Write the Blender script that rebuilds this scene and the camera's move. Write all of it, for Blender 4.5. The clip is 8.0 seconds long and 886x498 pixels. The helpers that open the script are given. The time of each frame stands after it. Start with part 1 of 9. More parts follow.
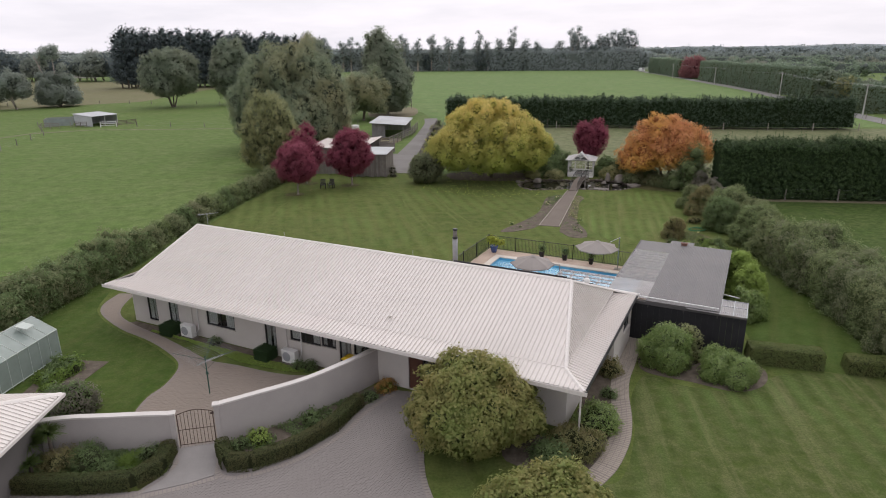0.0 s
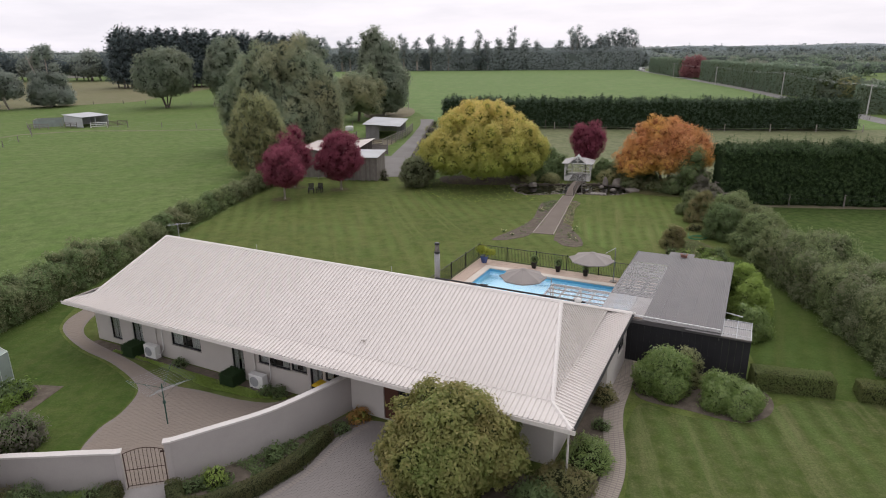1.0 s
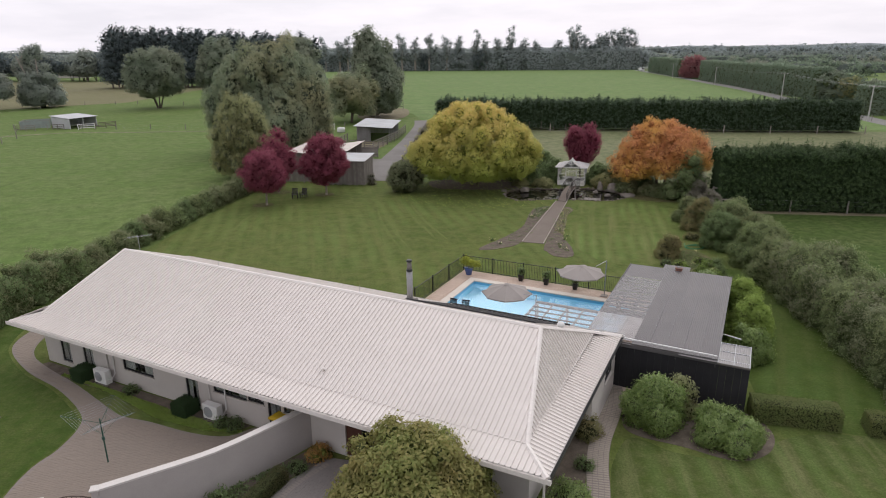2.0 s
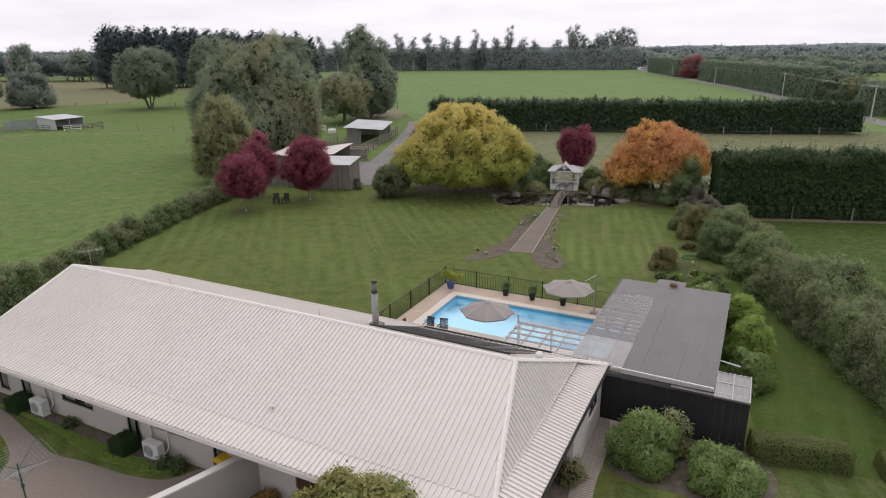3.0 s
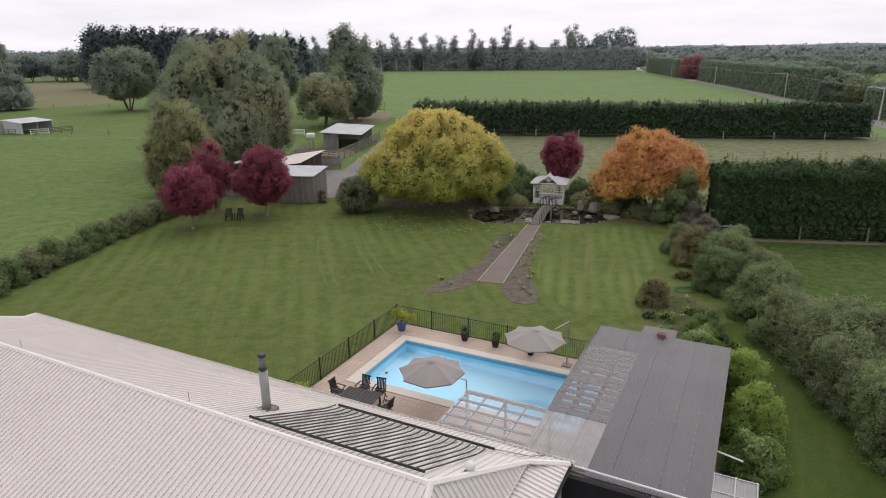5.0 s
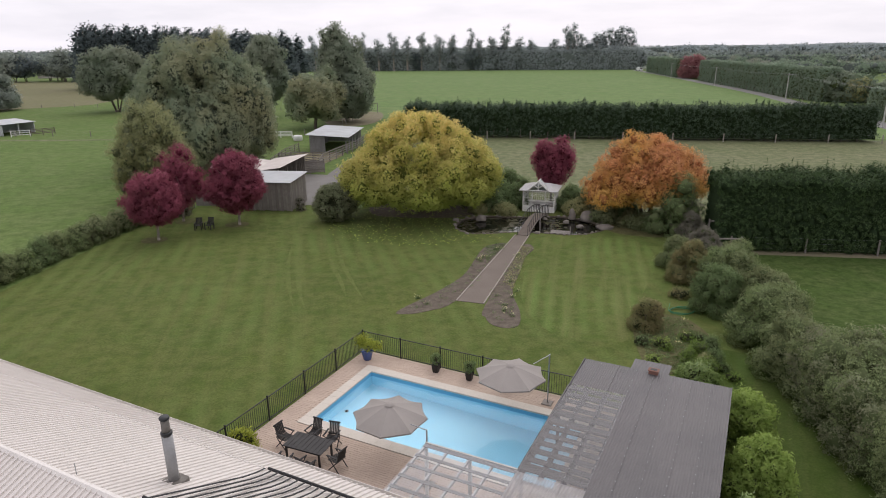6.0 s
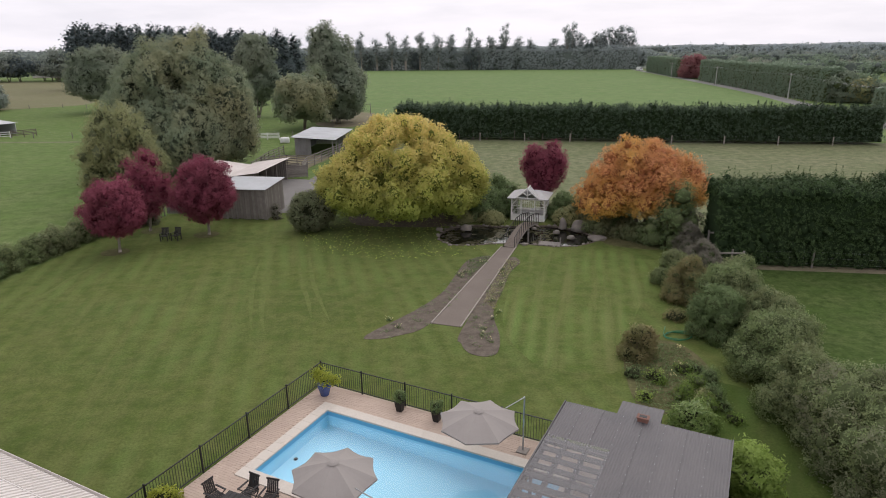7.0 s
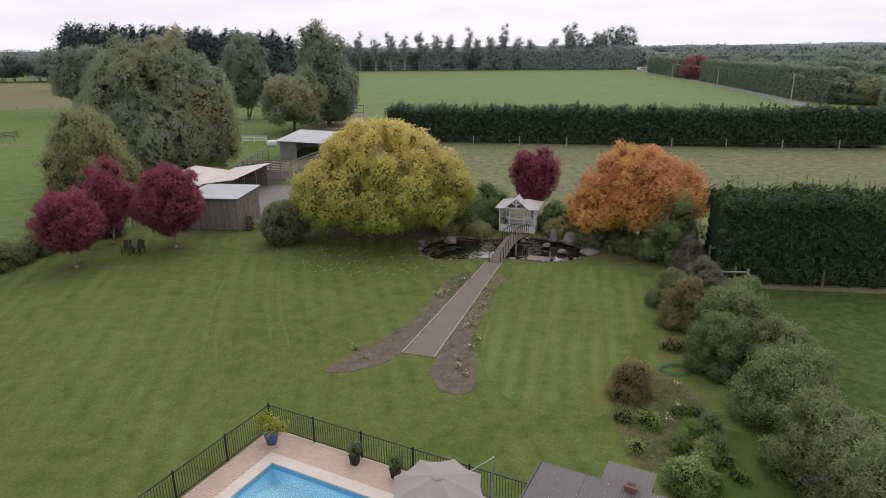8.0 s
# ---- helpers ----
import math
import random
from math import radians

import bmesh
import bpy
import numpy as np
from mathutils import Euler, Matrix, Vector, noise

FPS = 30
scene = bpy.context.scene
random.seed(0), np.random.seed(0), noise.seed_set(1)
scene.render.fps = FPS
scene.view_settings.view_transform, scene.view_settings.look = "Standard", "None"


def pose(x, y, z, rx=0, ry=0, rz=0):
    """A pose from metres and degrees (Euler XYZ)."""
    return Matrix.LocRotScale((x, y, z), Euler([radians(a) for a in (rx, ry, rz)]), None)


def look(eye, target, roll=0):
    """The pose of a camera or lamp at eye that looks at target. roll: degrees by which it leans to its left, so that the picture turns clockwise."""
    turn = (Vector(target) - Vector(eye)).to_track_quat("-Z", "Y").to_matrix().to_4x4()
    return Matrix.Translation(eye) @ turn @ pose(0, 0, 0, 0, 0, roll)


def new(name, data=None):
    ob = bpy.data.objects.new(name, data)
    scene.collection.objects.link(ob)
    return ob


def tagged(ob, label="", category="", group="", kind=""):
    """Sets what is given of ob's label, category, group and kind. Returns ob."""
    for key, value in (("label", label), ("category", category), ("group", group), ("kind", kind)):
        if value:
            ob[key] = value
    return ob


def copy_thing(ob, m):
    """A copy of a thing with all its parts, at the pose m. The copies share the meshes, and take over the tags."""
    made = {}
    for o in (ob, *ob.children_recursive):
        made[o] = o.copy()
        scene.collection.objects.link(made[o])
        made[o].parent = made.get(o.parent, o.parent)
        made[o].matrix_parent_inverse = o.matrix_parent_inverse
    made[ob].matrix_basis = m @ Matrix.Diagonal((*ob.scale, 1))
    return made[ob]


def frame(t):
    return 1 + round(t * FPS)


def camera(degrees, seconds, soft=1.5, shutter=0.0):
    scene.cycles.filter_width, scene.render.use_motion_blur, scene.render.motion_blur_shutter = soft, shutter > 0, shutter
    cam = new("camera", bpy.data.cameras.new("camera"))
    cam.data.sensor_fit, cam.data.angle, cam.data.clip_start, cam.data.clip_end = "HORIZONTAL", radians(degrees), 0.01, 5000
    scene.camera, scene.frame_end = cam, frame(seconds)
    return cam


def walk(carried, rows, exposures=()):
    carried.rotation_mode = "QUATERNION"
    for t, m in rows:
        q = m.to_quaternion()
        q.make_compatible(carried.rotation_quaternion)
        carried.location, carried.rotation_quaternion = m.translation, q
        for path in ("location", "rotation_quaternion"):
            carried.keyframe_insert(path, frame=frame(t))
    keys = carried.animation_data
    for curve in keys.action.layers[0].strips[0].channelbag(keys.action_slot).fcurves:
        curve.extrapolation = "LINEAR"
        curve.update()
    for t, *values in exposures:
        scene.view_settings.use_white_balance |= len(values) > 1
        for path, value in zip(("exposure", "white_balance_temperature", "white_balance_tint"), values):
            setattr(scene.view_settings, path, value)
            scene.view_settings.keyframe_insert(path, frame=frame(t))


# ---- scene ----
# The camera glides level at fifteen metres over a low house and its garden.
cam = camera(70.5, 8.0, soft=1.0)
PATH = [
    (0, (-1.479, -5.159, 15.21), (-1.542, -3.254, 14.606), -0.6),
    (0.5, (-1.1, -3.996, 15.256), (-1.163, -2.091, 14.651), -0.6),
    (1, (-0.581, -2.658, 15.264), (-0.646, -0.753, 14.658), -0.6),
    (1.5, (-0.033, -1.406, 15.269), (-0.099, 0.498, 14.662), -0.6),
    (2, (0.595, -0.033, 15.277), (0.53, 1.871, 14.671), -0.6),
    (3.5, (2.475, 4.389, 15.208), (2.41, 6.293, 14.601), -0.6),
    (4, (3.176, 6.076, 15.213), (3.109, 7.98, 14.606), -0.6),
    (4.5, (3.821, 7.714, 15.232), (3.755, 9.618, 14.625), -0.6),
    (6, (5.928, 13.105, 15.174), (5.861, 15.009, 14.566), -0.6),
    (6.5, (6.64, 14.903, 15.128), (6.573, 16.807, 14.519), -0.6),
    (7, (7.375, 16.755, 15.104), (7.306, 18.658, 14.495), -0.6),
    (7.5, (8.062, 18.528, 15.105), (7.992, 20.431, 14.495), -0.6),
    (8, (8.767, 20.496, 15.086), (8.694, 22.4, 14.477), -0.6),
]
walk(cam, [(t, look(a, b, r)) for t, a, b, r in PATH])

# ---- light: a bright overcast afternoon ----
SUN_ELEV, SUN_ROT = radians(46), radians(18)
world = bpy.data.worlds.new("world")
scene.world = world
world.use_nodes = True
wn, wl = world.node_tree.nodes, world.node_tree.links
wn.clear()
w_out = wn.new("ShaderNodeOutputWorld")
w_bg = wn.new("ShaderNodeBackground")
w_sky = wn.new("ShaderNodeTexSky")
w_sky.sky_type, w_sky.sun_disc = "NISHITA", False
w_sky.sun_elevation, w_sky.sun_rotation = SUN_ELEV, SUN_ROT
w_sky.dust_density = 3.0
w_tc = wn.new("ShaderNodeTexCoord")
w_map = wn.new("ShaderNodeMapping")
w_map.inputs["Scale"].default_value = (1.6, 1.6, 9.0)
w_noise = wn.new("ShaderNodeTexNoise")
w_noise.inputs["Scale"].default_value = 3.0
w_noise.inputs["Detail"].default_value = 6.0
w_noise.inputs["Roughness"].default_value = 0.55
w_ramp = wn.new("ShaderNodeValToRGB")
w_ramp.color_ramp.elements[0].position, w_ramp.color_ramp.elements[0].color = 0.34, (7.6, 7.35, 8.0, 1)
w_ramp.color_ramp.elements[1].position, w_ramp.color_ramp.elements[1].color = 0.62, (8.75, 8.35, 8.95, 1)
w_mix = wn.new("ShaderNodeMixRGB")
w_mix.inputs[0].default_value = 0.94
wl.new(w_tc.outputs["Generated"], w_map.inputs["Vector"])
wl.new(w_map.outputs["Vector"], w_noise.inputs["Vector"])
wl.new(w_noise.outputs["Fac"], w_ramp.inputs["Fac"])
wl.new(w_sky.outputs["Color"], w_mix.inputs[1])
wl.new(w_ramp.outputs["Color"], w_mix.inputs[2])
wl.new(w_mix.outputs["Color"], w_bg.inputs["Color"])
w_bg.inputs["Strength"].default_value = 0.12
wl.new(w_bg.outputs["Background"], w_out.inputs["Surface"])
sun_data = bpy.data.lights.new("sun", "SUN")
sun_data.energy, sun_data.angle, sun_data.color = 1.45, radians(75), (1.0, 0.965, 0.92)
sun = new("sun", sun_data)
sun.matrix_world = look((0, 0, 60), (0 - 60 * math.sin(SUN_ROT) / math.tan(SUN_ELEV), 0 - 60 * math.cos(SUN_ROT) / math.tan(SUN_ELEV), 0))

# ---- small builders ----
RNG = np.random.default_rng(7)


def link_mesh(name, me, parent=None, label=""):
    ob = new(name, me)
    if parent is not None:
        ob.parent = parent
    if label:
        ob["label"] = label
    return ob


def part(name, bm, material, parent=None, label="", smooth=False):
    """One mesh object from a bmesh, under a thing or a part."""
    me = bpy.data.meshes.new(name)
    bm.to_mesh(me)
    bm.free()
    for m in material if isinstance(material, (list, tuple)) else [material]:
        me.materials.append(m)
    if smooth:
        me.shade_smooth()
    return link_mesh(name, me, parent, label)


def raw(name, verts, faces, material, parent=None, label="", smooth=False):
    me = bpy.data.meshes.new(name)
    me.from_pydata([tuple(v) for v in verts], [], faces)
    for m in material if isinstance(material, (list, tuple)) else [material]:
        me.materials.append(m)
    if smooth:
        me.shade_smooth()
    return link_mesh(name, me, parent, label)


def thing(name, m, label, category, group="", kind=""):
    ob = new(name)
    ob.matrix_basis = m
    return tagged(ob, label, category, group, kind)


def box(bm, x0, x1, y0, y1, z0, z1, m=None, bevel=0.0):
    """A box by its limits, with edges rounded off."""
    made = bmesh.ops.create_cube(bm, size=1.0, matrix=Matrix.Translation(((x0 + x1) / 2, (y0 + y1) / 2, (z0 + z1) / 2)) @ Matrix.Diagonal((x1 - x0, y1 - y0, z1 - z0, 1)))
    vs = made["verts"]
    if bevel:
        es = list({e for v in vs for e in v.link_edges})
        out = bmesh.ops.bevel(bm, geom=es, offset=bevel, segments=1, affect="EDGES", profile=0.5)
        vs = list({v for f in out["faces"] for v in f.verts} | {v for v in vs if v.is_valid})
    if m is not None:
        bmesh.ops.transform(bm, matrix=m, verts=vs)
    return vs


def one_box(x0, x1, y0, y1, z0, z1, m=None, bevel=0.0):
    bm = bmesh.new()
    box(bm, x0, x1, y0, y1, z0, z1, m, bevel)
    return bm


def rod(bm, a, b, r0, r1=None, n=8):
    """A tapered round bar from a to b."""
    a, b = Vector(a), Vector(b)
    d = b - a
    m = Matrix.Translation((a + b) / 2) @ d.to_track_quat("Z", "Y").to_matrix().to_4x4()
    bmesh.ops.create_cone(bm, cap_ends=True, segments=n, radius1=r0, radius2=r0 if r1 is None else r1, depth=d.length, matrix=m)


def one_rod(a, b, r0, r1=None, n=8):
    bm = bmesh.new()
    rod(bm, a, b, r0, r1, n)
    return bm


def sweep(bm, pts, r, n=6):
    """A round bar along a row of points."""
    pts = [Vector(p) for p in pts]
    rings = []
    for i, p in enumerate(pts):
        d = (pts[min(i + 1, len(pts) - 1)] - pts[max(i - 1, 0)]).normalized()
        ref = Vector((0, 0, 1)) if abs(d.z) < 0.9 else Vector((1, 0, 0))
        s = d.cross(ref).normalized()
        t = s.cross(d).normalized()
        rings.append([bm.verts.new(p + s * r * math.cos(2 * math.pi * k / n) + t * r * math.sin(2 * math.pi * k / n)) for k in range(n)])
    for a, b in zip(rings, rings[1:]):
        for k in range(n):
            bm.faces.new((a[k], a[(k + 1) % n], b[(k + 1) % n], b[k]))
    bm.faces.new(rings[0][::-1])
    bm.faces.new(rings[-1])


def lathe(bm, prof, n=20, m=None):
    """A turned body: rows of radius and height."""
    rings = []
    for r, z in prof:
        rings.append([bm.verts.new((r * math.cos(2 * math.pi * k / n), r * math.sin(2 * math.pi * k / n), z)) for k in range(n)])
    for a, b in zip(rings, rings[1:]):
        for k in range(n):
            bm.faces.new((a[k], a[(k + 1) % n], b[(k + 1) % n], b[k]))
    if prof[0][0] > 1e-4:
        bm.faces.new(rings[0][::-1])
    if prof[-1][0] > 1e-4:
        bm.faces.new(rings[-1])
    if m is not None:
        bmesh.ops.transform(bm, matrix=m, verts=[v for r in rings for v in r])


def smooth_line(pts, per=6, closed=False):
    """A Catmull-Rom line through points."""
    p = [np.array(q, float) for q in pts]
    n = len(p)
    out = []
    for i in range(n if closed else n - 1):
        g = [p[(i + k) % n] if closed else p[min(max(i + k, 0), n - 1)] for k in (-1, 0, 1, 2)]
        for k in range(per):
            t = k / per
            out.append(0.5 * (2 * g[1] + (g[2] - g[0]) * t + (2 * g[0] - 5 * g[1] + 4 * g[2] - g[3]) * t * t + (3 * g[1] - g[0] - 3 * g[2] + g[3]) * t ** 3))
    if not closed:
        out.append(p[-1])
    return out


def flat(loops, z=0.0, depth=0.0):
    """A flat sheet between outlines (the first outside, the others holes), with turned-down edges."""
    bm = bmesh.new()
    edges, rows = [], []
    for loop in loops:
        vs = [bm.verts.new((q[0], q[1], z)) for q in loop]
        rows.append(vs)
        edges += [bm.edges.new((vs[i], vs[(i + 1) % len(vs)])) for i in range(len(vs))]
    bmesh.ops.triangle_fill(bm, use_beauty=True, use_dissolve=False, edges=edges)
    for f in bm.faces:
        if f.normal.z < 0:
            f.normal_flip()
    if depth:
        for vs in rows:
            low = [bm.verts.new((v.co.x, v.co.y, z - depth)) for v in vs]
            for i in range(len(vs)):
                j = (i + 1) % len(vs)
                bm.faces.new((vs[i], vs[j], low[j], low[i]))
    return bm


def ribbon(bm, line, half, z0, z1, taper=None):
    """A wall-like strip along a line in plan, with a given half width, from z0 to z1."""
    line = [np.array(q[:2], float) for q in line]
    rings = []
    for i, q in enumerate(line):
        d = line[min(i + 1, len(line) - 1)] - line[max(i - 1, 0)]
        d /= np.linalg.norm(d)
        s = np.array((-d[1], d[0])) * half
        a, b = q + s, q - s
        rings.append([bm.verts.new((a[0], a[1], z0)), bm.verts.new((b[0], b[1], z0)), bm.verts.new((b[0], b[1], z1)), bm.verts.new((a[0], a[1], z1))])
    for a, b in zip(rings, rings[1:]):
        for k in range(4):
            bm.faces.new((a[k], a[(k + 1) % 4], b[(k + 1) % 4], b[k]))
    bm.faces.new(rings[0][::-1])
    bm.faces.new(rings[-1])


def inside(poly, x, y):
    """Which of the points lie inside an outline."""
    x, y = np.asarray(x), np.asarray(y)
    hit = np.zeros(x.shape, bool)
    for (ax, ay), (bx, by) in zip(poly, list(poly[1:]) + [poly[0]]):
        c = (ay > y) != (by > y)
        hit ^= c & (x < (bx - ax) * (y - ay) / (by - ay + 1e-12) + ax)
    return hit


# ---- materials ----
def mat(name, build, rough=0.8, metal=0.0, spec=0.3):
    m = bpy.data.materials.new(name)
    m.use_nodes = True
    nt = m.node_tree
    p = nt.nodes["Principled BSDF"]
    p.inputs["Roughness"].default_value = rough
    p.inputs["Metallic"].default_value = metal
    p.inputs["Specular IOR Level"].default_value = spec
    build(nt, p)
    return m


def coords(nt, scale=(1, 1, 1), rot=(0, 0, 0), world_space=False):
    mp = nt.nodes.new("ShaderNodeMapping")
    mp.inputs["Scale"].default_value = scale
    mp.inputs["Rotation"].default_value = rot
    if world_space:
        g = nt.nodes.new("ShaderNodeNewGeometry")
        nt.links.new(g.outputs["Position"], mp.inputs["Vector"])
    else:
        g = nt.nodes.new("ShaderNodeTexCoord")
        nt.links.new(g.outputs["Object"], mp.inputs["Vector"])
    return mp.outputs["Vector"]


def noise_fac(nt, vec, scale, detail=4.0, rough=0.55, lo=0.35, hi=0.65):
    n = nt.nodes.new("ShaderNodeTexNoise")
    n.inputs["Scale"].default_value, n.inputs["Detail"].default_value, n.inputs["Roughness"].default_value = scale, detail, rough
    nt.links.new(vec, n.inputs["Vector"])
    r = nt.nodes.new("ShaderNodeMapRange")
    r.inputs["From Min"].default_value, r.inputs["From Max"].default_value = lo, hi
    nt.links.new(n.outputs["Fac"], r.inputs["Value"])
    return r.outputs["Result"]


def mixed(nt, fac, a, b, mode="MIX"):
    m = nt.nodes.new("ShaderNodeMixRGB")
    m.blend_type = mode
    for i, v in ((0, fac), (1, a), (2, b)):
        if isinstance(v, (int, float)):
            m.inputs[i].default_value = v
        elif isinstance(v, tuple):
            m.inputs[i].default_value = (*v, 1)
        else:
            nt.links.new(v, m.inputs[i])
    return m.outputs["Color"]


def bump(nt, p, height, strength=0.3, dist=0.02):
    b = nt.nodes.new("ShaderNodeBump")
    b.inputs["Strength"].default_value, b.inputs["Distance"].default_value = strength, dist
    nt.links.new(height, b.inputs["Height"])
    nt.links.new(b.outputs["Normal"], p.inputs["Normal"])


def scaled(nt, fac, k):
    m = nt.nodes.new("ShaderNodeMath")
    m.operation = "MULTIPLY"
    m.inputs[1].default_value = k
    nt.links.new(fac, m.inputs[0])
    return m.outputs[0]


def worn(name, base, other, scale=1.2, fine=18.0, rough=0.8, metal=0.0, amount=0.5, relief=0.15, spec=0.3, piece=0.0, grain=0.25):
    """A surface with broad blotches, fine grain and a little relief; piece: how far single pieces differ."""

    def build(nt, p):
        v = coords(nt, world_space=True)
        big = noise_fac(nt, v, scale, 5.0, 0.6)
        small = noise_fac(nt, v, fine, 3.0, 0.6)
        c = mixed(nt, scaled(nt, big, amount), base, other)
        c = mixed(nt, scaled(nt, small, grain), c, tuple(x * 0.6 for x in base))
        if piece:
            oi = nt.nodes.new("ShaderNodeObjectInfo")
            gi = nt.nodes.new("ShaderNodeNewGeometry")
            add = nt.nodes.new("ShaderNodeMath")
            add.operation = "ADD"
            nt.links.new(oi.outputs["Random"], add.inputs[0])
            nt.links.new(gi.outputs["Random Per Island"], add.inputs[1])
            fr = nt.nodes.new("ShaderNodeMath")
            fr.operation = "FRACT"
            nt.links.new(add.outputs[0], fr.inputs[0])
            c = mixed(nt, scaled(nt, fr.outputs[0], piece), c, other)
        nt.links.new(c, p.inputs["Base Color"])
        bump(nt, p, small, relief, 0.01)

    return mat(name, build, rough, metal, spec)


LEAF_GAIN = 1.5


def leaf_mat(name, stops, patch=None, patch_amount=0.6, patch_scale=0.35, rough=0.6, glow=0.46, spec=0.2, spread=0.3, rise=None):
    """Leaves: every leaf its own tint out of stops, with broad patches of another tint, and light through the blade."""
    m = bpy.data.materials.new(name)
    m.use_nodes = True
    nt = m.node_tree
    p = nt.nodes["Principled BSDF"]
    gi = nt.nodes.new("ShaderNodeNewGeometry")
    ramp = nt.nodes.new("ShaderNodeValToRGB")
    while len(ramp.color_ramp.elements) < len(stops):
        ramp.color_ramp.elements.new(0.5)
    mid = [sum(c[k] for c in stops) / len(stops) for k in range(3)]
    for i, c in enumerate(stops):
        ramp.color_ramp.elements[i].position = i / (len(stops) - 1)
        ramp.color_ramp.elements[i].color = (*[LEAF_GAIN * (m_ + spread * (q - m_)) for q, m_ in zip(c, mid)], 1)
    nt.links.new(gi.outputs["Random Per Island"], ramp.inputs["Fac"])
    c = ramp.outputs["Color"]
    if patch is not None:
        v = coords(nt, world_space=True)
        c = mixed(nt, scaled(nt, noise_fac(nt, v, patch_scale, 3.0, 0.6, 0.4, 0.64), patch_amount), c, tuple(LEAF_GAIN * q for q in patch))
        c = mixed(nt, scaled(nt, noise_fac(nt, v, patch_scale * 6, 2.0, 0.6, 0.4, 0.64), patch_amount * 0.4), c, tuple(LEAF_GAIN * q for q in patch))
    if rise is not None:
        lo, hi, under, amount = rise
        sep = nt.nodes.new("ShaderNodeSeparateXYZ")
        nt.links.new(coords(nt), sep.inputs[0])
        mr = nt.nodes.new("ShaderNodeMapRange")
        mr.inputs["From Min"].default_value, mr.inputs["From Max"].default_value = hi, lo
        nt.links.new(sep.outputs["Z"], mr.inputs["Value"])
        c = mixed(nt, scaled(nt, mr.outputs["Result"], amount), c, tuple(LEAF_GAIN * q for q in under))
    nt.links.new(c, p.inputs["Base Color"])
    p.inputs["Roughness"].default_value, p.inputs["Specular IOR Level"].default_value = rough, spec
    tr = nt.nodes.new("ShaderNodeBsdfTranslucent")
    nt.links.new(c, tr.inputs["Color"])
    ms = nt.nodes.new("ShaderNodeMixShader")
    ms.inputs[0].default_value = glow
    nt.links.new(p.outputs[0], ms.inputs[1])
    nt.links.new(tr.outputs[0], ms.inputs[2])
    nt.links.new(ms.outputs[0], nt.nodes["Material Output"].inputs["Surface"])
    return m


def grass_mat(name, a, b, dry, scale=0.25, stripes=0.0, heading=0.0, width=1.0, tufts=1.6, rough_grass=0.45, worn_patch=0.5):
    """Mown or grazed grass: tufts, broad patches and, on lawns, the streaks that a mower leaves along one heading."""

    def build(nt, p):
        v = coords(nt, world_space=True)
        big = noise_fac(nt, v, scale, 5.0, 0.6, 0.35, 0.65)
        mid = noise_fac(nt, v, scale * 5, 5.0, 0.65, 0.38, 0.66)
        tuft = noise_fac(nt, v, tufts, 5.0, 0.72, 0.4, 0.68)
        fine = noise_fac(nt, v, tufts * 6, 4.0, 0.75, 0.3, 0.7)
        c = mixed(nt, big, a, b)
        c = mixed(nt, scaled(nt, mid, worn_patch), c, dry)
        c = mixed(nt, scaled(nt, tuft, rough_grass), c, tuple(x * 0.5 for x in a))
        if stripes:
            turned = coords(nt, rot=(0, 0, -heading), world_space=True)
            w = nt.nodes.new("ShaderNodeTexWave")
            w.bands_direction = "Y"
            w.inputs["Scale"].default_value = 0.31 / width
            w.inputs["Distortion"].default_value = 4.0
            w.inputs["Detail"].default_value = 2.0
            w.inputs["Detail Scale"].default_value = 0.12
            nt.links.new(turned, w.inputs["Vector"])
            area = noise_fac(nt, v, 0.11, 3.0, 0.6, 0.4, 0.62)
            wm = nt.nodes.new("ShaderNodeMath")
            wm.operation = "MULTIPLY"
            nt.links.new(w.outputs["Fac"], wm.inputs[0])
            nt.links.new(area, wm.inputs[1])
            c = mixed(nt, scaled(nt, wm.outputs[0], stripes * 0.85), c, tuple(x * 1.6 + 0.02 for x in a))
            st = nt.nodes.new("ShaderNodeMapping")
            st.inputs["Scale"].default_value = (0.06, 1.0, 1.0)
            nt.links.new(turned, st.inputs["Vector"])
            streak = noise_fac(nt, st.outputs["Vector"], 1.1, 4.0, 0.6, 0.5, 0.74)
            c = mixed(nt, scaled(nt, streak, stripes * 0.7), c, dry)
        c = mixed(nt, scaled(nt, fine, 0.62), c, tuple(x * 0.45 for x in a))
        nt.links.new(c, p.inputs["Base Color"])
        bump(nt, p, tuft, 0.5, 0.05)

    return mat(name, build, 0.95, 0.0, 0.1)


def plain(name, c, rough=0.6, metal=0.0, spec=0.4):
    return worn(name, c, tuple(x * 0.8 for x in c), 2.0, 30.0, rough, metal, 0.5, 0.05, spec)


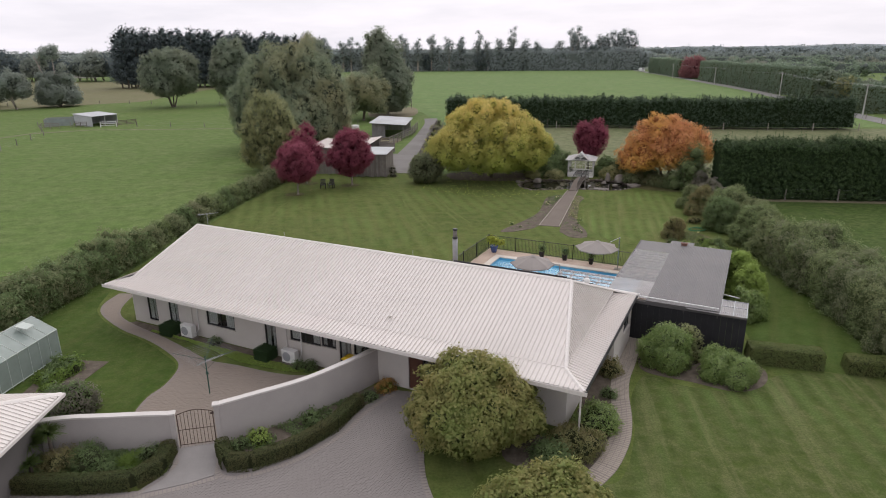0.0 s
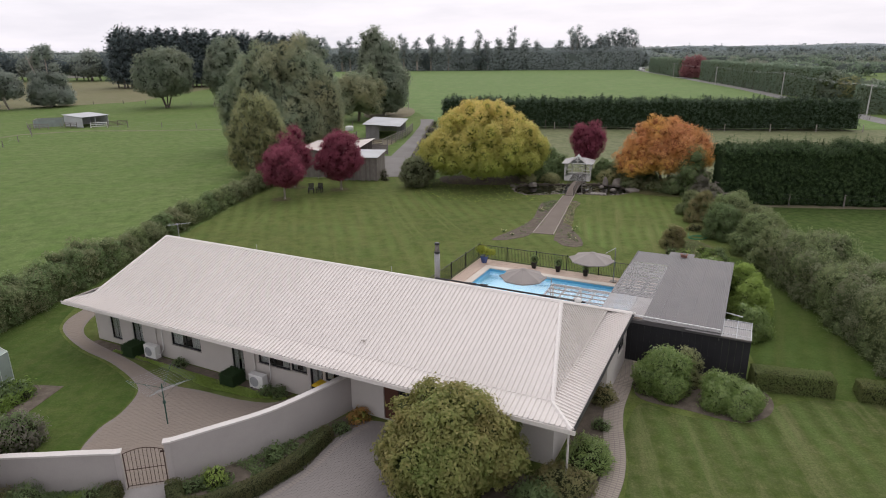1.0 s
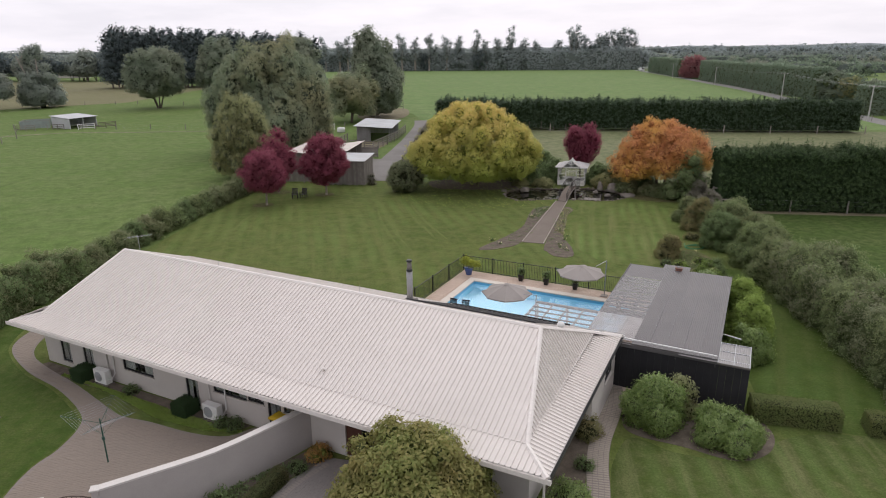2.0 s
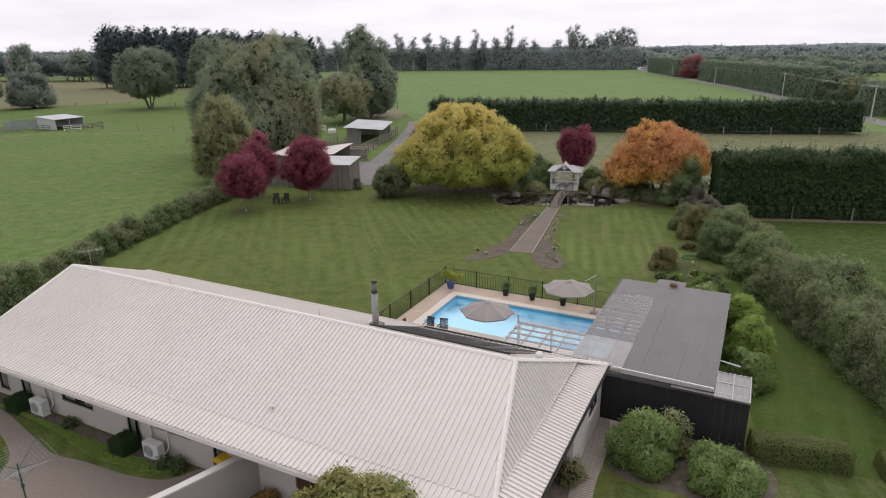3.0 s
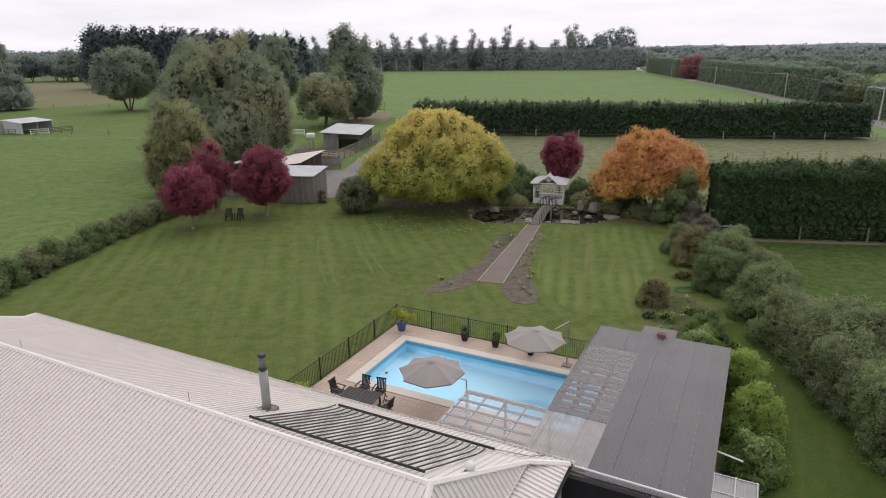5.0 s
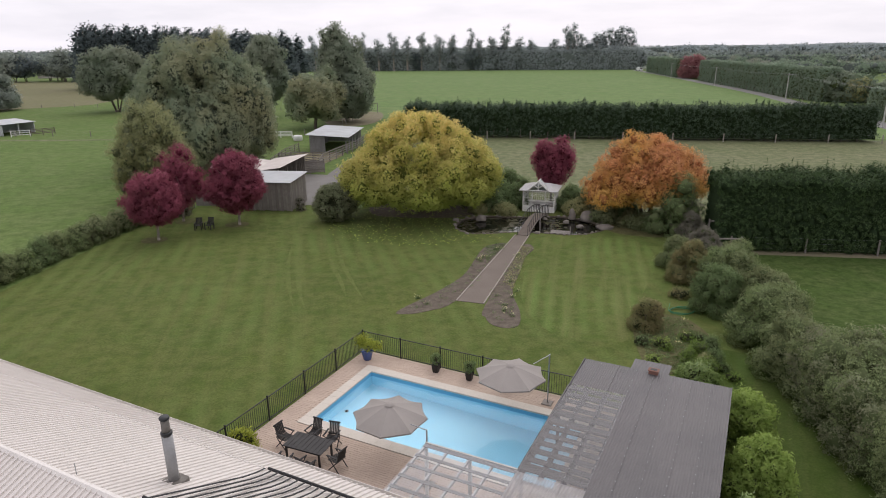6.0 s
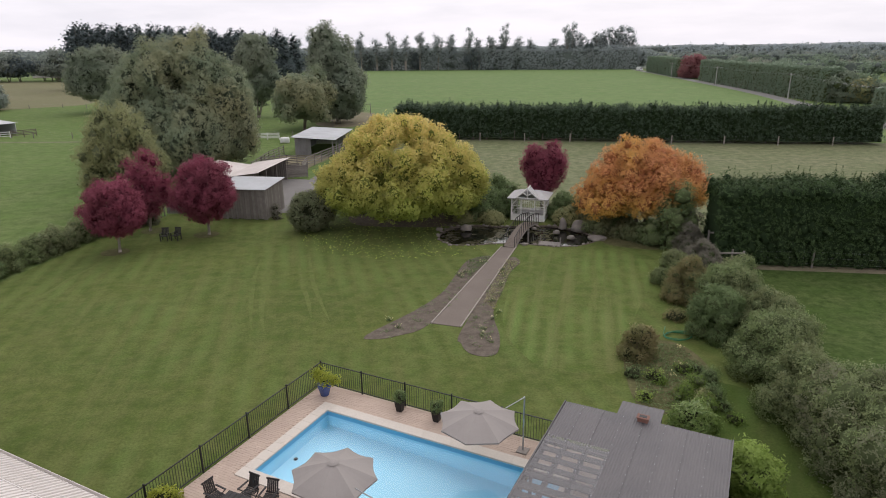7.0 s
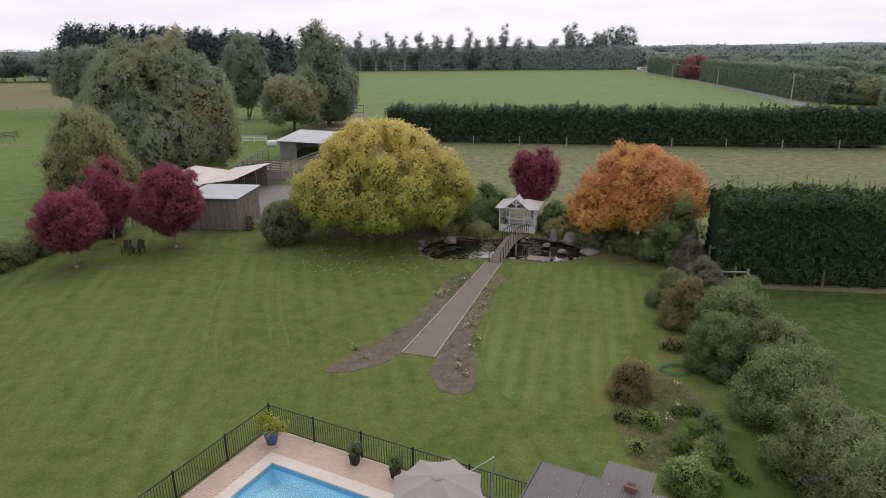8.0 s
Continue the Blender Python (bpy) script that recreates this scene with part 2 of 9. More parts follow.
LAWN = grass_mat("lawn_grass", (0.09, 0.13, 0.03), (0.12, 0.15, 0.037), (0.2, 0.198, 0.078), 0.16, 0.55, radians(104), 1.3, 1.4, 0.5, 0.55)
LAWN_N = grass_mat("pond_lawn_grass", (0.092, 0.137, 0.03), (0.124, 0.16, 0.039), (0.21, 0.205, 0.085), 0.16, 1.0, radians(79), 1.0, 1.4, 0.45, 0.5)
LAWN_E = grass_mat("side_lawn_grass", (0.064, 0.098, 0.021), (0.09, 0.119, 0.03), (0.215, 0.205, 0.105), 0.3, 1.0, radians(84), 1.0, 1.8, 0.5, 0.42)
LAWN_W = grass_mat("courtyard_lawn_grass", (0.055, 0.1, 0.018), (0.08, 0.122, 0.026), (0.165, 0.16, 0.066), 0.35, 0.3, radians(84), 1.15, 1.8, 0.4, 0.4)
# deep green paddock grass, its colour darkened partly as the hedge's shade
PADDOCK = grass_mat("shaded_paddock_grass", (0.068, 0.118, 0.026), (0.09, 0.134, 0.035), (0.145, 0.158, 0.066), 0.09, tufts=1.7, rough_grass=1.0)
# strip grass with the shade beside the hedge put into its colour
LAWN_STRIP = grass_mat("shaded_strip_grass", (0.058, 0.1, 0.019), (0.088, 0.128, 0.028), (0.165, 0.17, 0.066), 0.25, 0.5, radians(64), 1.1, 1.8, 0.35, 0.25)
FIELD = grass_mat("pasture_grass", (0.122, 0.196, 0.05), (0.158, 0.222, 0.068), (0.22, 0.236, 0.11), 0.05, tufts=0.8, rough_grass=0.75)
FIELD_DRY = grass_mat("dry_pasture_grass", (0.16, 0.19, 0.088), (0.22, 0.228, 0.128), (0.31, 0.29, 0.185), 0.12, tufts=0.9, rough_grass=0.85)
FIELD_FAR = grass_mat("far_field_grass", (0.142, 0.23, 0.072), (0.17, 0.248, 0.086), (0.225, 0.255, 0.12), 0.04, tufts=0.3, rough_grass=0.5)
BARE = grass_mat("bare_field_grass", (0.225, 0.195, 0.13), (0.26, 0.228, 0.158), (0.2, 0.2, 0.1), 0.04, tufts=0.5)
ROOF = worn("cream_painted_roof_steel", (0.665, 0.622, 0.585), (0.61, 0.57, 0.53), 0.35, 2.5, 0.36, 0.0, 0.5, 0.0, 0.55, 0.2, 0.08)
ROOF_TRIM = worn("cream_flashing_steel", (0.72, 0.68, 0.64), (0.64, 0.6, 0.56), 0.8, 12.0, 0.45, 0.0, 0.4, 0.04, 0.4)
PLASTER = worn("grey_cream_plaster", (0.54, 0.51, 0.475), (0.46, 0.43, 0.395), 0.6, 25.0, 0.9, 0.0, 0.6, 0.2, 0.2, 0.0, 0.12)
PLASTER_DARK = worn("grey_wall_plaster", (0.43, 0.4, 0.38), (0.36, 0.335, 0.315), 0.5, 25.0, 0.9, 0.0, 0.7, 0.2, 0.2, 0.0, 0.15)
CAPPING = worn("white_wall_capping", (0.6, 0.57, 0.54), (0.52, 0.49, 0.465), 1.5, 20.0, 0.8, 0.0, 0.5, 0.1)
SOFFIT = plain("cream_soffit_board", (0.6, 0.57, 0.54), 0.8)
ALU = plain("black_aluminium", (0.016, 0.017, 0.019), 0.45, 0.0, 0.5)
BLACK = plain("black_powder_coat", (0.014, 0.014, 0.015), 0.5)
STEEL = worn("galvanised_steel", (0.42, 0.43, 0.44), (0.3, 0.31, 0.32), 3.0, 30.0, 0.4, 0.8, 0.5, 0.05)
WHITE = plain("white_enamel", (0.72, 0.72, 0.70), 0.4)
DARKWALL = worn("black_stained_boards", (0.018, 0.018, 0.02), (0.03, 0.03, 0.033), 2.0, 25.0, 0.75, 0.0, 0.6, 0.2, 0.3, 0.4)
DARKROOF = worn("charcoal_corrugated_sheet", (0.082, 0.078, 0.081), (0.117, 0.108, 0.108), 0.7, 14.0, 0.5, 0.0, 0.6, 0.06, 0.4, 0.35)
PAVER = worn("grey_clay_paver", (0.235, 0.2, 0.17), (0.27, 0.225, 0.185), 0.35, 14.0, 0.9, 0.0, 0.5, 0.2, 0.2, 0.16)
PAVER_WARM = worn("buff_clay_paver", (0.37, 0.325, 0.275), (0.29, 0.255, 0.22), 0.4, 14.0, 0.9, 0.0, 0.6, 0.2, 0.2, 0.5)
DRIVE = worn("grey_drive_paver", (0.235, 0.215, 0.203), (0.2, 0.18, 0.17), 0.25, 12.0, 0.85, 0.0, 0.6, 0.2, 0.2, 0.08)
EDGE_BRICK = worn("taupe_edge_paver", (0.28, 0.25, 0.225), (0.235, 0.21, 0.19), 0.4, 14.0, 0.9, 0.0, 0.6, 0.2, 0.2, 0.25)
POOLBRICK = worn("pink_buff_pool_paver", (0.54, 0.43, 0.35), (0.44, 0.345, 0.28), 0.8, 12.0, 0.9, 0.0, 0.8, 0.3, 0.2, 0.6)
JOINT = worn("sandy_joint", (0.225, 0.195, 0.175), (0.26, 0.225, 0.2), 1.0, 30.0, 0.95)
JOINT_D = worn("grey_sandy_joint", (0.2, 0.182, 0.172), (0.23, 0.21, 0.198), 1.0, 30.0, 0.95)
JOINT_POOL = worn("pale_sandy_joint", (0.52, 0.425, 0.35), (0.46, 0.37, 0.3), 1.0, 30.0, 0.95)
COPING = worn("cream_stone_coping", (0.61, 0.555, 0.49), (0.54, 0.485, 0.42), 1.0, 14.0, 0.8, 0.0, 0.5, 0.15, 0.25, 0.15)
SOIL = worn("dark_garden_soil", (0.105, 0.088, 0.07), (0.175, 0.148, 0.12), 2.2, 13.0, 1.0, 0.0, 0.9, 0.9, 0.1)
GRAVEL = worn("grey_gravel_drive", (0.225, 0.215, 0.205), (0.17, 0.16, 0.148), 0.25, 9.0, 0.95, 0.0, 0.8, 0.5, 0.1)
PATHGRIT = worn("brown_grit_path", (0.20, 0.17, 0.146), (0.16, 0.135, 0.115), 0.5, 22.0, 0.95, 0.0, 0.6, 0.5, 0.1)
RAFTER = worn("whitewashed_rafter", (0.52, 0.5, 0.48), (0.42, 0.4, 0.38), 2.0, 20.0, 0.7, 0.0, 0.6, 0.1)
BARK = worn("grey_brown_bark", (0.13, 0.105, 0.085), (0.2, 0.17, 0.145), 4.0, 25.0, 0.95, 0.0, 0.7, 0.8)
BARK_PALE = worn("pale_bark", (0.36, 0.32, 0.28), (0.24, 0.21, 0.18), 3.0, 20.0, 0.9, 0.0, 0.7, 0.6)
WOOD_GREY = worn("silvered_timber", (0.285, 0.262, 0.24), (0.175, 0.157, 0.142), 2.5, 20.0, 0.9, 0.0, 0.7, 0.4, 0.2, 0.9)
WOOD_WHITE = worn("white_painted_timber", (0.78, 0.77, 0.75), (0.62, 0.61, 0.58), 2.0, 20.0, 0.6, 0.0, 0.35, 0.1)
WOOD_DARK = worn("dark_stained_timber", (0.03, 0.028, 0.028), (0.05, 0.046, 0.045), 4.0, 30.0, 0.6, 0.0, 0.6, 0.2)
ZINC = worn("weathered_zinc_sheet", (0.4, 0.415, 0.43), (0.3, 0.305, 0.31), 0.6, 10.0, 0.5, 0.3, 0.7, 0.08)
STONE = worn("grey_field_stone", (0.24, 0.215, 0.185), (0.15, 0.135, 0.12), 1.8, 16.0, 0.9, 0.0, 0.8, 0.7)
CANVAS = worn("taupe_canvas", (0.31, 0.285, 0.265), (0.275, 0.25, 0.232), 1.2, 60.0, 0.95, 0.0, 0.5, 0.1)
POOL_SHELL = worn("pale_blue_pool_plaster", (0.42, 0.75, 0.9), (0.37, 0.71, 0.88), 0.6, 8.0, 0.6, 0.0, 0.4, 0.05, 0.3, 0.0, 0.05)
POOL_TILE = worn("blue_waterline_tile", (0.12, 0.40, 0.62), (0.16, 0.46, 0.68), 4.0, 30.0, 0.3, 0.0, 0.6, 0.05, 0.5, 0.5)
ROADGREY = worn("pale_asphalt", (0.2, 0.195, 0.185), (0.16, 0.155, 0.15), 0.2, 6.0, 0.9)


def water_mat(name, colour, rough, scale, strength):
    def build(nt, p):
        p.inputs["Base Color"].default_value = (*colour, 1)
        p.inputs["Transmission Weight"].default_value = 1.0
        p.inputs["IOR"].default_value = 1.33
        bump(nt, p, noise_fac(nt, coords(nt, world_space=True), scale, 3.0, 0.5, 0.2, 0.8), strength, 0.02)

    return mat(name, build, rough, 0.0, 0.5)


WATER = water_mat("pool_water", (0.9, 0.97, 1.0), 0.01, 2.2, 0.03)
def clear_mat(name, colour, rough, through_weight=0.0, ior=1.45):
    def build(nt, p):
        p.inputs["Base Color"].default_value = (*colour, 1)
        p.inputs["Transmission Weight"].default_value = through_weight
        p.inputs["IOR"].default_value = ior

    return mat(name, build, rough, 0.0, 0.5)


POND = clear_mat("dark_pond_water", (0.012, 0.012, 0.009), 0.05, 0.0, 1.33)
GLASS = clear_mat("window_glass", (0.8, 0.85, 0.85), 0.03, 1.0)


def poly_mat(name, colour, clear, rough):
    """Ribbed plastic sheet that lets part of the light straight through."""
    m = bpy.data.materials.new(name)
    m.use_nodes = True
    nt = m.node_tree
    p = nt.nodes["Principled BSDF"]
    p.inputs["Base Color"].default_value = (*colour, 1)
    p.inputs["Roughness"].default_value = rough
    t = nt.nodes.new("ShaderNodeBsdfTransparent")
    ms = nt.nodes.new("ShaderNodeMixShader")
    fac = noise_fac(nt, coords(nt, world_space=True), 1.5, 4.0, 0.6, 0.3, 0.7)
    mr = nt.nodes.new("ShaderNodeMapRange")
    mr.inputs["To Min"].default_value, mr.inputs["To Max"].default_value = clear - 0.08, clear + 0.06
    nt.links.new(fac, mr.inputs["Value"])
    nt.links.new(mr.outputs["Result"], ms.inputs[0])
    nt.links.new(p.outputs[0], ms.inputs[1])
    nt.links.new(t.outputs[0], ms.inputs[2])
    nt.links.new(ms.outputs[0], nt.nodes["Material Output"].inputs["Surface"])
    return m


# slightly milky sheet; its bluish colour also stands for reflected sky
CLEAR = poly_mat("clear_ribbed_plastic", (0.5, 0.54, 0.58), 0.74, 0.08)
MILKY = poly_mat("milky_ribbed_plastic", (0.31, 0.297, 0.295), 0.32, 0.35)
SMOKY = poly_mat("smoky_ribbed_plastic", (0.14, 0.134, 0.137), 0.4, 0.25)

# foliage
L_WILLOW = leaf_mat("willow_leaf", [(0.13, 0.172, 0.112), (0.172, 0.212, 0.14), (0.225, 0.262, 0.178)], (0.265, 0.245, 0.138), 0.7, 0.13)
L_OLIVE = leaf_mat("olive_autumn_leaf", [(0.218, 0.218, 0.105), (0.268, 0.258, 0.125), (0.318, 0.296, 0.15)], (0.17, 0.2, 0.1), 0.6, 0.2)
L_GUM = leaf_mat("gum_leaf", [(0.13, 0.164, 0.118), (0.165, 0.2, 0.145), (0.2, 0.235, 0.175)], (0.19, 0.192, 0.135), 0.5, 0.1)
# pasture gums: leaf colour paled and blued to stand for haze
L_GUM_FAR = leaf_mat("haze_paled_gum_leaf", [(0.165, 0.195, 0.165), (0.19, 0.222, 0.19), (0.215, 0.248, 0.215)], (0.205, 0.21, 0.175), 0.5, 0.1)
L_PINE = leaf_mat("pine_needle", [(0.07, 0.09, 0.094), (0.086, 0.108, 0.11), (0.104, 0.126, 0.127)], None)
L_HEDGE_DARK = leaf_mat("dark_conifer_spray", [(0.024, 0.046, 0.015), (0.034, 0.06, 0.02), (0.05, 0.08, 0.028)], (0.045, 0.062, 0.024), 0.3, 0.3, 0.7, 0.15)
# far copy of the conifer spray, paled in colour for haze
L_HEDGE_FAR = leaf_mat("haze_paled_conifer_spray", [(0.03, 0.05, 0.03), (0.04, 0.062, 0.037), (0.054, 0.08, 0.047)], (0.05, 0.066, 0.04), 0.3, 0.3, 0.7, 0.15)
L_HEDGE = leaf_mat("broad_hedge_leaf", [(0.09, 0.118, 0.055), (0.135, 0.165, 0.078), (0.21, 0.235, 0.125)], (0.165, 0.155, 0.09), 0.6, 0.25)
L_HEDGE_E = leaf_mat("grey_green_hedge_leaf", [(0.088, 0.13, 0.05), (0.14, 0.188, 0.076), (0.22, 0.265, 0.122)], (0.148, 0.148, 0.08), 0.55, 0.28, spread=0.8)
L_HEDGE_TWIG = leaf_mat("grey_brown_hedge_leaf", [(0.1, 0.122, 0.062), (0.142, 0.162, 0.088), (0.195, 0.21, 0.124)], (0.155, 0.146, 0.096), 0.5, 0.3, spread=0.8)
# far, belt and lane leaves: haze put into their paler colours
L_FAR = leaf_mat("haze_grey_far_leaf", [(0.145, 0.175, 0.162), (0.165, 0.196, 0.18), (0.185, 0.216, 0.2)], (0.165, 0.185, 0.16), 0.5, 0.03)
L_BELT = leaf_mat("haze_paled_belt_leaf", [(0.205, 0.235, 0.232), (0.225, 0.255, 0.252), (0.245, 0.275, 0.272)], (0.22, 0.24, 0.225), 0.5, 0.05)
L_LANE = leaf_mat("lane_hedge_leaf", [(0.105, 0.15, 0.1), (0.14, 0.19, 0.13), (0.175, 0.225, 0.16)], (0.15, 0.175, 0.122), 0.5, 0.2)
L_BOX = leaf_mat("box_leaf", [(0.034, 0.05, 0.017), (0.054, 0.07, 0.025), (0.088, 0.1, 0.04)], (0.1, 0.085, 0.042), 0.5, 0.8)
L_CLIP = leaf_mat("clipped_olive_leaf", [(0.08, 0.112, 0.034), (0.11, 0.142, 0.045), (0.145, 0.172, 0.06)], (0.13, 0.118, 0.052), 0.4, 0.8, spread=0.6)
L_CUBE = leaf_mat("clipped_box_leaf", [(0.02, 0.042, 0.018), (0.034, 0.062, 0.026), (0.05, 0.08, 0.034)], None)
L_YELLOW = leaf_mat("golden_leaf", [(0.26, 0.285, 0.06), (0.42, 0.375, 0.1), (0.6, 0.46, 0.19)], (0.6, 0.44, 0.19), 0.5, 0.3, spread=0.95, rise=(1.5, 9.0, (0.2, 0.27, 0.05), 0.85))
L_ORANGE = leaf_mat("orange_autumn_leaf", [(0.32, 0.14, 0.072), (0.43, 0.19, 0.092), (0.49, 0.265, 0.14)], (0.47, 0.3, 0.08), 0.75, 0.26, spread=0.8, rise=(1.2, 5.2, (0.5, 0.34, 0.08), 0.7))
L_AMBER = leaf_mat("amber_shrub_leaf", [(0.27, 0.14, 0.05), (0.34, 0.2, 0.07), (0.28, 0.22, 0.07)], None, spread=0.9)
L_RED = leaf_mat("crimson_leaf", [(0.14, 0.03, 0.055), (0.205, 0.046, 0.078), (0.28, 0.085, 0.118)], (0.19, 0.065, 0.082), 0.4, 0.4, spread=0.5)
L_MAGNOLIA = leaf_mat("turning_magnolia_leaf", [(0.12, 0.16, 0.045), (0.165, 0.2, 0.06), (0.24, 0.24, 0.09)], (0.275, 0.16, 0.085), 0.42, 0.2, spread=0.9, rise=(0.4, 3.0, (0.1, 0.15, 0.04), 0.35))
# crimson dulled and paled in its colour, as if through haze
L_RED_FAR = leaf_mat("haze_dulled_crimson_leaf", [(0.19, 0.075, 0.082), (0.22, 0.095, 0.1), (0.25, 0.12, 0.122)], None)
L_RHODO = leaf_mat("rhododendron_leaf", [(0.1, 0.155, 0.042), (0.15, 0.215, 0.062), (0.235, 0.29, 0.105)], None, rough=0.35, spec=0.5, spread=0.9)
L_LIME = leaf_mat("bright_shrub_leaf", [(0.13, 0.2, 0.04), (0.19, 0.265, 0.06), (0.28, 0.34, 0.1)], None)
L_RUST = leaf_mat("russet_shrub_leaf", [(0.14, 0.11, 0.058), (0.205, 0.15, 0.078), (0.2, 0.2, 0.086)], (0.14, 0.165, 0.066), 0.6, 0.8)
L_GREYTWIG = leaf_mat("grey_twig", [(0.12, 0.108, 0.088), (0.165, 0.15, 0.125), (0.135, 0.14, 0.098)], None)
L_GREEN = leaf_mat("mid_green_leaf", [(0.072, 0.11, 0.045), (0.11, 0.156, 0.064), (0.165, 0.212, 0.096)], None)
L_BLADE = leaf_mat("strap_leaf", [(0.06, 0.11, 0.02), (0.11, 0.17, 0.03), (0.17, 0.22, 0.06)], None)
L_FLAX = leaf_mat("flax_leaf", [(0.05, 0.085, 0.025), (0.085, 0.125, 0.035), (0.13, 0.165, 0.06)], None)
L_FLOWER = leaf_mat("pale_yellow_petal", [(0.6, 0.55, 0.25), (0.75, 0.72, 0.55), (0.7, 0.6, 0.15)], None)
L_LILY = leaf_mat("lily_pad", [(0.05, 0.06, 0.03), (0.09, 0.085, 0.045), (0.12, 0.10, 0.06)], None, rough=0.35)
# solid cores inside the leaves, coloured darker to stand for inner shade
CORE = worn("shade_core", (0.035, 0.042, 0.02), (0.05, 0.054, 0.028), 1.0, 8.0, 1.0, 0.0, 0.6, 0.3, 0.05)
CORE_DARK = worn("dark_shade_core", (0.024, 0.04, 0.018), (0.034, 0.052, 0.024), 1.0, 8.0, 1.0, 0.0, 0.6, 0.3, 0.05)
CORE_GUM = worn("gum_shade_core", (0.06, 0.075, 0.05), (0.085, 0.1, 0.07), 0.8, 5.0, 1.0, 0.0, 0.7, 0.5, 0.05)
CORE_OLIVE = worn("olive_shade_core", (0.091, 0.104, 0.0546), (0.13, 0.14, 0.078), 0.8, 5.0, 1.0, 0.0, 0.7, 0.5, 0.05)
CORE_GREEN = worn("green_shade_core", (0.085, 0.11, 0.048), (0.13, 0.15, 0.075), 0.9, 6.0, 1.0, 0.0, 0.7, 0.5, 0.05)
CORE_PINE = worn("pine_shade_core", (0.035, 0.046, 0.046), (0.05, 0.062, 0.06), 0.8, 5.0, 1.0, 0.0, 0.7, 0.5, 0.05)
# core of far plants: inner shade and pale haze both in its colour
CORE_FAR = worn("hazed_shade_core", (0.12, 0.14, 0.128), (0.15, 0.172, 0.158), 1.0, 8.0, 1.0, 0.0, 0.6, 0.3, 0.05)
CORE_RED = worn("red_shade_core", (0.1, 0.02, 0.034), (0.13, 0.03, 0.045), 1.0, 8.0, 1.0, 0.0, 0.6, 0.3, 0.05)
CORE_WARM = worn("warm_shade_core", (0.12, 0.15, 0.035), (0.18, 0.18, 0.05), 1.0, 8.0, 1.0, 0.0, 0.6, 0.3, 0.05)
CORE_RUST = worn("rust_shade_core", (0.3, 0.13, 0.06), (0.36, 0.18, 0.07), 1.0, 8.0, 1.0, 0.0, 0.6, 0.3, 0.05)


# ---- plants ----
ICO = bmesh.new()
bmesh.ops.create_icosphere(ICO, subdivisions=1, radius=1.0)
ICO_V = np.array([v.co[:] for v in ICO.verts])
ICO_F = np.array([[v.index for v in f.verts] for f in ICO.faces])
ICO.free()
BALL = bmesh.new()
bmesh.ops.create_icosphere(BALL, subdivisions=3, radius=1.0)
BALL_V = np.array([v.co[:] for v in BALL.verts])
BALL_F = [tuple(v.index for v in f.verts) for f in BALL.faces]
BALL.free()


def unit(a):
    return a / (np.linalg.norm(a, axis=-1, keepdims=True) + 1e-9)


def leaf_mesh(name, P, N, size, materials, parent, label="", slim=0.55, cores=None, core_scale=0.8, floor=None, rng=RNG, shade=None, quads=False):
    """Many single leaf blades at the points P, facing N, and dark solid lumps inside them as the plant's inner shade;
    shade: the soft normals of the clumps.
    """
    n = len(P)
    T = unit(np.cross(N, unit(rng.normal(size=(n, 3)))))
    B = np.cross(N, T)
    L = size * rng.uniform(0.65, 1.35, (n, 1))
    W = L * slim
    if quads:
        fold = N * L * 0.18
        V = np.stack([P + T * L * 0.5, P + B * W * 0.5 - fold, P - T * L * 0.5, P - B * W * 0.5 - fold], 1).reshape(-1, 3)
    else:
        V = np.stack([P + T * L * 0.6, P - T * L * 0.45 + B * W * 0.55, P - T * L * 0.45 - B * W * 0.55], 1).reshape(-1, 3)
    k = 4 if quads else 3
    verts = [V]
    tris = np.zeros((0, 3), int)
    soft = None if shade is None else [np.repeat(shade, k, 0)]
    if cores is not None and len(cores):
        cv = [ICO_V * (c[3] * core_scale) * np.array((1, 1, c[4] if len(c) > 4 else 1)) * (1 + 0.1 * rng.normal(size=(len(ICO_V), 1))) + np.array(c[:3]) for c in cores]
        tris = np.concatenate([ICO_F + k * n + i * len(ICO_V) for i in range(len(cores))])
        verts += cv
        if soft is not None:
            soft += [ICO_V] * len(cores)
    V = np.concatenate(verts)
    if floor is not None:
        V[:, 2] = np.maximum(V[:, 2], floor)
    me = bpy.data.meshes.new(name)
    me.vertices.add(len(V))
    me.vertices.foreach_set("co", V.astype(np.float32).ravel())
    loops = np.concatenate([np.arange(k * n), tris.ravel()]).astype(np.int32)
    starts = np.concatenate([np.arange(n) * k, k * n + np.arange(len(tris)) * 3]).astype(np.int32)
    me.loops.add(len(loops))
    me.loops.foreach_set("vertex_index", loops)
    me.polygons.add(n + len(tris))
    me.polygons.foreach_set("loop_start", starts)
    for m in materials:
        me.materials.append(m)
    if len(tris):
        me.polygons.foreach_set("material_index", np.concatenate([np.zeros(n), np.ones(len(tris))]).astype(np.int32))
    me.update(calc_edges=True)
    if soft is not None:
        me.polygons.foreach_set("use_smooth", np.ones(n + len(tris), bool))
        me.normals_split_custom_set_from_vertices(np.concatenate(soft).astype(np.float32))
    return link_mesh(name, me, parent, label)


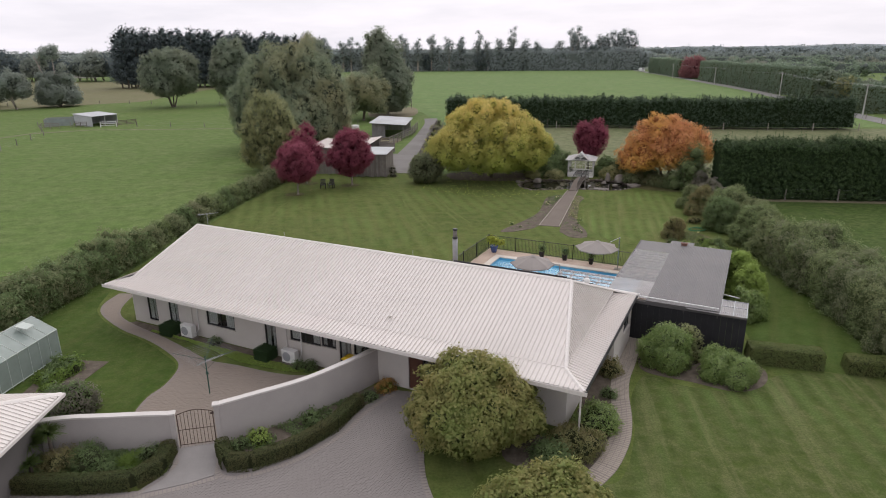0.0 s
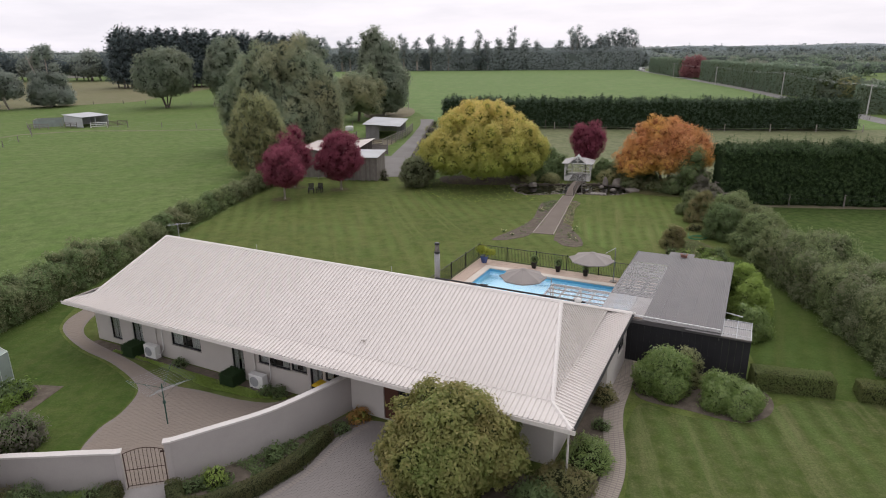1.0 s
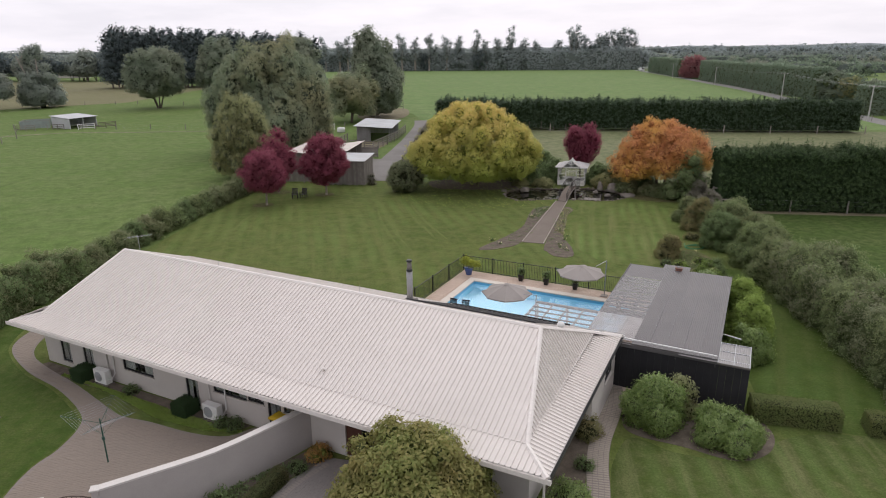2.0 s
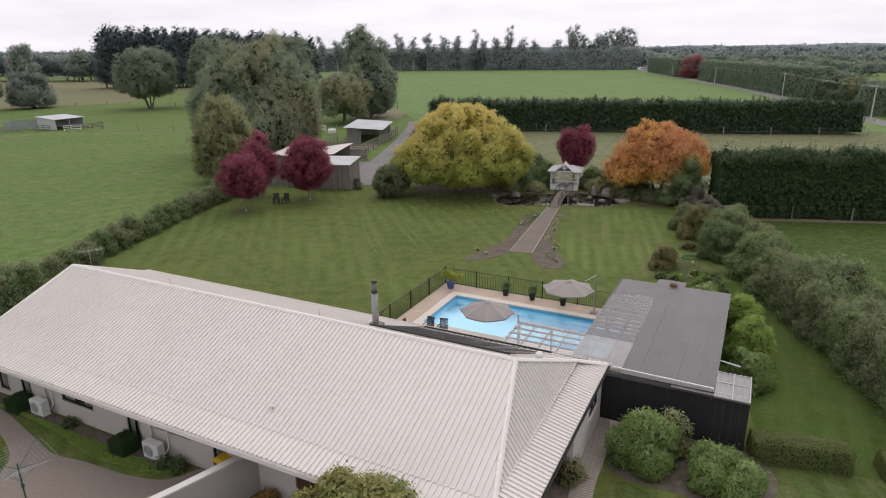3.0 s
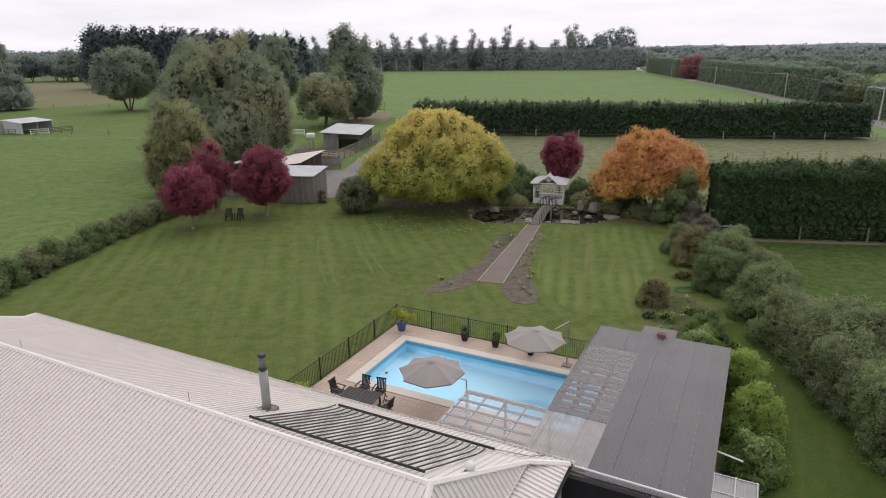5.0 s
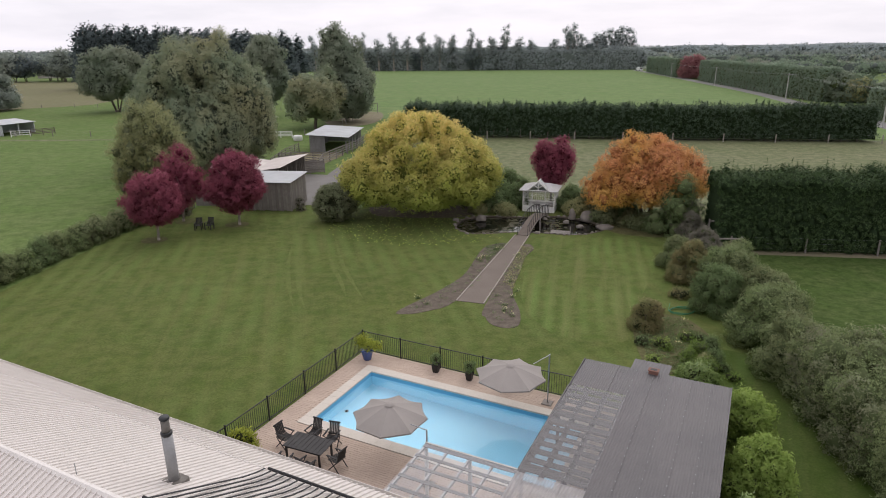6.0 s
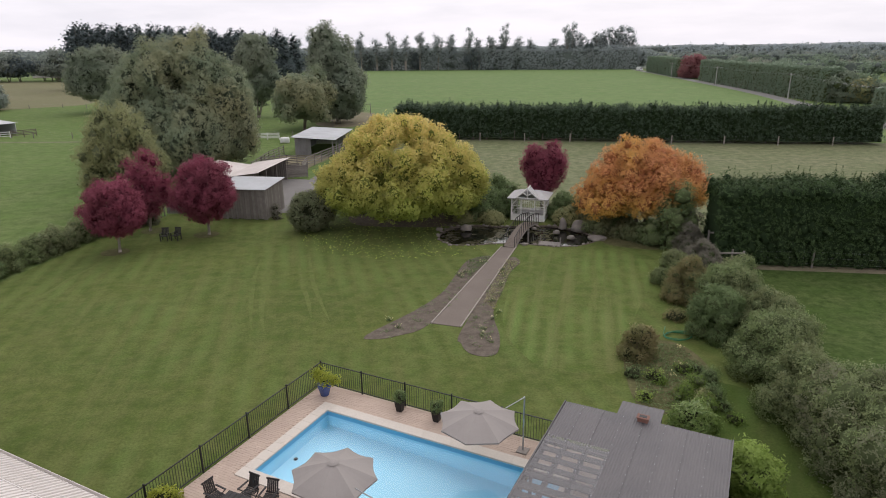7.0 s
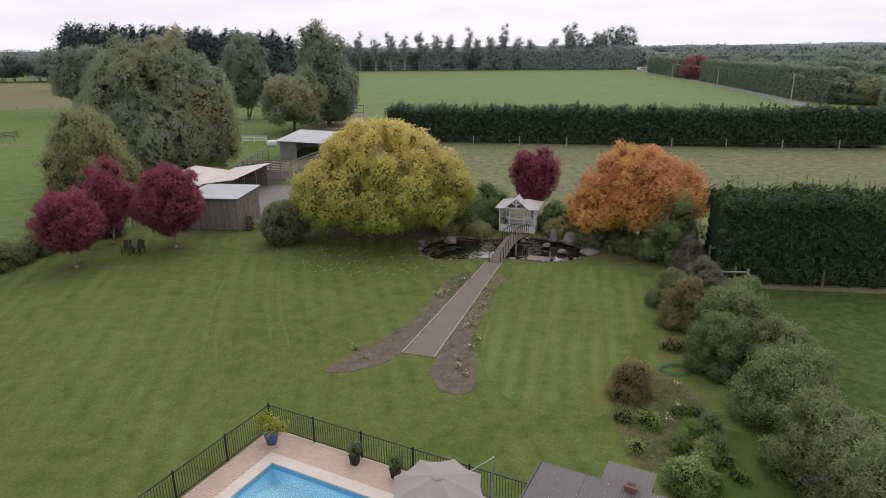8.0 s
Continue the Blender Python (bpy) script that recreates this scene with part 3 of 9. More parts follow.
def blob_points(blobs, count, rng, depth=0.25, keep=0.78, low=0.02):
    """Points and outward directions on the outside of a heap of balls (x, y, z, r, squash), and the ball of each."""
    b = np.array([list(q) + [1.0] * (5 - len(q)) for q in blobs], float)
    pr = b[:, 3] ** 2
    idx = rng.choice(len(b), size=int(count * 2.2), p=pr / pr.sum())
    d = unit(rng.normal(size=(len(idx), 3)))
    q = b[idx]
    rad = q[:, 3:4] * (1.04 - depth * rng.random((len(idx), 1)) ** 1.6)
    s = np.ones((len(idx), 3))
    s[:, 2] = q[:, 4]
    p = q[:, :3] + d * rad * s
    ok = p[:, 2] > low
    order = np.argsort(p[:, 0])
    xs = p[order, 0]
    for k in range(len(b)):
        rk = b[k, 3] * keep
        near = order[np.searchsorted(xs, b[k, 0] - rk):np.searchsorted(xs, b[k, 0] + rk)]
        e = (p[near] - b[k, :3]) / np.array((1, 1, b[k, 4]))
        ok[near] &= (np.einsum("ij,ij->i", e, e) > rk ** 2) | (idx[near] == k)
    return p[ok][:count], d[ok][:count], idx[ok][:count]


def foliage(name, blobs, count, size, leaf, parent, label="", core=CORE, depth=0.25, slim=0.55, lift=0.25, wild=0.6, core_scale=0.8, seed=1, low=0.02, keep=0.78, heart=(), fluff=0.5, sub=4, sub_r=0.42, quads=False, fine=0.8, axis=None):
    """Leaves in tufts over a heap of lumps; every lump carries smaller ones, so that the surface is knobbly at two scales."""
    rng = np.random.default_rng(seed)
    per = 6
    count, size = int(count * 1.08 / fine ** 2), size * fine
    mids = np.repeat(np.array([b[:3] for b in blobs]).mean(0)[None], len(blobs), 0) if axis is None else np.array(axis, float)
    heap, hubs = list(blobs), list(mids)
    for b, mid in zip(blobs, mids):
        q = b[4] if len(b) > 4 else 1.0
        face = unit(np.array(b[:3]) - mid)
        for _ in range(sub):
            d = unit(face * 0.9 + rng.normal(size=3) * 0.75 + np.array((0, 0, 0.25)))
            heap.append((b[0] + d[0] * b[3] * 0.8, b[1] + d[1] * b[3] * 0.8, b[2] + d[2] * b[3] * 0.8 * q, b[3] * sub_r * rng.uniform(0.7, 1.3), q))
            hubs.append(mid)
    P, D, idx = blob_points(heap, max(4, count // per), rng, depth, keep, low)
    out = unit((P - np.array(hubs)[idx]) * np.array((1, 1, 0.8)))
    P, D, out = (np.repeat(a, per, 0) for a in (P, D, out))
    P = P + D * (size * fluff * np.repeat(np.minimum(rng.exponential(0.8, (len(P) // per, 1)), 1.8), per, 0))
    P = P + rng.normal(size=P.shape) * size * np.array((0.75, 0.75, 0.6))
    P[:, 2] = np.maximum(P[:, 2], low + 0.01)
    N = unit(0.8 * D + 0.2 * out + wild * rng.normal(size=P.shape) + np.array((0, 0, lift)))
    soft = unit(0.85 * D + 0.3 * out + (0.4 if size < 0.17 else 0.12) * N + np.array((0, 0, 0.1)))
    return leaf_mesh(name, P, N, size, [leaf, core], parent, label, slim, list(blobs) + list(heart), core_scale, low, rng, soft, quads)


def crown_blobs(r, h0, h1, count, rng, shape="dome", lump=0.3):
    """Lumps that fill a crown of radius r between the heights h0 and h1."""
    out = []
    for _ in range(count):
        t = rng.random()
        a = rng.random() * 2 * math.pi
        if shape == "dome":
            w = math.sqrt(max(0.02, 1 - t ** 2.2))
        elif shape == "egg":
            w = math.sqrt(max(0.03, 1 - (2 * t - 0.85) ** 2 / 1.4))
        elif shape == "cone":
            w = max(0.08, 1 - t) ** 0.8
        else:
            w = math.sqrt(max(0.02, 1 - (2 * t - 1) ** 2))
        q = r * w * (1 - lump * 0.8) * math.sqrt(rng.random()) ** 0.5
        s = r * lump * rng.uniform(0.75, 1.25)
        z = h0 + s * 0.7 + t * max(0.1, h1 - h0 - 1.6 * s)
        out.append((q * math.cos(a), q * math.sin(a), z, s))
    return out


def trunk_mesh(bm, h, r, limbs, rng, spread, top, stems=1):
    """A tapered trunk or several stems, with limbs that fork into the crown."""
    for s in range(stems):
        a0 = rng.random() * 6.28
        lean = 0.0 if stems == 1 else 0.35
        p = Vector((0.25 * r * stems * math.cos(a0) if stems > 1 else 0, 0.25 * r * stems * math.sin(a0) if stems > 1 else 0, -0.05))
        q = Vector((lean * h * math.cos(a0) + rng.normal() * 0.05 * h, lean * h * math.sin(a0) + rng.normal() * 0.05 * h, h))
        rr = r / math.sqrt(stems)
        rod(bm, p, p.lerp(q, 0.12), rr * 1.35, rr, 10)
        rod(bm, p.lerp(q, 0.12), q, rr, rr * 0.7, 10)
        for k in range(max(2, limbs // stems)):
            a = a0 + k * 2.4 + rng.random()
            e = Vector((spread * rng.uniform(0.35, 0.75) * math.cos(a), spread * rng.uniform(0.35, 0.75) * math.sin(a), h + (top - h) * rng.uniform(0.35, 0.85)))
            m = q.lerp(e, 0.5) + Vector((0, 0, 0.08 * (top - h)))
            st = p.lerp(q, rng.uniform(0.75, 1.0))
            rod(bm, st, m, rr * 0.5, rr * 0.32, 7)
            rod(bm, m, e, rr * 0.32, rr * 0.1, 6)


def tree(x, y, r, h0, h1, leaf, label, count=9000, size=0.3, lumps=40, shape="dome", lump=0.3, bark=BARK, trunk_r=0.25, stems=1, core=CORE, seed=1, category="tree", group="", turn=0.0, squash=1.0, slim=0.55, name="tree", lift=0.25, wild=0.6, depth=0.3, keep=0.78, ragged=0.12, droop=1.0, more=(), fluff=0.7, quads=False, fine=0.8, sub=4):
    rng = np.random.default_rng(seed)
    t = thing(name, pose(x, y, 0, 0, 0, turn), label, category, group)
    bm = bmesh.new()
    trunk_mesh(bm, max(h0 + 0.12 * (h1 - h0), 0.4), trunk_r, 7, rng, r, h1, stems)
    part("trunk", bm, bark, t, smooth=True)
    off = rng.random(3) * 30
    blobs, heart = [], []
    low = h0
    for cx, cy, cr, c0, c1 in [(0, 0, r, h0, h1)] + list(more):
        mid = c0 + {"dome": 0.22, "egg": 0.42, "cone": 0.2, "round": 0.5}[shape] * (c1 - c0)
        low = min(low, c0)
        total = int(lumps * 1.5 * (cr / r) ** 1.5)
        for i in range(total):
            z = 1 - 2 * (i + 0.5) / total
            if shape == "dome" and z < -0.75:
                continue
            a = i * 2.39996 + rng.normal() * 0.25
            w = math.sqrt(1 - z * z)
            d = Vector((w * math.cos(a), w * math.sin(a), z))
            f = 1 + ragged * noise.noise(d * 1.6 + Vector(off)) + 0.35 * ragged * rng.normal()
            s = cr ** 0.5 * r ** 0.5 * lump * rng.uniform(0.6, 1.35)
            reach = max(0.1, f - lump * 1.1)
            up = (c1 - mid) if z > 0 else (mid - c0)
            blobs.append((cx + d.x * cr * reach, cy + d.y * cr * reach * squash, mid + d.z * (up * f - 1.1 * s), s, droop * rng.uniform(0.85, 1.25)))
        heart.append((cx, cy, mid + 0.06 * (c1 - c0), cr * (1 - lump) * 0.8, 0.42 * (c1 - c0) / cr))
    foliage("crown", blobs, count, size, leaf, t, "", core, depth, slim, lift, wild, 0.62, seed + 5, max(0.05, low * 0.8), keep, heart, fluff, sub, 0.42, quads, fine)
    return t


def shrub(x, y, r, h, leaf, label, count=2500, size=0.1, lumps=14, seed=1, name="shrub", category="shrub", group="", squash=1.0, turn=0.0, core=CORE, lump=0.4, slim=0.5, lift=0.3, wild=0.6, z=0.0, quads=False, fine=0.85):
    rng = np.random.default_rng(seed)
    t = thing(name, pose(x, y, z, 0, 0, turn), label, category, group)
    bm = bmesh.new()
    for k in range(5):
        a = k * 1.26 + rng.random()
        rod(bm, (0.05 * math.cos(a), 0.05 * math.sin(a), -0.02), (0.5 * r * math.cos(a), 0.5 * r * math.sin(a), h * 0.6), 0.03, 0.012, 5)
    part("woody_base", bm, BARK, t)
    lean = rng.random(3) * 40

    def uneven(a, b, c, d):
        n = noise.noise(Vector((a / r * 1.1, b / r * 1.1, 0)) + Vector(lean))
        f = 1 + 0.3 * n
        return (a * f, b * squash * f, max(d * 0.6, c * (1 + 0.3 * noise.noise(Vector((a / r * 1.4, b / r * 1.4, 7)) + Vector(lean)))), d)

    blobs = [uneven(*q) for q in crown_blobs(r, 0.0, h, lumps, rng, "dome", lump)]
    blobs += [(0.5 * r * math.cos(k * 1.57), 0.5 * r * math.sin(k * 1.57) * squash, r * 0.25, r * 0.42) for k in range(4)]
    foliage("leaves", blobs, count, size, leaf, t, "", core, 0.25, slim, lift, wild, 0.72, seed + 3, 0.01, quads=quads, fine=fine)
    return t


def hedge(line, half, h, leaf, name, label, count=20000, size=0.12, seed=1, rough=0.15, core=CORE, z0=0.0, category="hedge", kind="", ball=0.5, spikes=0.0, group="", drop=0.8):
    """A hedge along a line in plan: a lumpy body, with leaves standing out all over it."""
    rng = np.random.default_rng(seed)
    line = [np.array(q, float) for q in line]
    seg = [np.linalg.norm(b - a) for a, b in zip(line, line[1:])]
    total = sum(seg)
    cum = np.concatenate([[0], np.cumsum(seg)])
    base = line[0]
    t = thing(name, pose(base[0], base[1], z0), label, category, group, kind)

    def at(s):
        i = np.clip(np.searchsorted(cum, s, side="right") - 1, 0, len(seg) - 1)
        a, b = np.array(line)[i], np.array(line)[i + 1]
        f = ((s - cum[i]) / np.array(seg)[i])[:, None]
        d = unit(b - a)
        return a + (b - a) * f, d

    # sample the outline: side, top, side, and the two ends
    per = 2 * h + 2 * half
    s = rng.random(count) * total
    u = rng.random(count) * per
    c, d = at(s)
    nrm = np.stack([-d[:, 1], d[:, 0]], 1)
    side = np.where(u < h, 1.0, np.where(u > h + 2 * half, -1.0, 0.0))
    zz = np.where(side != 0, np.where(u < h, u, u - h - 2 * half), h)
    off = np.where(side != 0, side * half, (u - h - half))
    ends = rng.random(count) < (2 * half * h * 2) / (total * per)
    sgn = np.where(rng.random(count) < 0.5, -1.0, 1.0)
    s2 = np.where(sgn > 0, total, 0.0)
    ce, de = at(np.clip(s2, 0.001, total - 0.001))
    c = np.where(ends[:, None], ce, c)
    d = np.where(ends[:, None], de, d)
    nrm = np.stack([-d[:, 1], d[:, 0]], 1)
    off = np.where(ends, (rng.random(count) * 2 - 1) * half, off)
    zz = np.where(ends, rng.random(count) * h, zz)
    along = np.where(ends, sgn, 0.0)
    N3 = np.zeros((count, 3))
    N3[:, :2] = nrm * np.where(ends, 0.0, side)[:, None] + d * along[:, None]
    N3[:, 2] = np.where((side == 0) & ~ends, 1.0, 0.15)
    P = np.zeros((count, 3))
    P[:, :2] = c + nrm * off[:, None] - base
    P[:, 2] = zz
    # rounded shoulders and a bulging, uneven face
    f = np.clip((zz / h - (1 - 0.45)) / 0.45, 0, 1)
    P[:, :2] -= nrm * (np.sign(off) * np.abs(off) * 0.16 * f ** 2)[:, None]
    edge = np.abs(off) / half
    P[:, 2] -= np.where(side == 0, 0.12 * h * np.clip(edge - 0.5, 0, 1) ** 2 * 4 * 0.5, 0)
    W = P + np.array((base[0], base[1], 0))
    lum = np.array([noise.noise(Vector(w * np.array((1, 1, 1.2)) / ball)) for w in W]) + 0.6 * np.array([noise.noise(Vector(w / (ball * 3.2) + np.array((9, 3, 1)))) for w in W])
    P += unit(N3) * (lum * rough)[:, None]
    P += rng.normal(size=P.shape) * size * 0.25
    if spikes:
        top = np.where((side == 0) & ~ends)[0]
        for g in np.array_split(top[: int(len(top) * 0.3)], max(1, int(total * 4))):
            if len(g):
                tall = spikes * rng.random() ** 2
                f_ = rng.random(len(g))
                P[g, :2] = P[g[0], :2] + rng.normal(size=(len(g), 2)) * size * 0.5 * (1.1 - f_)[:, None]
                P[g, 2] = P[g[0], 2] + tall * f_
    P[:, 2] = np.maximum(P[:, 2], 0.02)
    N = unit(unit(N3) + 0.65 * rng.normal(size=P.shape) + np.array((0, 0, 0.25)))
    soft = unit(0.9 * unit(N3) + 0.3 * N)
    leaf_mesh("leaves", P, N, size, [leaf, core], t, "", 0.6, None, 1.0, None, rng, soft)
    # solid body, its dark colour standing for the shade inside
    m = max(2, int(total / 1.2))
    ss = np.linspace(0.0, total, m + 1)
    ss[0], ss[-1] = 0.1, total - 0.1
    cc, dd = at(ss)
    nn = np.stack([-dd[:, 1], dd[:, 0]], 1)
    k = 0.86
    prof = [(1, 0), (1, 0.5), (0.92, 0.85), (0.6, 0.97), (-0.6, 0.97), (-0.92, 0.85), (-1, 0.5), (-1, 0)]
    V, F = [], []
    for i in range(m + 1):
        for a, b in prof:
            q = cc[i] + nn[i] * a * (half * k - 0.02) - base
            w = noise.noise(Vector((q[0] + base[0], q[1] + base[1], b * h)) / (ball * 2))
            V.append((q[0] + nn[i][0] * w * rough * 0.5, q[1] + nn[i][1] * w * rough * 0.5, b * h * (0.95 - 0.05 / h) + (w * rough * 0.5 if b > 0.9 else 0)))
    n = len(prof)
    for i in range(m):
        for j in range(n - 1):
            F.append((i * n + j, i * n + j + 1, (i + 1) * n + j + 1, (i + 1) * n + j))
    F.append(tuple(range(n)))
    F.append(tuple(range(m * n, m * n + n))[::-1])
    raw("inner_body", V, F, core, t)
    return t


def clump_hedge(line, half, h, leaf, name, label, count=40000, size=0.15, seed=1, ball=0.5, uneven=0.1, upright=1.2, core=CORE, z0=0.0, group="", fluff=0.6, tips=0.0, leaves=(), slim=0.5, swell=0.0):
    """A hedge of many upright clumps side by side, with dark hollows between them, over a solid body coloured like
    inner shade.
    """
    rng = np.random.default_rng(seed)
    line = [np.array(q, float) for q in line]
    base = line[0]
    t = thing(name, pose(base[0], base[1], z0), label, "hedge", group)
    blobs, axis = [], []
    total = sum(np.linalg.norm(b - a) for a, b in zip(line, line[1:]))
    done = 0.0
    for a, b in zip(line, line[1:]):
        L = np.linalg.norm(b - a)
        d = (b - a) / L
        n = np.array((-d[1], d[0]))
        for i in range(max(1, int(L / (ball * 1.15)))):
            s = (i + rng.random()) * ball * 1.15
            c = a + d * min(s, L) - base
            w = c + base
            hh = h * (1 + uneven * noise.noise(Vector((w[0], w[1], seed)) / 3.0) + 0.5 * uneven * rng.normal())
            hf = half * (1 + swell * noise.noise(Vector((w[0], w[1], seed + 9)) / 4.0))
            end = done + s < ball or done + s > total - ball * 1.5
            spots = []
            for side in (-1, 1):
                z = ball * 0.6
                while z < hh - ball * 0.9:
                    spots.append((side * (hf - ball * 0.8) * (1 - 0.12 * (z / hh) ** 2), z))
                    z += ball * upright * 1.05
            o = -hf + ball * 0.8
            while o < hf - ball * 0.5:
                spots.append((o, hh - ball * upright))
                o += ball * 1.15
            if end:
                spots += [(rng.uniform(-0.6, 0.6) * hf, rng.random() * (hh - ball)) for _ in range(int(hf * hh / ball ** 2))]
            for o, z in spots:
                q = c + n * (o + rng.normal() * ball * 0.16) + d * rng.normal() * ball * 0.25
                blobs.append((q[0], q[1], max(0.25 * ball, z + rng.normal() * ball * 0.25), ball * rng.uniform(0.7, 1.2), upright * rng.uniform(0.85, 1.2)))
                axis.append((c[0], c[1], min(z, hh * 0.75)))
        done += L
    bm = bmesh.new()
    body = [q - base for q in line]
    body[0] = body[0] + unit(body[1] - body[0]) * ball * 0.8
    body[-1] = body[-1] + unit(body[-2] - body[-1]) * ball * 0.8
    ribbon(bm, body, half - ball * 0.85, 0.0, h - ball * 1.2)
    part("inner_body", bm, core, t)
    split = [leaf] + list(leaves)
    group_of = [int(3.999 * len(split) * abs(noise.noise(Vector((q[0] + base[0], q[1] + base[1], seed)) / 2.2))) % len(split) for q in blobs]
    for k, lf in enumerate(split):
        mine = [i for i in range(len(blobs)) if group_of[i] == k]
        if mine:
            foliage("leaves", [blobs[i] for i in mine], int(count * len(mine) / len(blobs)), size, lf, t, "", core, 0.3, slim, 0.3, 0.5, 0.72, seed + k, 0.03, 0.8, (), fluff, 2, 0.5, False, 1.0, [axis[i] for i in mine])
    if tips:
        P = []
        for b in blobs:
            if b[2] > h * 0.75 and rng.random() < 0.5:
                tall = tips * rng.random() ** 1.5 + 0.2
                m = int(10 + 30 * tall)
                f = rng.random((m, 1))
                foot = np.array((b[0] + rng.normal() * ball * 0.4, b[1] + rng.normal() * ball * 0.4, b[2] + b[3] * b[4] * 0.8))
                P.append(foot + np.array((0, 0, tall)) * f + rng.normal(size=(m, 3)) * size * 0.5 * (1.15 - f))
        P = np.concatenate(P)
        tagged(leaf_mesh("crest", P, unit(rng.normal(size=P.shape) + np.array((0, 0, 0.1))), size * 0.9, [leaf], t, "", 0.4, None, 1.0, None, rng, unit(rng.normal(size=P.shape) * 0.4 + np.array((0, -0.5, 0.8)))), kind="stuff")
    return t


# ---- plan of the garden: the house's own axes ----
TURN = -24.7
HOUSE_AT = pose(3.2, 16.39, 0, 0, 0, TURN)


def hw(e, n):
    """A place in the house's axes, in the world's."""
    v = HOUSE_AT @ Vector((e, n, 0))
    return (v.x, v.y)


POOL = (-11.8, -1.2, 16.7, 21.25)  # water, in the house's axes
COP = 0.5
pool_hole = [hw(POOL[0] - 0.3, POOL[2] - 0.3), hw(POOL[1] + 0.3, POOL[2] - 0.3), hw(POOL[1] + 0.3, POOL[3] + 0.3), hw(POOL[0] - 0.3, POOL[3] + 0.3)]
pond_line = smooth_line([(5.2, 67.3), (6.0, 69.9), (8.0, 71.0), (10.6, 70.6), (12.8, 70.6), (15.4, 70.6), (18.1, 68.0), (18.3, 66.4), (16.6, 64.9), (14.6, 64.6), (12.4, 65.2), (10.4, 65.4), (7.6, 64.9), (5.9, 65.5)], 5, True)

# ---- ground ----
bm = flat([[(-2600, -900), (2600, -900), (2600, 4200), (-2600, 4200)], pool_hole, [tuple(q) for q in pond_line]], -0.03)
tagged(part("ground", bm, FIELD), "grazed green pasture on flat farmland", "ground", "", "structure")

garden = [(-27.5, -30), (-26.3, 28), (-25.6, 40), (-24.8, 55), (-23.4, 69.5), (-21, 75), (-9, 75.5), (-6, 74), (10, 78), (21, 72), (24.5, 64), (22, 58), (21.5, 45), (21.0, 33), (20.0, 24), (26, 20), (30, -30)]
bm = flat([garden, pool_hole, [tuple(q) for q in pond_line]], 0.0)
tagged(part("lawn", bm, LAWN), "mown green lawn with faint mower stripes", "lawn", "", "structure")

side_lawn = smooth_line([(4.4, 14.6), (5.6, 17.4), (5.95, 19.2), (6.4, 20.8), (7.5, 22.4), (9.0, 21.4), (11.3, 20.9), (13.0, 22.0), (15.0, 22.7), (19.0, 22.2), (27.0, 19.0), (29.0, 0.0), (20.0, -20.0), (0.0, -20.0), (-1.0, 8.0), (2.6, 13.5)], 5, True)
tagged(part("side_lawn", flat([[tuple(q) for q in side_lawn]], 0.006), LAWN_E), "mown green lawn beside the paved path", "lawn", "", "structure")


pond_side = smooth_line([(11.8, 44.5), (15.2, 44.6), (17.2, 50.5), (19.6, 56.0), (20.6, 61.0), (19.2, 64.0), (16.0, 63.6), (12.6, 64.0), (11.0, 60.0), (10.2, 55.0), (9.6, 50.0), (10.2, 46.5)], 5, True)
tagged(part("pond_lawn", flat([[tuple(q) for q in pond_side]], 0.004), LAWN_N), "mown lawn with pale stripes running to the pond", "lawn", "", "structure")
LAWN_TRACK = grass_mat("bruised_lawn_grass", (0.118, 0.158, 0.042), (0.142, 0.175, 0.05), (0.21, 0.205, 0.09), 0.3, tufts=1.4, rough_grass=0.45)
for ln in (((-6.0, 64.2), (-3.95, 57.2), (-2.6, 53.4), (-1.7, 50.6)), ((-4.9, 63.4), (-3.3, 57.6), (-2.2, 54.4), (-0.5, 50.1)), ((-8.1, 61.5), (-7.2, 57.0), (-6.1, 53.0), (-4.7, 48.8)), ((-7.3, 61.0), (-6.2, 56.2), (-5.0, 51.6), (-4.0, 48.8)), ((-19.5, 63.2), (-20.2, 58.0), (-20.1, 53.6), (-20.6, 50.2))):
    mid = smooth_line(list(ln), 10)
    side = []
    for i, q in enumerate(mid):
        d = unit(mid[min(i + 1, len(mid) - 1)] - mid[max(i - 1, 0)])
        wide = 0.16 * math.sin(math.pi * (0.04 + 0.92 * i / (len(mid) - 1))) * (1 + 0.4 * noise.noise(Vector((q[0], q[1], 2))))
        side.append((q + np.array((-d[1], d[0])) * wide, q - np.array((-d[1], d[0])) * wide))
    loop = [tuple(a) for a, _ in side] + [tuple(b) for _, b in side[::-1]]
    tagged(part("wheel_track", flat([loop], 0.005), LAWN_TRACK), "faint pale wheel track pressed into the lawn", "track", "", "structure")
strip = smooth_line([(14.2, 24.6), (17.4, 22.6), (20.6, 24.4), (21.2, 28.0), (21.8, 34.0), (21.8, 39.5), (20.6, 42.5), (18.8, 43.0), (17.4, 38.5), (16.6, 33.5), (14.8, 29.0)], 5, True)
tagged(part("strip_lawn", flat([[tuple(q) for q in strip]], 0.005), LAWN_STRIP), "shaded deep green mown strip beside the hedge", "lawn", "", "structure")


west_lawn = smooth_line([(-26.6, 36.0), (-25.2, 33.5), (-24.6, 31.2), (-23.8, 29.6), (-21.5, 27.4), (-19.0, 25.8), (-16.9, 24.0), (-16.0, 22.9), (-15.9, 21.2), (-16.2, 20.0), (-16.1, 18.3), (-15.8, 16.6), (-20.0, 16.2), (-27.0, 16.0), (-27.4, 26.0)], 4, True)
tagged(part("courtyard_lawn", flat([[tuple(q) for q in west_lawn]], 0.004), LAWN_W), "deep green mown lawn beside the winding path", "lawn", "", "structure")


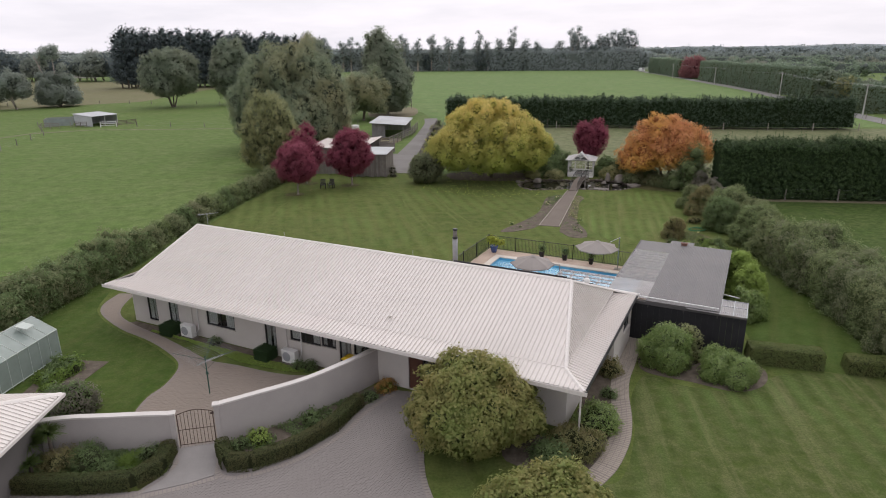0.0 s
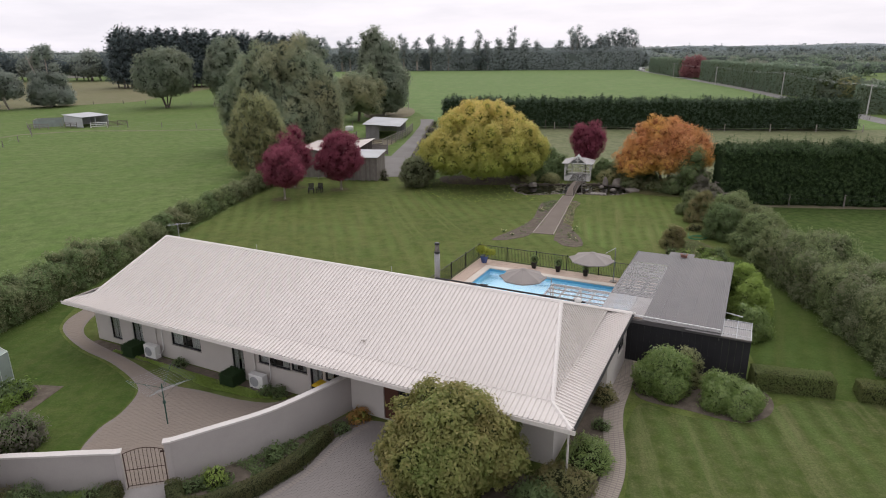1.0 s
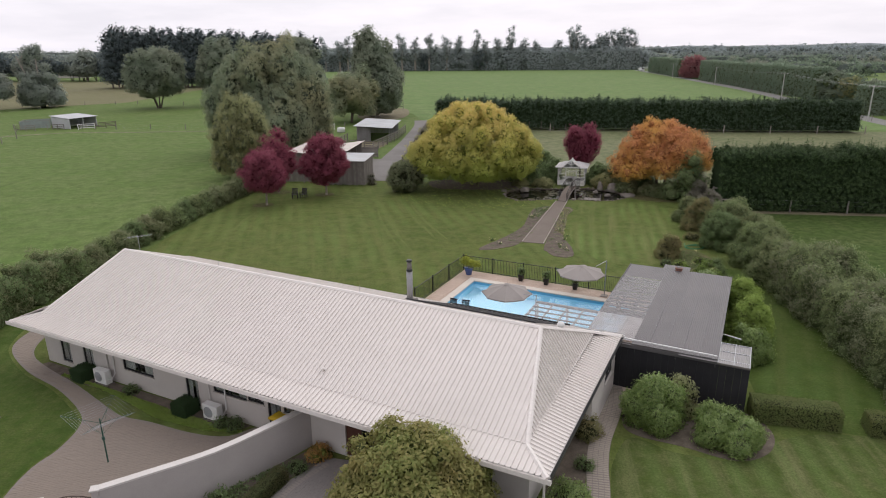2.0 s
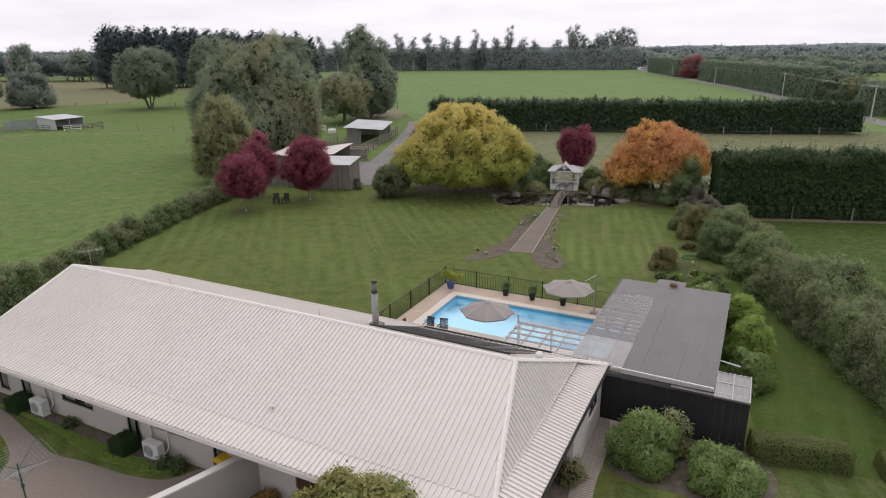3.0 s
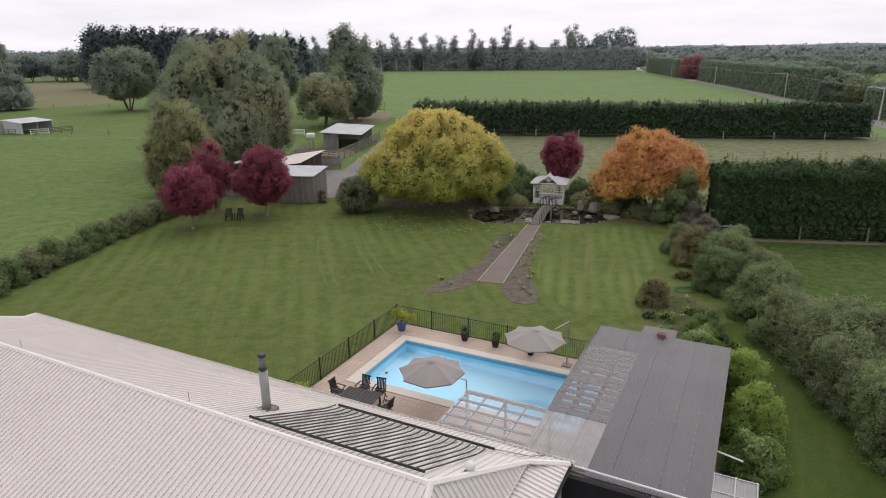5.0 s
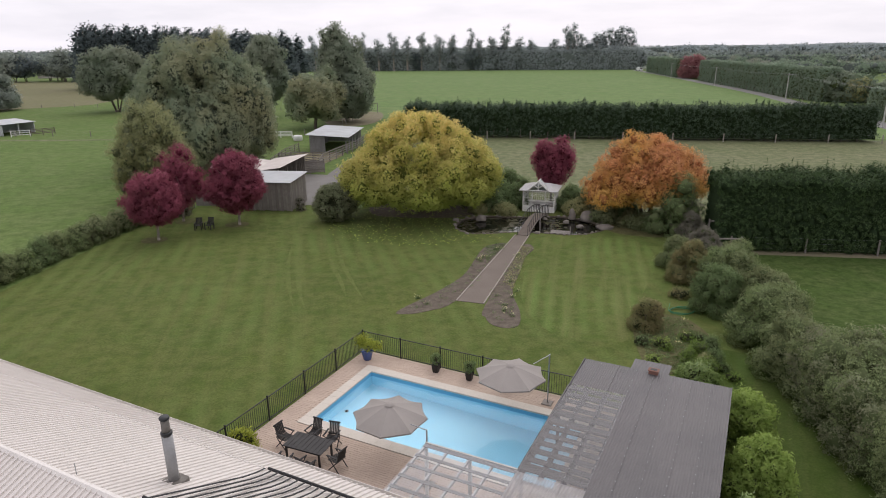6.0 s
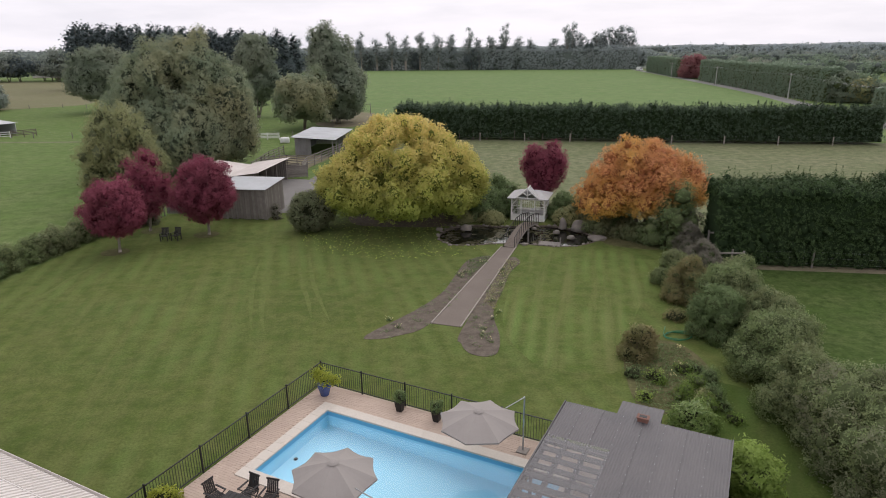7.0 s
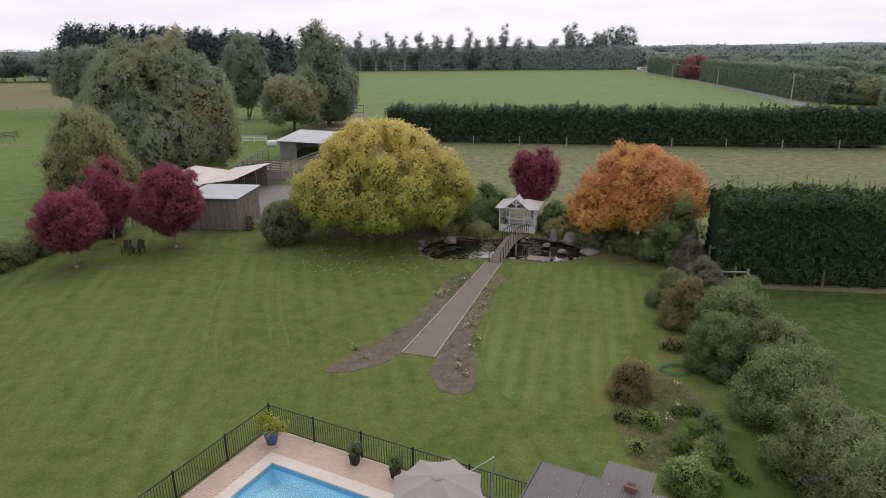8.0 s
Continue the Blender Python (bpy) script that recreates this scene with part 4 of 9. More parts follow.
def patch(name, pts, z, material, label, category, smooth=True, per=5):
    loop = smooth_line(pts, per, True) if smooth else pts
    return tagged(part(name, flat([[tuple(q) for q in loop]], z, 0.03), material), label, category, "", "structure")


patch("east_paddock", [(21.0, 20), (21.5, 45), (22, 58), (25, 61.5), (60, 57.5), (110, 52), (120, 20), (80, -10), (26, -10)], -0.012, PADDOCK, "deep green grazed paddock beyond the hedge", "field", False)
patch("hedge_foot", [(25.2, 59.6), (36, 58.4), (48, 57.2), (70, 54.6), (70, 56.2), (48, 58.6), (36, 59.8), (25.2, 61.2)], -0.004, BARE, "dry brown grass along the hedge foot", "verge", False)
BANK = grass_mat("worn_bank_grass", (0.12, 0.128, 0.05), (0.16, 0.145, 0.075), (0.2, 0.165, 0.1), 0.12, tufts=0.9, rough_grass=0.85)
patch("pond_bank", [(18.4, 66.2), (19.6, 64.6), (22.4, 63.8), (24.2, 65.2), (23.6, 68.6), (20.6, 71.2), (18.6, 70.2), (18.5, 68.0)], 0.009, BANK, "worn dry grass bank beside the pond", "soil")
patch("untidy_bed", [(15.0, 41.4), (16.2, 40.6), (18.2, 41.6), (19.4, 44.6), (18.9, 47.2), (17.4, 47.8), (15.6, 46.2)], 0.008, BANK, "rough weedy bed of earth and grass", "flower bed")
patch("dry_field", [(-8.5, 80), (26, 69), (120, 52), (150, 100), (95, 116), (72, 120.5), (25, 124.5), (-8, 129)], -0.02, FIELD_DRY, "dry yellow-green paddock between tall hedges", "field", False)
patch("far_field", [(-6, 131), (30, 127.5), (82, 121), (94, 165), (104, 225), (112, 300), (119, 372), (127, 480), (60, 496), (-60, 500), (-140, 500), (-40, 200), (-12, 160)], -0.021, FIELD_FAR, "wide bright green field beyond the long hedge", "field", False)
BARE_FIELD = grass_mat("grazed_out_paddock_grass", (0.2, 0.19, 0.105), (0.235, 0.215, 0.13), (0.17, 0.2, 0.085), 0.04, tufts=0.5)
patch("bare_field", [(-135, 178), (-108, 205), (-112, 290), (-160, 330), (-190, 357), (-330, 372), (-420, 300), (-300, 215), (-180, 172)], -0.02, BARE_FIELD, "brown bare paddock beyond the pasture", "field", False)
patch("cattle_track", [(-91, 108), (-88, 119.5), (-79, 125.2), (-66, 125), (-52, 126.2), (-40, 128), (-40, 129), (-52, 127.6), (-66, 126.6), (-79, 126.9), (-89, 121.5), (-93, 108)], -0.016, FIELD_DRY, "pale trodden cattle track across the pasture", "track", False)
patch("verge_field", [(85, 120), (150, 60), (220, 60), (240, 150), (130, 150), (98, 150)], -0.018, FIELD_DRY, "dry roadside grass verge", "field", False)
road_line = smooth_line([(124, 470), (117, 370), (110.5, 300), (105, 240), (97, 190), (90, 150), (86, 118), (84, 60)], 4)
bm = bmesh.new()
ribbon(bm, road_line, 2.4, -0.05, 0.0)
tagged(part("road", bm, ROADGREY), "pale grey country lane beside tall hedges", "road", "", "structure")
bm = bmesh.new()
ribbon(bm, smooth_line([(-9.6, 75.5), (-10.2, 84), (-10.0, 92), (-9.6, 98), (-8.9, 110), (-8.5, 122), (-8.3, 134), (-9, 144)], 4), 1.5, -0.05, 0.02)
tagged(part("farm_track", bm, GRAVEL), "pale grey gravel farm track past the sheds", "track", "", "structure")
patch("stable_yard", [(-19, 76), (-9.5, 77), (-9.8, 90), (-16.5, 92), (-21, 88)], 0.004, GRAVEL, "bare gravel yard behind the sheds", "yard")
patch("stock_yard", [(-19.8, 93.5), (-13.2, 93.8), (-13.6, 100), (-12.6, 109.2), (-19.4, 109.8), (-20.3, 104)], 0.006, BARE, "trodden earth stock yard by the stable", "yard")
patch("dirt_yard", [(-24, 150), (-16, 146), (-13, 158), (-16, 176), (-26, 172)], -0.015, BARE, "bare trodden earth by a gate", "yard")
patch("soil_under_tree", [(-2.5, 71.2), (2.8, 70.3), (6.4, 70.9), (9.0, 73.5), (4, 76), (-3, 75.5)], 0.008, SOIL, "shaded bare soil with fallen leaves", "soil")
for i, (x, y) in enumerate(((-20.3, 63.1), (-20.1, 69.2), (-14.9, 68.0))):
    patch("tree_circle", [(x + 1.1 * math.cos(a), y + 1.0 * math.sin(a)) for a in (0, 1.05, 2.1, 3.14, 4.2, 5.2)], 0.007, BANK, "worn bare ring round a young tree", "soil")

# ---- garden path and its beds ----
patch("garden_path", [(5.45, 49.85), (7.15, 49.35), (11.45, 64.4), (10.3, 64.5)], 0.03, PATHGRIT, "brown grit garden path with pale edging boards", "path", False)
for a, b in (((5.45, 49.85), (10.3, 64.5)), ((7.15, 49.35), (11.45, 64.4))):
    bm = bmesh.new()
    ribbon(bm, [a, b], 0.04, 0.0, 0.07)
    tagged(part("edging_board", bm, BARK_PALE), "silvered timber edging board along the path", "edging", "", "structure")
patch("flower_bed", [(1.9, 48.2), (2.5, 47.75), (3.7, 48.2), (5.35, 49.75), (7.4, 55.9), (9.3, 61.7), (8.6, 62.0), (7.5, 60.9), (6.7, 57.8), (5.9, 54.6), (4.3, 51.6)], 0.015, SOIL, "bare soil flower bed curving along the path", "flower bed", True, 4)
patch("flower_bed", [(7.25, 49.2), (7.2, 47.3), (7.6, 46.2), (8.45, 45.8), (9.1, 46.3), (9.3, 48.3), (9.1, 51.5), (9.9, 55.2), (10.6, 58.6), (11.5, 60.8), (10.5, 61.2)], 0.015, SOIL, "bare soil flower bed with scattered pale flowers", "flower bed", True, 4)

# ---- beds round the house ----
patch("east_bed", [(5.6, 23.4), (6.3, 25.6), (5.2, 23.6), (3.5, 19.0), (2.5, 17.2), (0.6, 17.6), (0.2, 15.6), (2.9, 14.9), (4.6, 17.3), (5.05, 19.4), (5.6, 21.6)], 0.01, SOIL, "dark soil bed between house and path", "flower bed")
patch("shrub_bed", [(7.4, 23.6), (7.7, 22.6), (9.4, 21.8), (11.2, 20.9), (12.7, 21.5), (13.4, 22.9), (12.8, 24.4), (10.2, 25.4), (8.2, 25.6)], 0.012, SOIL, "dark mulched shrub bed by the pool house", "flower bed")
patch("house_bed", [hw(-27, 1.0), hw(-27.2, 0.55), hw(-24.9, 0.25), hw(-21, 0.35), hw(-16, 0.25), hw(-13.6, 0.6), hw(-13.4, 1.1)], 0.012, SOIL, "narrow soil bed along the house wall", "flower bed", False)
patch("vegetable_bed", [(-22.2, 20.2), (-22.4, 23.7), (-19.8, 23.5), (-20.1, 20.4)], 0.02, SOIL, "dark soil vegetable bed beside the greenhouse", "flower bed", False)
patch("wall_bed", [(-19, 13.8), (-13.6, 13.9), (-12.9, 14.9), (-13.15, 16.1), (-15.6, 15.95), (-18.5, 15.5)], 0.012, SOIL, "planted bed between wall and low hedge", "flower bed", False)
patch("wall_bed", [(-11.3, 16.5), (-10.5, 14.8), (-9.6, 14.9), (-8.1, 15.9), (-6.8, 17.6), (-5.9, 19.6), (-4.6, 20.9), (-5.4, 21.5), (-6.8, 20.2), (-8.5, 18.6), (-10.3, 17.3)], 0.012, SOIL, "planted bed between curved wall and low hedge", "flower bed", False)

# ---- the house ----
EAVE_Z, BRK_Z, RIDGE_Z = 2.6, 2.86, 4.8
HE, HN = 27.75, 11.2  # eave to eave
INSET, RIDGE_N = 1.05, 5.95
RIDGE_E0, RIDGE_E1 = -26.45, -2.25
house = thing("house", HOUSE_AT, "long low cream plastered house with a pale ribbed steel roof", "house")


def sheet_strip(o, a, s, nrm, u0, u1, lo, hi, pitch, rise):
    """Ribbed steel between two slope limits; a runs along the eave, s up the slope."""
    V, F = [], []
    us = []
    k = max(1, round((u1 - u0) / pitch))
    w = (u1 - u0) / k
    for i in range(k):
        x = u0 + i * w
        us += [(x, 0.0), (x + 0.69 * w, 0.0), (x + 0.72 * w, rise), (x + 0.88 * w, rise), (x + 0.91 * w, 0.0)]
    us.append((u1, 0.0))
    for u, h in us:
        for v in (lo(u), max(hi(u), lo(u) + 0.001)):
            V.append(o + a * u + s * v + nrm * h)
    for i in range(len(us) - 1):
        F.append((2 * i, 2 * i + 2, 2 * i + 3, 2 * i + 1))
    return V, F


def roof_face(p0, p1, p2, p3, parent, width=0.8, pitch=0.2, rise=0.05, material=ROOF, name="roof_sheet"):
    """A roof plane: eave p0 to p1, top p3 to p2; laid with ribbed sheets, each an object."""
    p0, p1, p2, p3 = (Vector(p) for p in (p0, p1, p2, p3))
    a = (p1 - p0).normalized()
    s = (p3 - p0) - a * (p3 - p0).dot(a)
    rise_len = s.length
    s.normalize()
    nrm = a.cross(s)
    L = (p1 - p0).length
    l3, l2 = (p3 - p0).dot(a), (p2 - p0).dot(a)

    def hi(u):
        v = rise_len
        if l3 > 1e-6:
            v = min(v, rise_len * u / l3)
        if L - l2 > 1e-6:
            v = min(v, rise_len * (L - u) / (L - l2))
        if l3 < -1e-6 or l2 > L + 1e-6:
            v = rise_len
        return max(v, 0.0)

    n = max(1, round(L / width))
    # break sheets at the hips too
    cuts = sorted({i * L / n for i in range(n + 1)})
    for u0, u1 in zip(cuts, cuts[1:]):
        V, F = sheet_strip(p0, a, s, nrm, u0, u1, lambda u: 0.0, hi, pitch, rise)
        raw(name, V, F, material, parent)


roof = part("roof", one_box(-HE + 1.3, -2.6, 5.5, 6.1, 2.5, 4.6), SOFFIT, house, "pale cream ribbed steel roof with a low kick at the eaves")
i0, i1, j0, j1 = -HE + INSET, -INSET, INSET, HN - INSET
R0, R1 = (RIDGE_E0, RIDGE_N, RIDGE_Z), (RIDGE_E1, RIDGE_N, RIDGE_Z)
NBRK_Z = EAVE_Z + (RIDGE_Z - EAVE_Z) * INSET / (HN - RIDGE_N)  # no kick on the north side
B = {k: (x, y, BRK_Z if y < 5 else NBRK_Z) for k, x, y in (("sw", i0, j0), ("se", i1, j0), ("ne", i1, j1), ("nw", i0, j1))}
C = {k: (x, y, EAVE_Z) for k, x, y in (("sw", -HE, 0), ("se", 0, 0), ("ne", 0, HN), ("nw", -HE, HN))}
for lo, hi_, t0, t1, up in (("sw", "se", R1, R0, 0.05), ("ne", "nw", R0, R1, 0.036)):
    roof_face(B[lo], B[hi_], t0, t1, roof, rise=up)
for lo, hi_ in (("sw", "se"), ("se", "ne"), ("ne", "nw"), ("nw", "sw")):
    roof_face(C[lo], C[hi_], B[hi_], B[lo], roof)
roof_face(B["se"], B["ne"], R1, R1, roof)
roof_face(B["nw"], B["sw"], R0, R0, roof)


def cap(a, b, parent, w=0.11, name="ridge_cap", material=ROOF_TRIM, h=0.05):
    """A folded capping along a ridge or hip."""
    a, b = Vector(a), Vector(b)
    d = (b - a).normalized()
    sd = d.cross(Vector((0, 0, 1))).normalized()
    up = sd.cross(d).normalized()
    V = []
    for p in (a, b):
        for x, z in ((-w, -0.02), (-w * 0.35, h), (w * 0.35, h), (w, -0.02), (w, -0.05), (-w, -0.05)):
            V.append(p + sd * x + up * z)
    F = [(i, (i + 1) % 6, 6 + (i + 1) % 6, 6 + i) for i in range(6)] + [(5, 4, 3, 2, 1, 0), (6, 7, 8, 9, 10, 11)]
    raw(name, V, F, material, parent)


cap(R0, R1, roof)
for k, r in (("se", R1), ("ne", R1), ("sw", R0), ("nw", R0)):
    cap(B[k], r, roof, name="hip_cap")
    cap(C[k], B[k], roof, name="hip_cap")
# ribs' foot line where the pitch changes
for a, b in (("sw", "se"), ("se", "ne"), ("ne", "nw"), ("nw", "sw")):
    cap(B[a], B[b], roof, 0.035, "pitch_flashing", ROOF_TRIM, 0.032)

# fascia, gutter and soffit
for nm, x0, x1, y0, y1 in (("s", -HE, 0, -0.02, 0.0), ("n", -HE, 0, HN, HN + 0.02), ("e", 0.0, 0.02, 0, HN), ("w", -HE - 0.02, -HE, 0, HN)):
    part("fascia", one_box(x0, x1, y0, y1, EAVE_Z - 0.2, EAVE_Z - 0.01), SOFFIT, house)
for x0, x1, y0, y1 in ((-HE - 0.14, 0.14, -0.145, -0.025), (-HE - 0.14, 0.14, HN + 0.025, HN + 0.145), (0.025, 0.09, -0.02, HN + 0.02), (-HE - 0.145, -HE - 0.025, -0.02, HN + 0.02)):
    bm = bmesh.new()
    box(bm, x0, x1, y0, y1, EAVE_Z - 0.14, EAVE_Z - 0.125)
    lng = (x1 - x0) > (y1 - y0)
    if lng:
        south = y0 < 5
        box(bm, x0, x1, y0, y0 + 0.014, EAVE_Z - 0.125, EAVE_Z + (0.035 if south else -0.02))
        box(bm, x0, x1, y1 - 0.014, y1, EAVE_Z - 0.125, EAVE_Z - (0.02 if south else -0.01))
    else:
        box(bm, x0, x0 + 0.012, y0, y1, EAVE_Z - 0.125, EAVE_Z - 0.02)
        box(bm, x1 - 0.012, x1, y0, y1, EAVE_Z - 0.125, EAVE_Z - 0.02)
    dark = x0 > -1
    part("gutter", bm, ALU if dark else ROOF_TRIM, house, "black gutter" if dark else "cream gutter")
part("soffit", one_box(-HE + 0.01, -0.01, 0.01, HN - 0.01, 2.38, 2.4), SOFFIT, house)

# walls with their openings
WS, WE, WW, WN = 1.15, -0.95, -27.2, 9.9  # outer faces
TH = 0.2


def wall(bm, along, length0, length1, face, sign, height, holes):
    """A wall along x or y from length0 to length1 with its outer face given; holes: from, to, sill, head."""
    us = sorted({length0, length1, *[h[0] for h in holes], *[h[1] for h in holes]})
    zs = sorted({0.0, height, *[h[2] for h in holes], *[h[3] for h in holes]})
    solid = {}
    for i in range(len(us) - 1):
        for j in range(len(zs) - 1):
            u, z = (us[i] + us[i + 1]) / 2, (zs[j] + zs[j + 1]) / 2
            solid[i, j] = not any(h[0] < u < h[1] and h[2] < z < h[3] for h in holes)
    made = {}

    def v(i, j, k):
        if (i, j, k) not in made:
            d = face - sign * TH * k
            made[i, j, k] = bm.verts.new((us[i], d, zs[j]) if along == "x" else (d, us[i], zs[j]))
        return made[i, j, k]

    for (i, j), full in solid.items():
        if not full:
            continue
        for k in (0, 1):
            bm.faces.new((v(i, j, k), v(i + 1, j, k), v(i + 1, j + 1, k), v(i, j + 1, k)))
        for (a, b), (p, q) in (((i - 1, j), ((i, j), (i, j + 1))), ((i + 1, j), ((i + 1, j), (i + 1, j + 1))), ((i, j - 1), ((i, j), (i + 1, j))), ((i, j + 1), ((i, j + 1), (i + 1, j + 1)))):
            if not solid.get((a, b), False):
                bm.faces.new((v(*p, 0), v(*q, 0), v(*q, 1), v(*p, 1)))
    bmesh.ops.recalc_face_normals(bm, faces=bm.faces)


S_HOLES = [(-25.95, -25.2, 0.3, 2.08), (-24.2, -23.45, 0.1, 2.08), (-21.25, -19.2, 0.88, 2.1), (-17.1, -16.35, 0.1, 2.08), (-15.4, -13.5, 1.15, 2.1), (-13.42, -12.55, 1.2, 2.1), (-12.35, -11.65, 0.02, 2.08), (-11.5, -10.2, 1.15, 2.1), (-8.5, -6.9, 0.02, 2.08), (-3.1, -2.3, 0.4, 2.08)]
E_HOLES = [(3.2, 4.6, 0.6, 2.0)]
BAY_E, BAY_S, BAY_N = -0.16, 6.6, 11.0  # the bathroom bay under the east eave
BAY_HOLES = [(8.9, 10.3, 1.2, 2.12)]
N_HOLES = [(-24.5, -22.5, 0.1, 2.0), (-20, -18, 0.1, 2.0), (-15, -12.6, 0.1, 2.0), (-9, -6.6, 0.1, 2.0), (-4.5, -2.5, 0.1, 2.0)]
for args in (("x", WW, WE, WS, -1, 2.39, S_HOLES), ("x", WW, WE, WN, 1, 2.39, N_HOLES), ("y", WS + TH, WN - TH, WE, 1, 2.39, E_HOLES), ("y", WS + TH, WN - TH, WW, -1, 2.39, []),
             ("x", WE, BAY_E, BAY_S, -1, 2.39, []), ("x", WE, BAY_E, BAY_N, 1, 2.39, []), ("y", BAY_S + TH, BAY_N - TH, BAY_E, 1, 2.39, BAY_HOLES), ("y", WN, BAY_N - TH, WE, -1, 2.39, [])):
    bm = bmesh.new()
    wall(bm, *args)
    part("wall", bm, PLASTER, house, "grey-cream plastered wall")
part("floor_slab", one_box(WW + TH, WE - TH, WS + TH, WN - TH, -0.05, 0.02), WOOD_DARK, house)
part("plinth", one_box(WW + 0.02, WE - 0.02, WS + 0.02, WN - 0.02, -0.1, 0.0), SOFFIT, house)
# unseen inner walls, added to block light and keep the rooms dark
for x in (-22.4, -18.3, -12.9, -9.6, -4.6):
    part("partition", one_box(x, x + 0.1, WS + TH, WN - TH, 0.02, 2.38), PLASTER, house)
part("partition", one_box(WW + TH, WE - TH, 5.4, 5.5, 0.02, 2.38), PLASTER, house)

CURTAIN = worn("pale_curtain", (0.74, 0.72, 0.7), (0.64, 0.62, 0.6), 3.0, 30.0, 0.95)


def window(a, b, z0, z1, face, sign, along="x", mullions=(), door=False, curtain=0.0, name="window"):
    """A black aluminium window or glazed door, with frame, glass and curtains."""
    def put(x0, x1, d0, d1, za, zb):
        f0, f1 = sorted((face - sign * d0, face - sign * d1))
        return one_box(x0, x1, f0, f1, za, zb) if along == "x" else one_box(f0, f1, x0, x1, za, zb)

    w = part(name, put(a, b, 0.03, 0.09, z1 - 0.05, z1), ALU, house, "black aluminium glazed door" if door else "black aluminium window")
    for x0, x1, za, zb in ((a, a + 0.06, z0, z1 - 0.05), (b - 0.06, b, z0, z1 - 0.05), (a + 0.06, b - 0.06, z0, z0 + 0.06), *[(m - 0.03, m + 0.03, z0 + 0.06, z1 - 0.05) for m in mullions]):
        part("frame", put(x0, x1, 0.03, 0.09, za, zb), ALU, w)
    edges = [a + 0.06] + list(mullions) + [b - 0.06]
    for x0, x1 in zip(edges, edges[1:]):
        g = part("pane", put(x0, x1, 0.055, 0.061, z0 + 0.06, z1 - 0.05), GLASS, w)
        g.visible_shadow = False
    if not door:
        part("sill", put(a - 0.04, b + 0.04, -0.05, 0.03, z0 - 0.04, z0), PLASTER, w)
    if curtain:
        cw = (b - a) * curtain
        for x0, x1 in ((a + 0.05, a + 0.05 + cw), (b - 0.05 - cw, b - 0.05)):
            V, F = [], []
            k = 14
            for i in range(k + 1):
                x = x0 + (x1 - x0) * i / k
                d = 0.13 + 0.025 * math.sin(i * 2.2)
                for z in (max(0.03, z0 - 0.1), z1):
                    V.append((x, face - sign * d, z) if along == "x" else (face - sign * d, x, z))
            F = [(2 * i, 2 * i + 2, 2 * i + 3, 2 * i + 1) for i in range(k)]
            raw("curtain", V, F, CURTAIN, w, "pale gathered curtain")
    return w


for i, (a, b, z0, z1) in enumerate(S_HOLES):
    if i == 8:
        continue
    wide = b - a > 1.0
    window(a, b, z0, z1, WS, -1, "x", ((a + b) / 2,) if wide else (), i in (6,), (0.4, 0.4, 0.32, 0.34, 0.25, 0.25, 0.36, 0.25, 0.0)[min(i, 8)], "door" if i == 6 else "window")
for a, b, z0, z1 in N_HOLES:
    window(a, b, z0, z1, WN, 1, "x", ((a + b) / 2,))
for a, b, z0, z1 in E_HOLES:
    window(a, b, z0, z1, WE, 1, "y", ((a + b) / 2,))
for a, b, z0, z1 in BAY_HOLES:
    window(a, b, z0, z1, BAY_E, 1, "y", ((a + b) / 2,))
# entrance: brown door leaf beside black glass
DOOR = worn("reddish_brown_door", (0.10, 0.045, 0.03), (0.07, 0.03, 0.022), 3.0, 25.0, 0.5)
d = part("front_door", one_box(-8.46, -7.75, WS + 0.06, WS + 0.11, 0.03, 1.97, None, 0.01), DOOR, house, "reddish-brown timber front door")
part("handle", one_rod((-7.85, WS + 0.02, 0.9), (-7.85, WS + 0.02, 1.2), 0.015), STEEL, d)
part("frame", one_box(-8.5, -8.46, WS, WS + 0.12, 0.02, 2.0), SOFFIT, d)
window(-7.72, -6.92, 0.03, 1.98, WS, -1, "x", (), True, 0.0, "side_light")
# downpipes
for x in (-22.35, -15.62, -10.3):
    bm = bmesh.new()
    sweep(bm, [(x, -0.06, 2.46), (x, 0.5, 2.36), (x, WS - 0.06, 2.25), (x, WS - 0.06, 0.02)], 0.04, 8)
    part("downpipe", bm, SOFFIT, house, "cream downpipe")
# corner post under the south-east eave
part("post", one_box(-0.2, -0.13, 0.2, 0.27, 0.0, 2.38, None, 0.008), SOFFIT, house, "slim cream eave post")


def slope_z(n):
    """Height of the main roof over a line parallel to the eave."""
    k = (RIDGE_Z - BRK_Z) / (RIDGE_N - INSET)
    m = (RIDGE_Z - NBRK_Z) / (j1 - RIDGE_N)
    return BRK_Z + k * (n - INSET) if n < RIDGE_N else RIDGE_Z - m * (n - RIDGE_N)


FLUE = worn("weathered_flue_steel", (0.33, 0.33, 0.33), (0.24, 0.235, 0.23), 4.0, 25.0, 0.5, 0.35, 0.6, 0.08)
FLUE_TOP = worn("sooty_flue_steel", (0.2, 0.185, 0.165), (0.12, 0.11, 0.1), 6.0, 25.0, 0.6, 0.3, 0.7, 0.1)
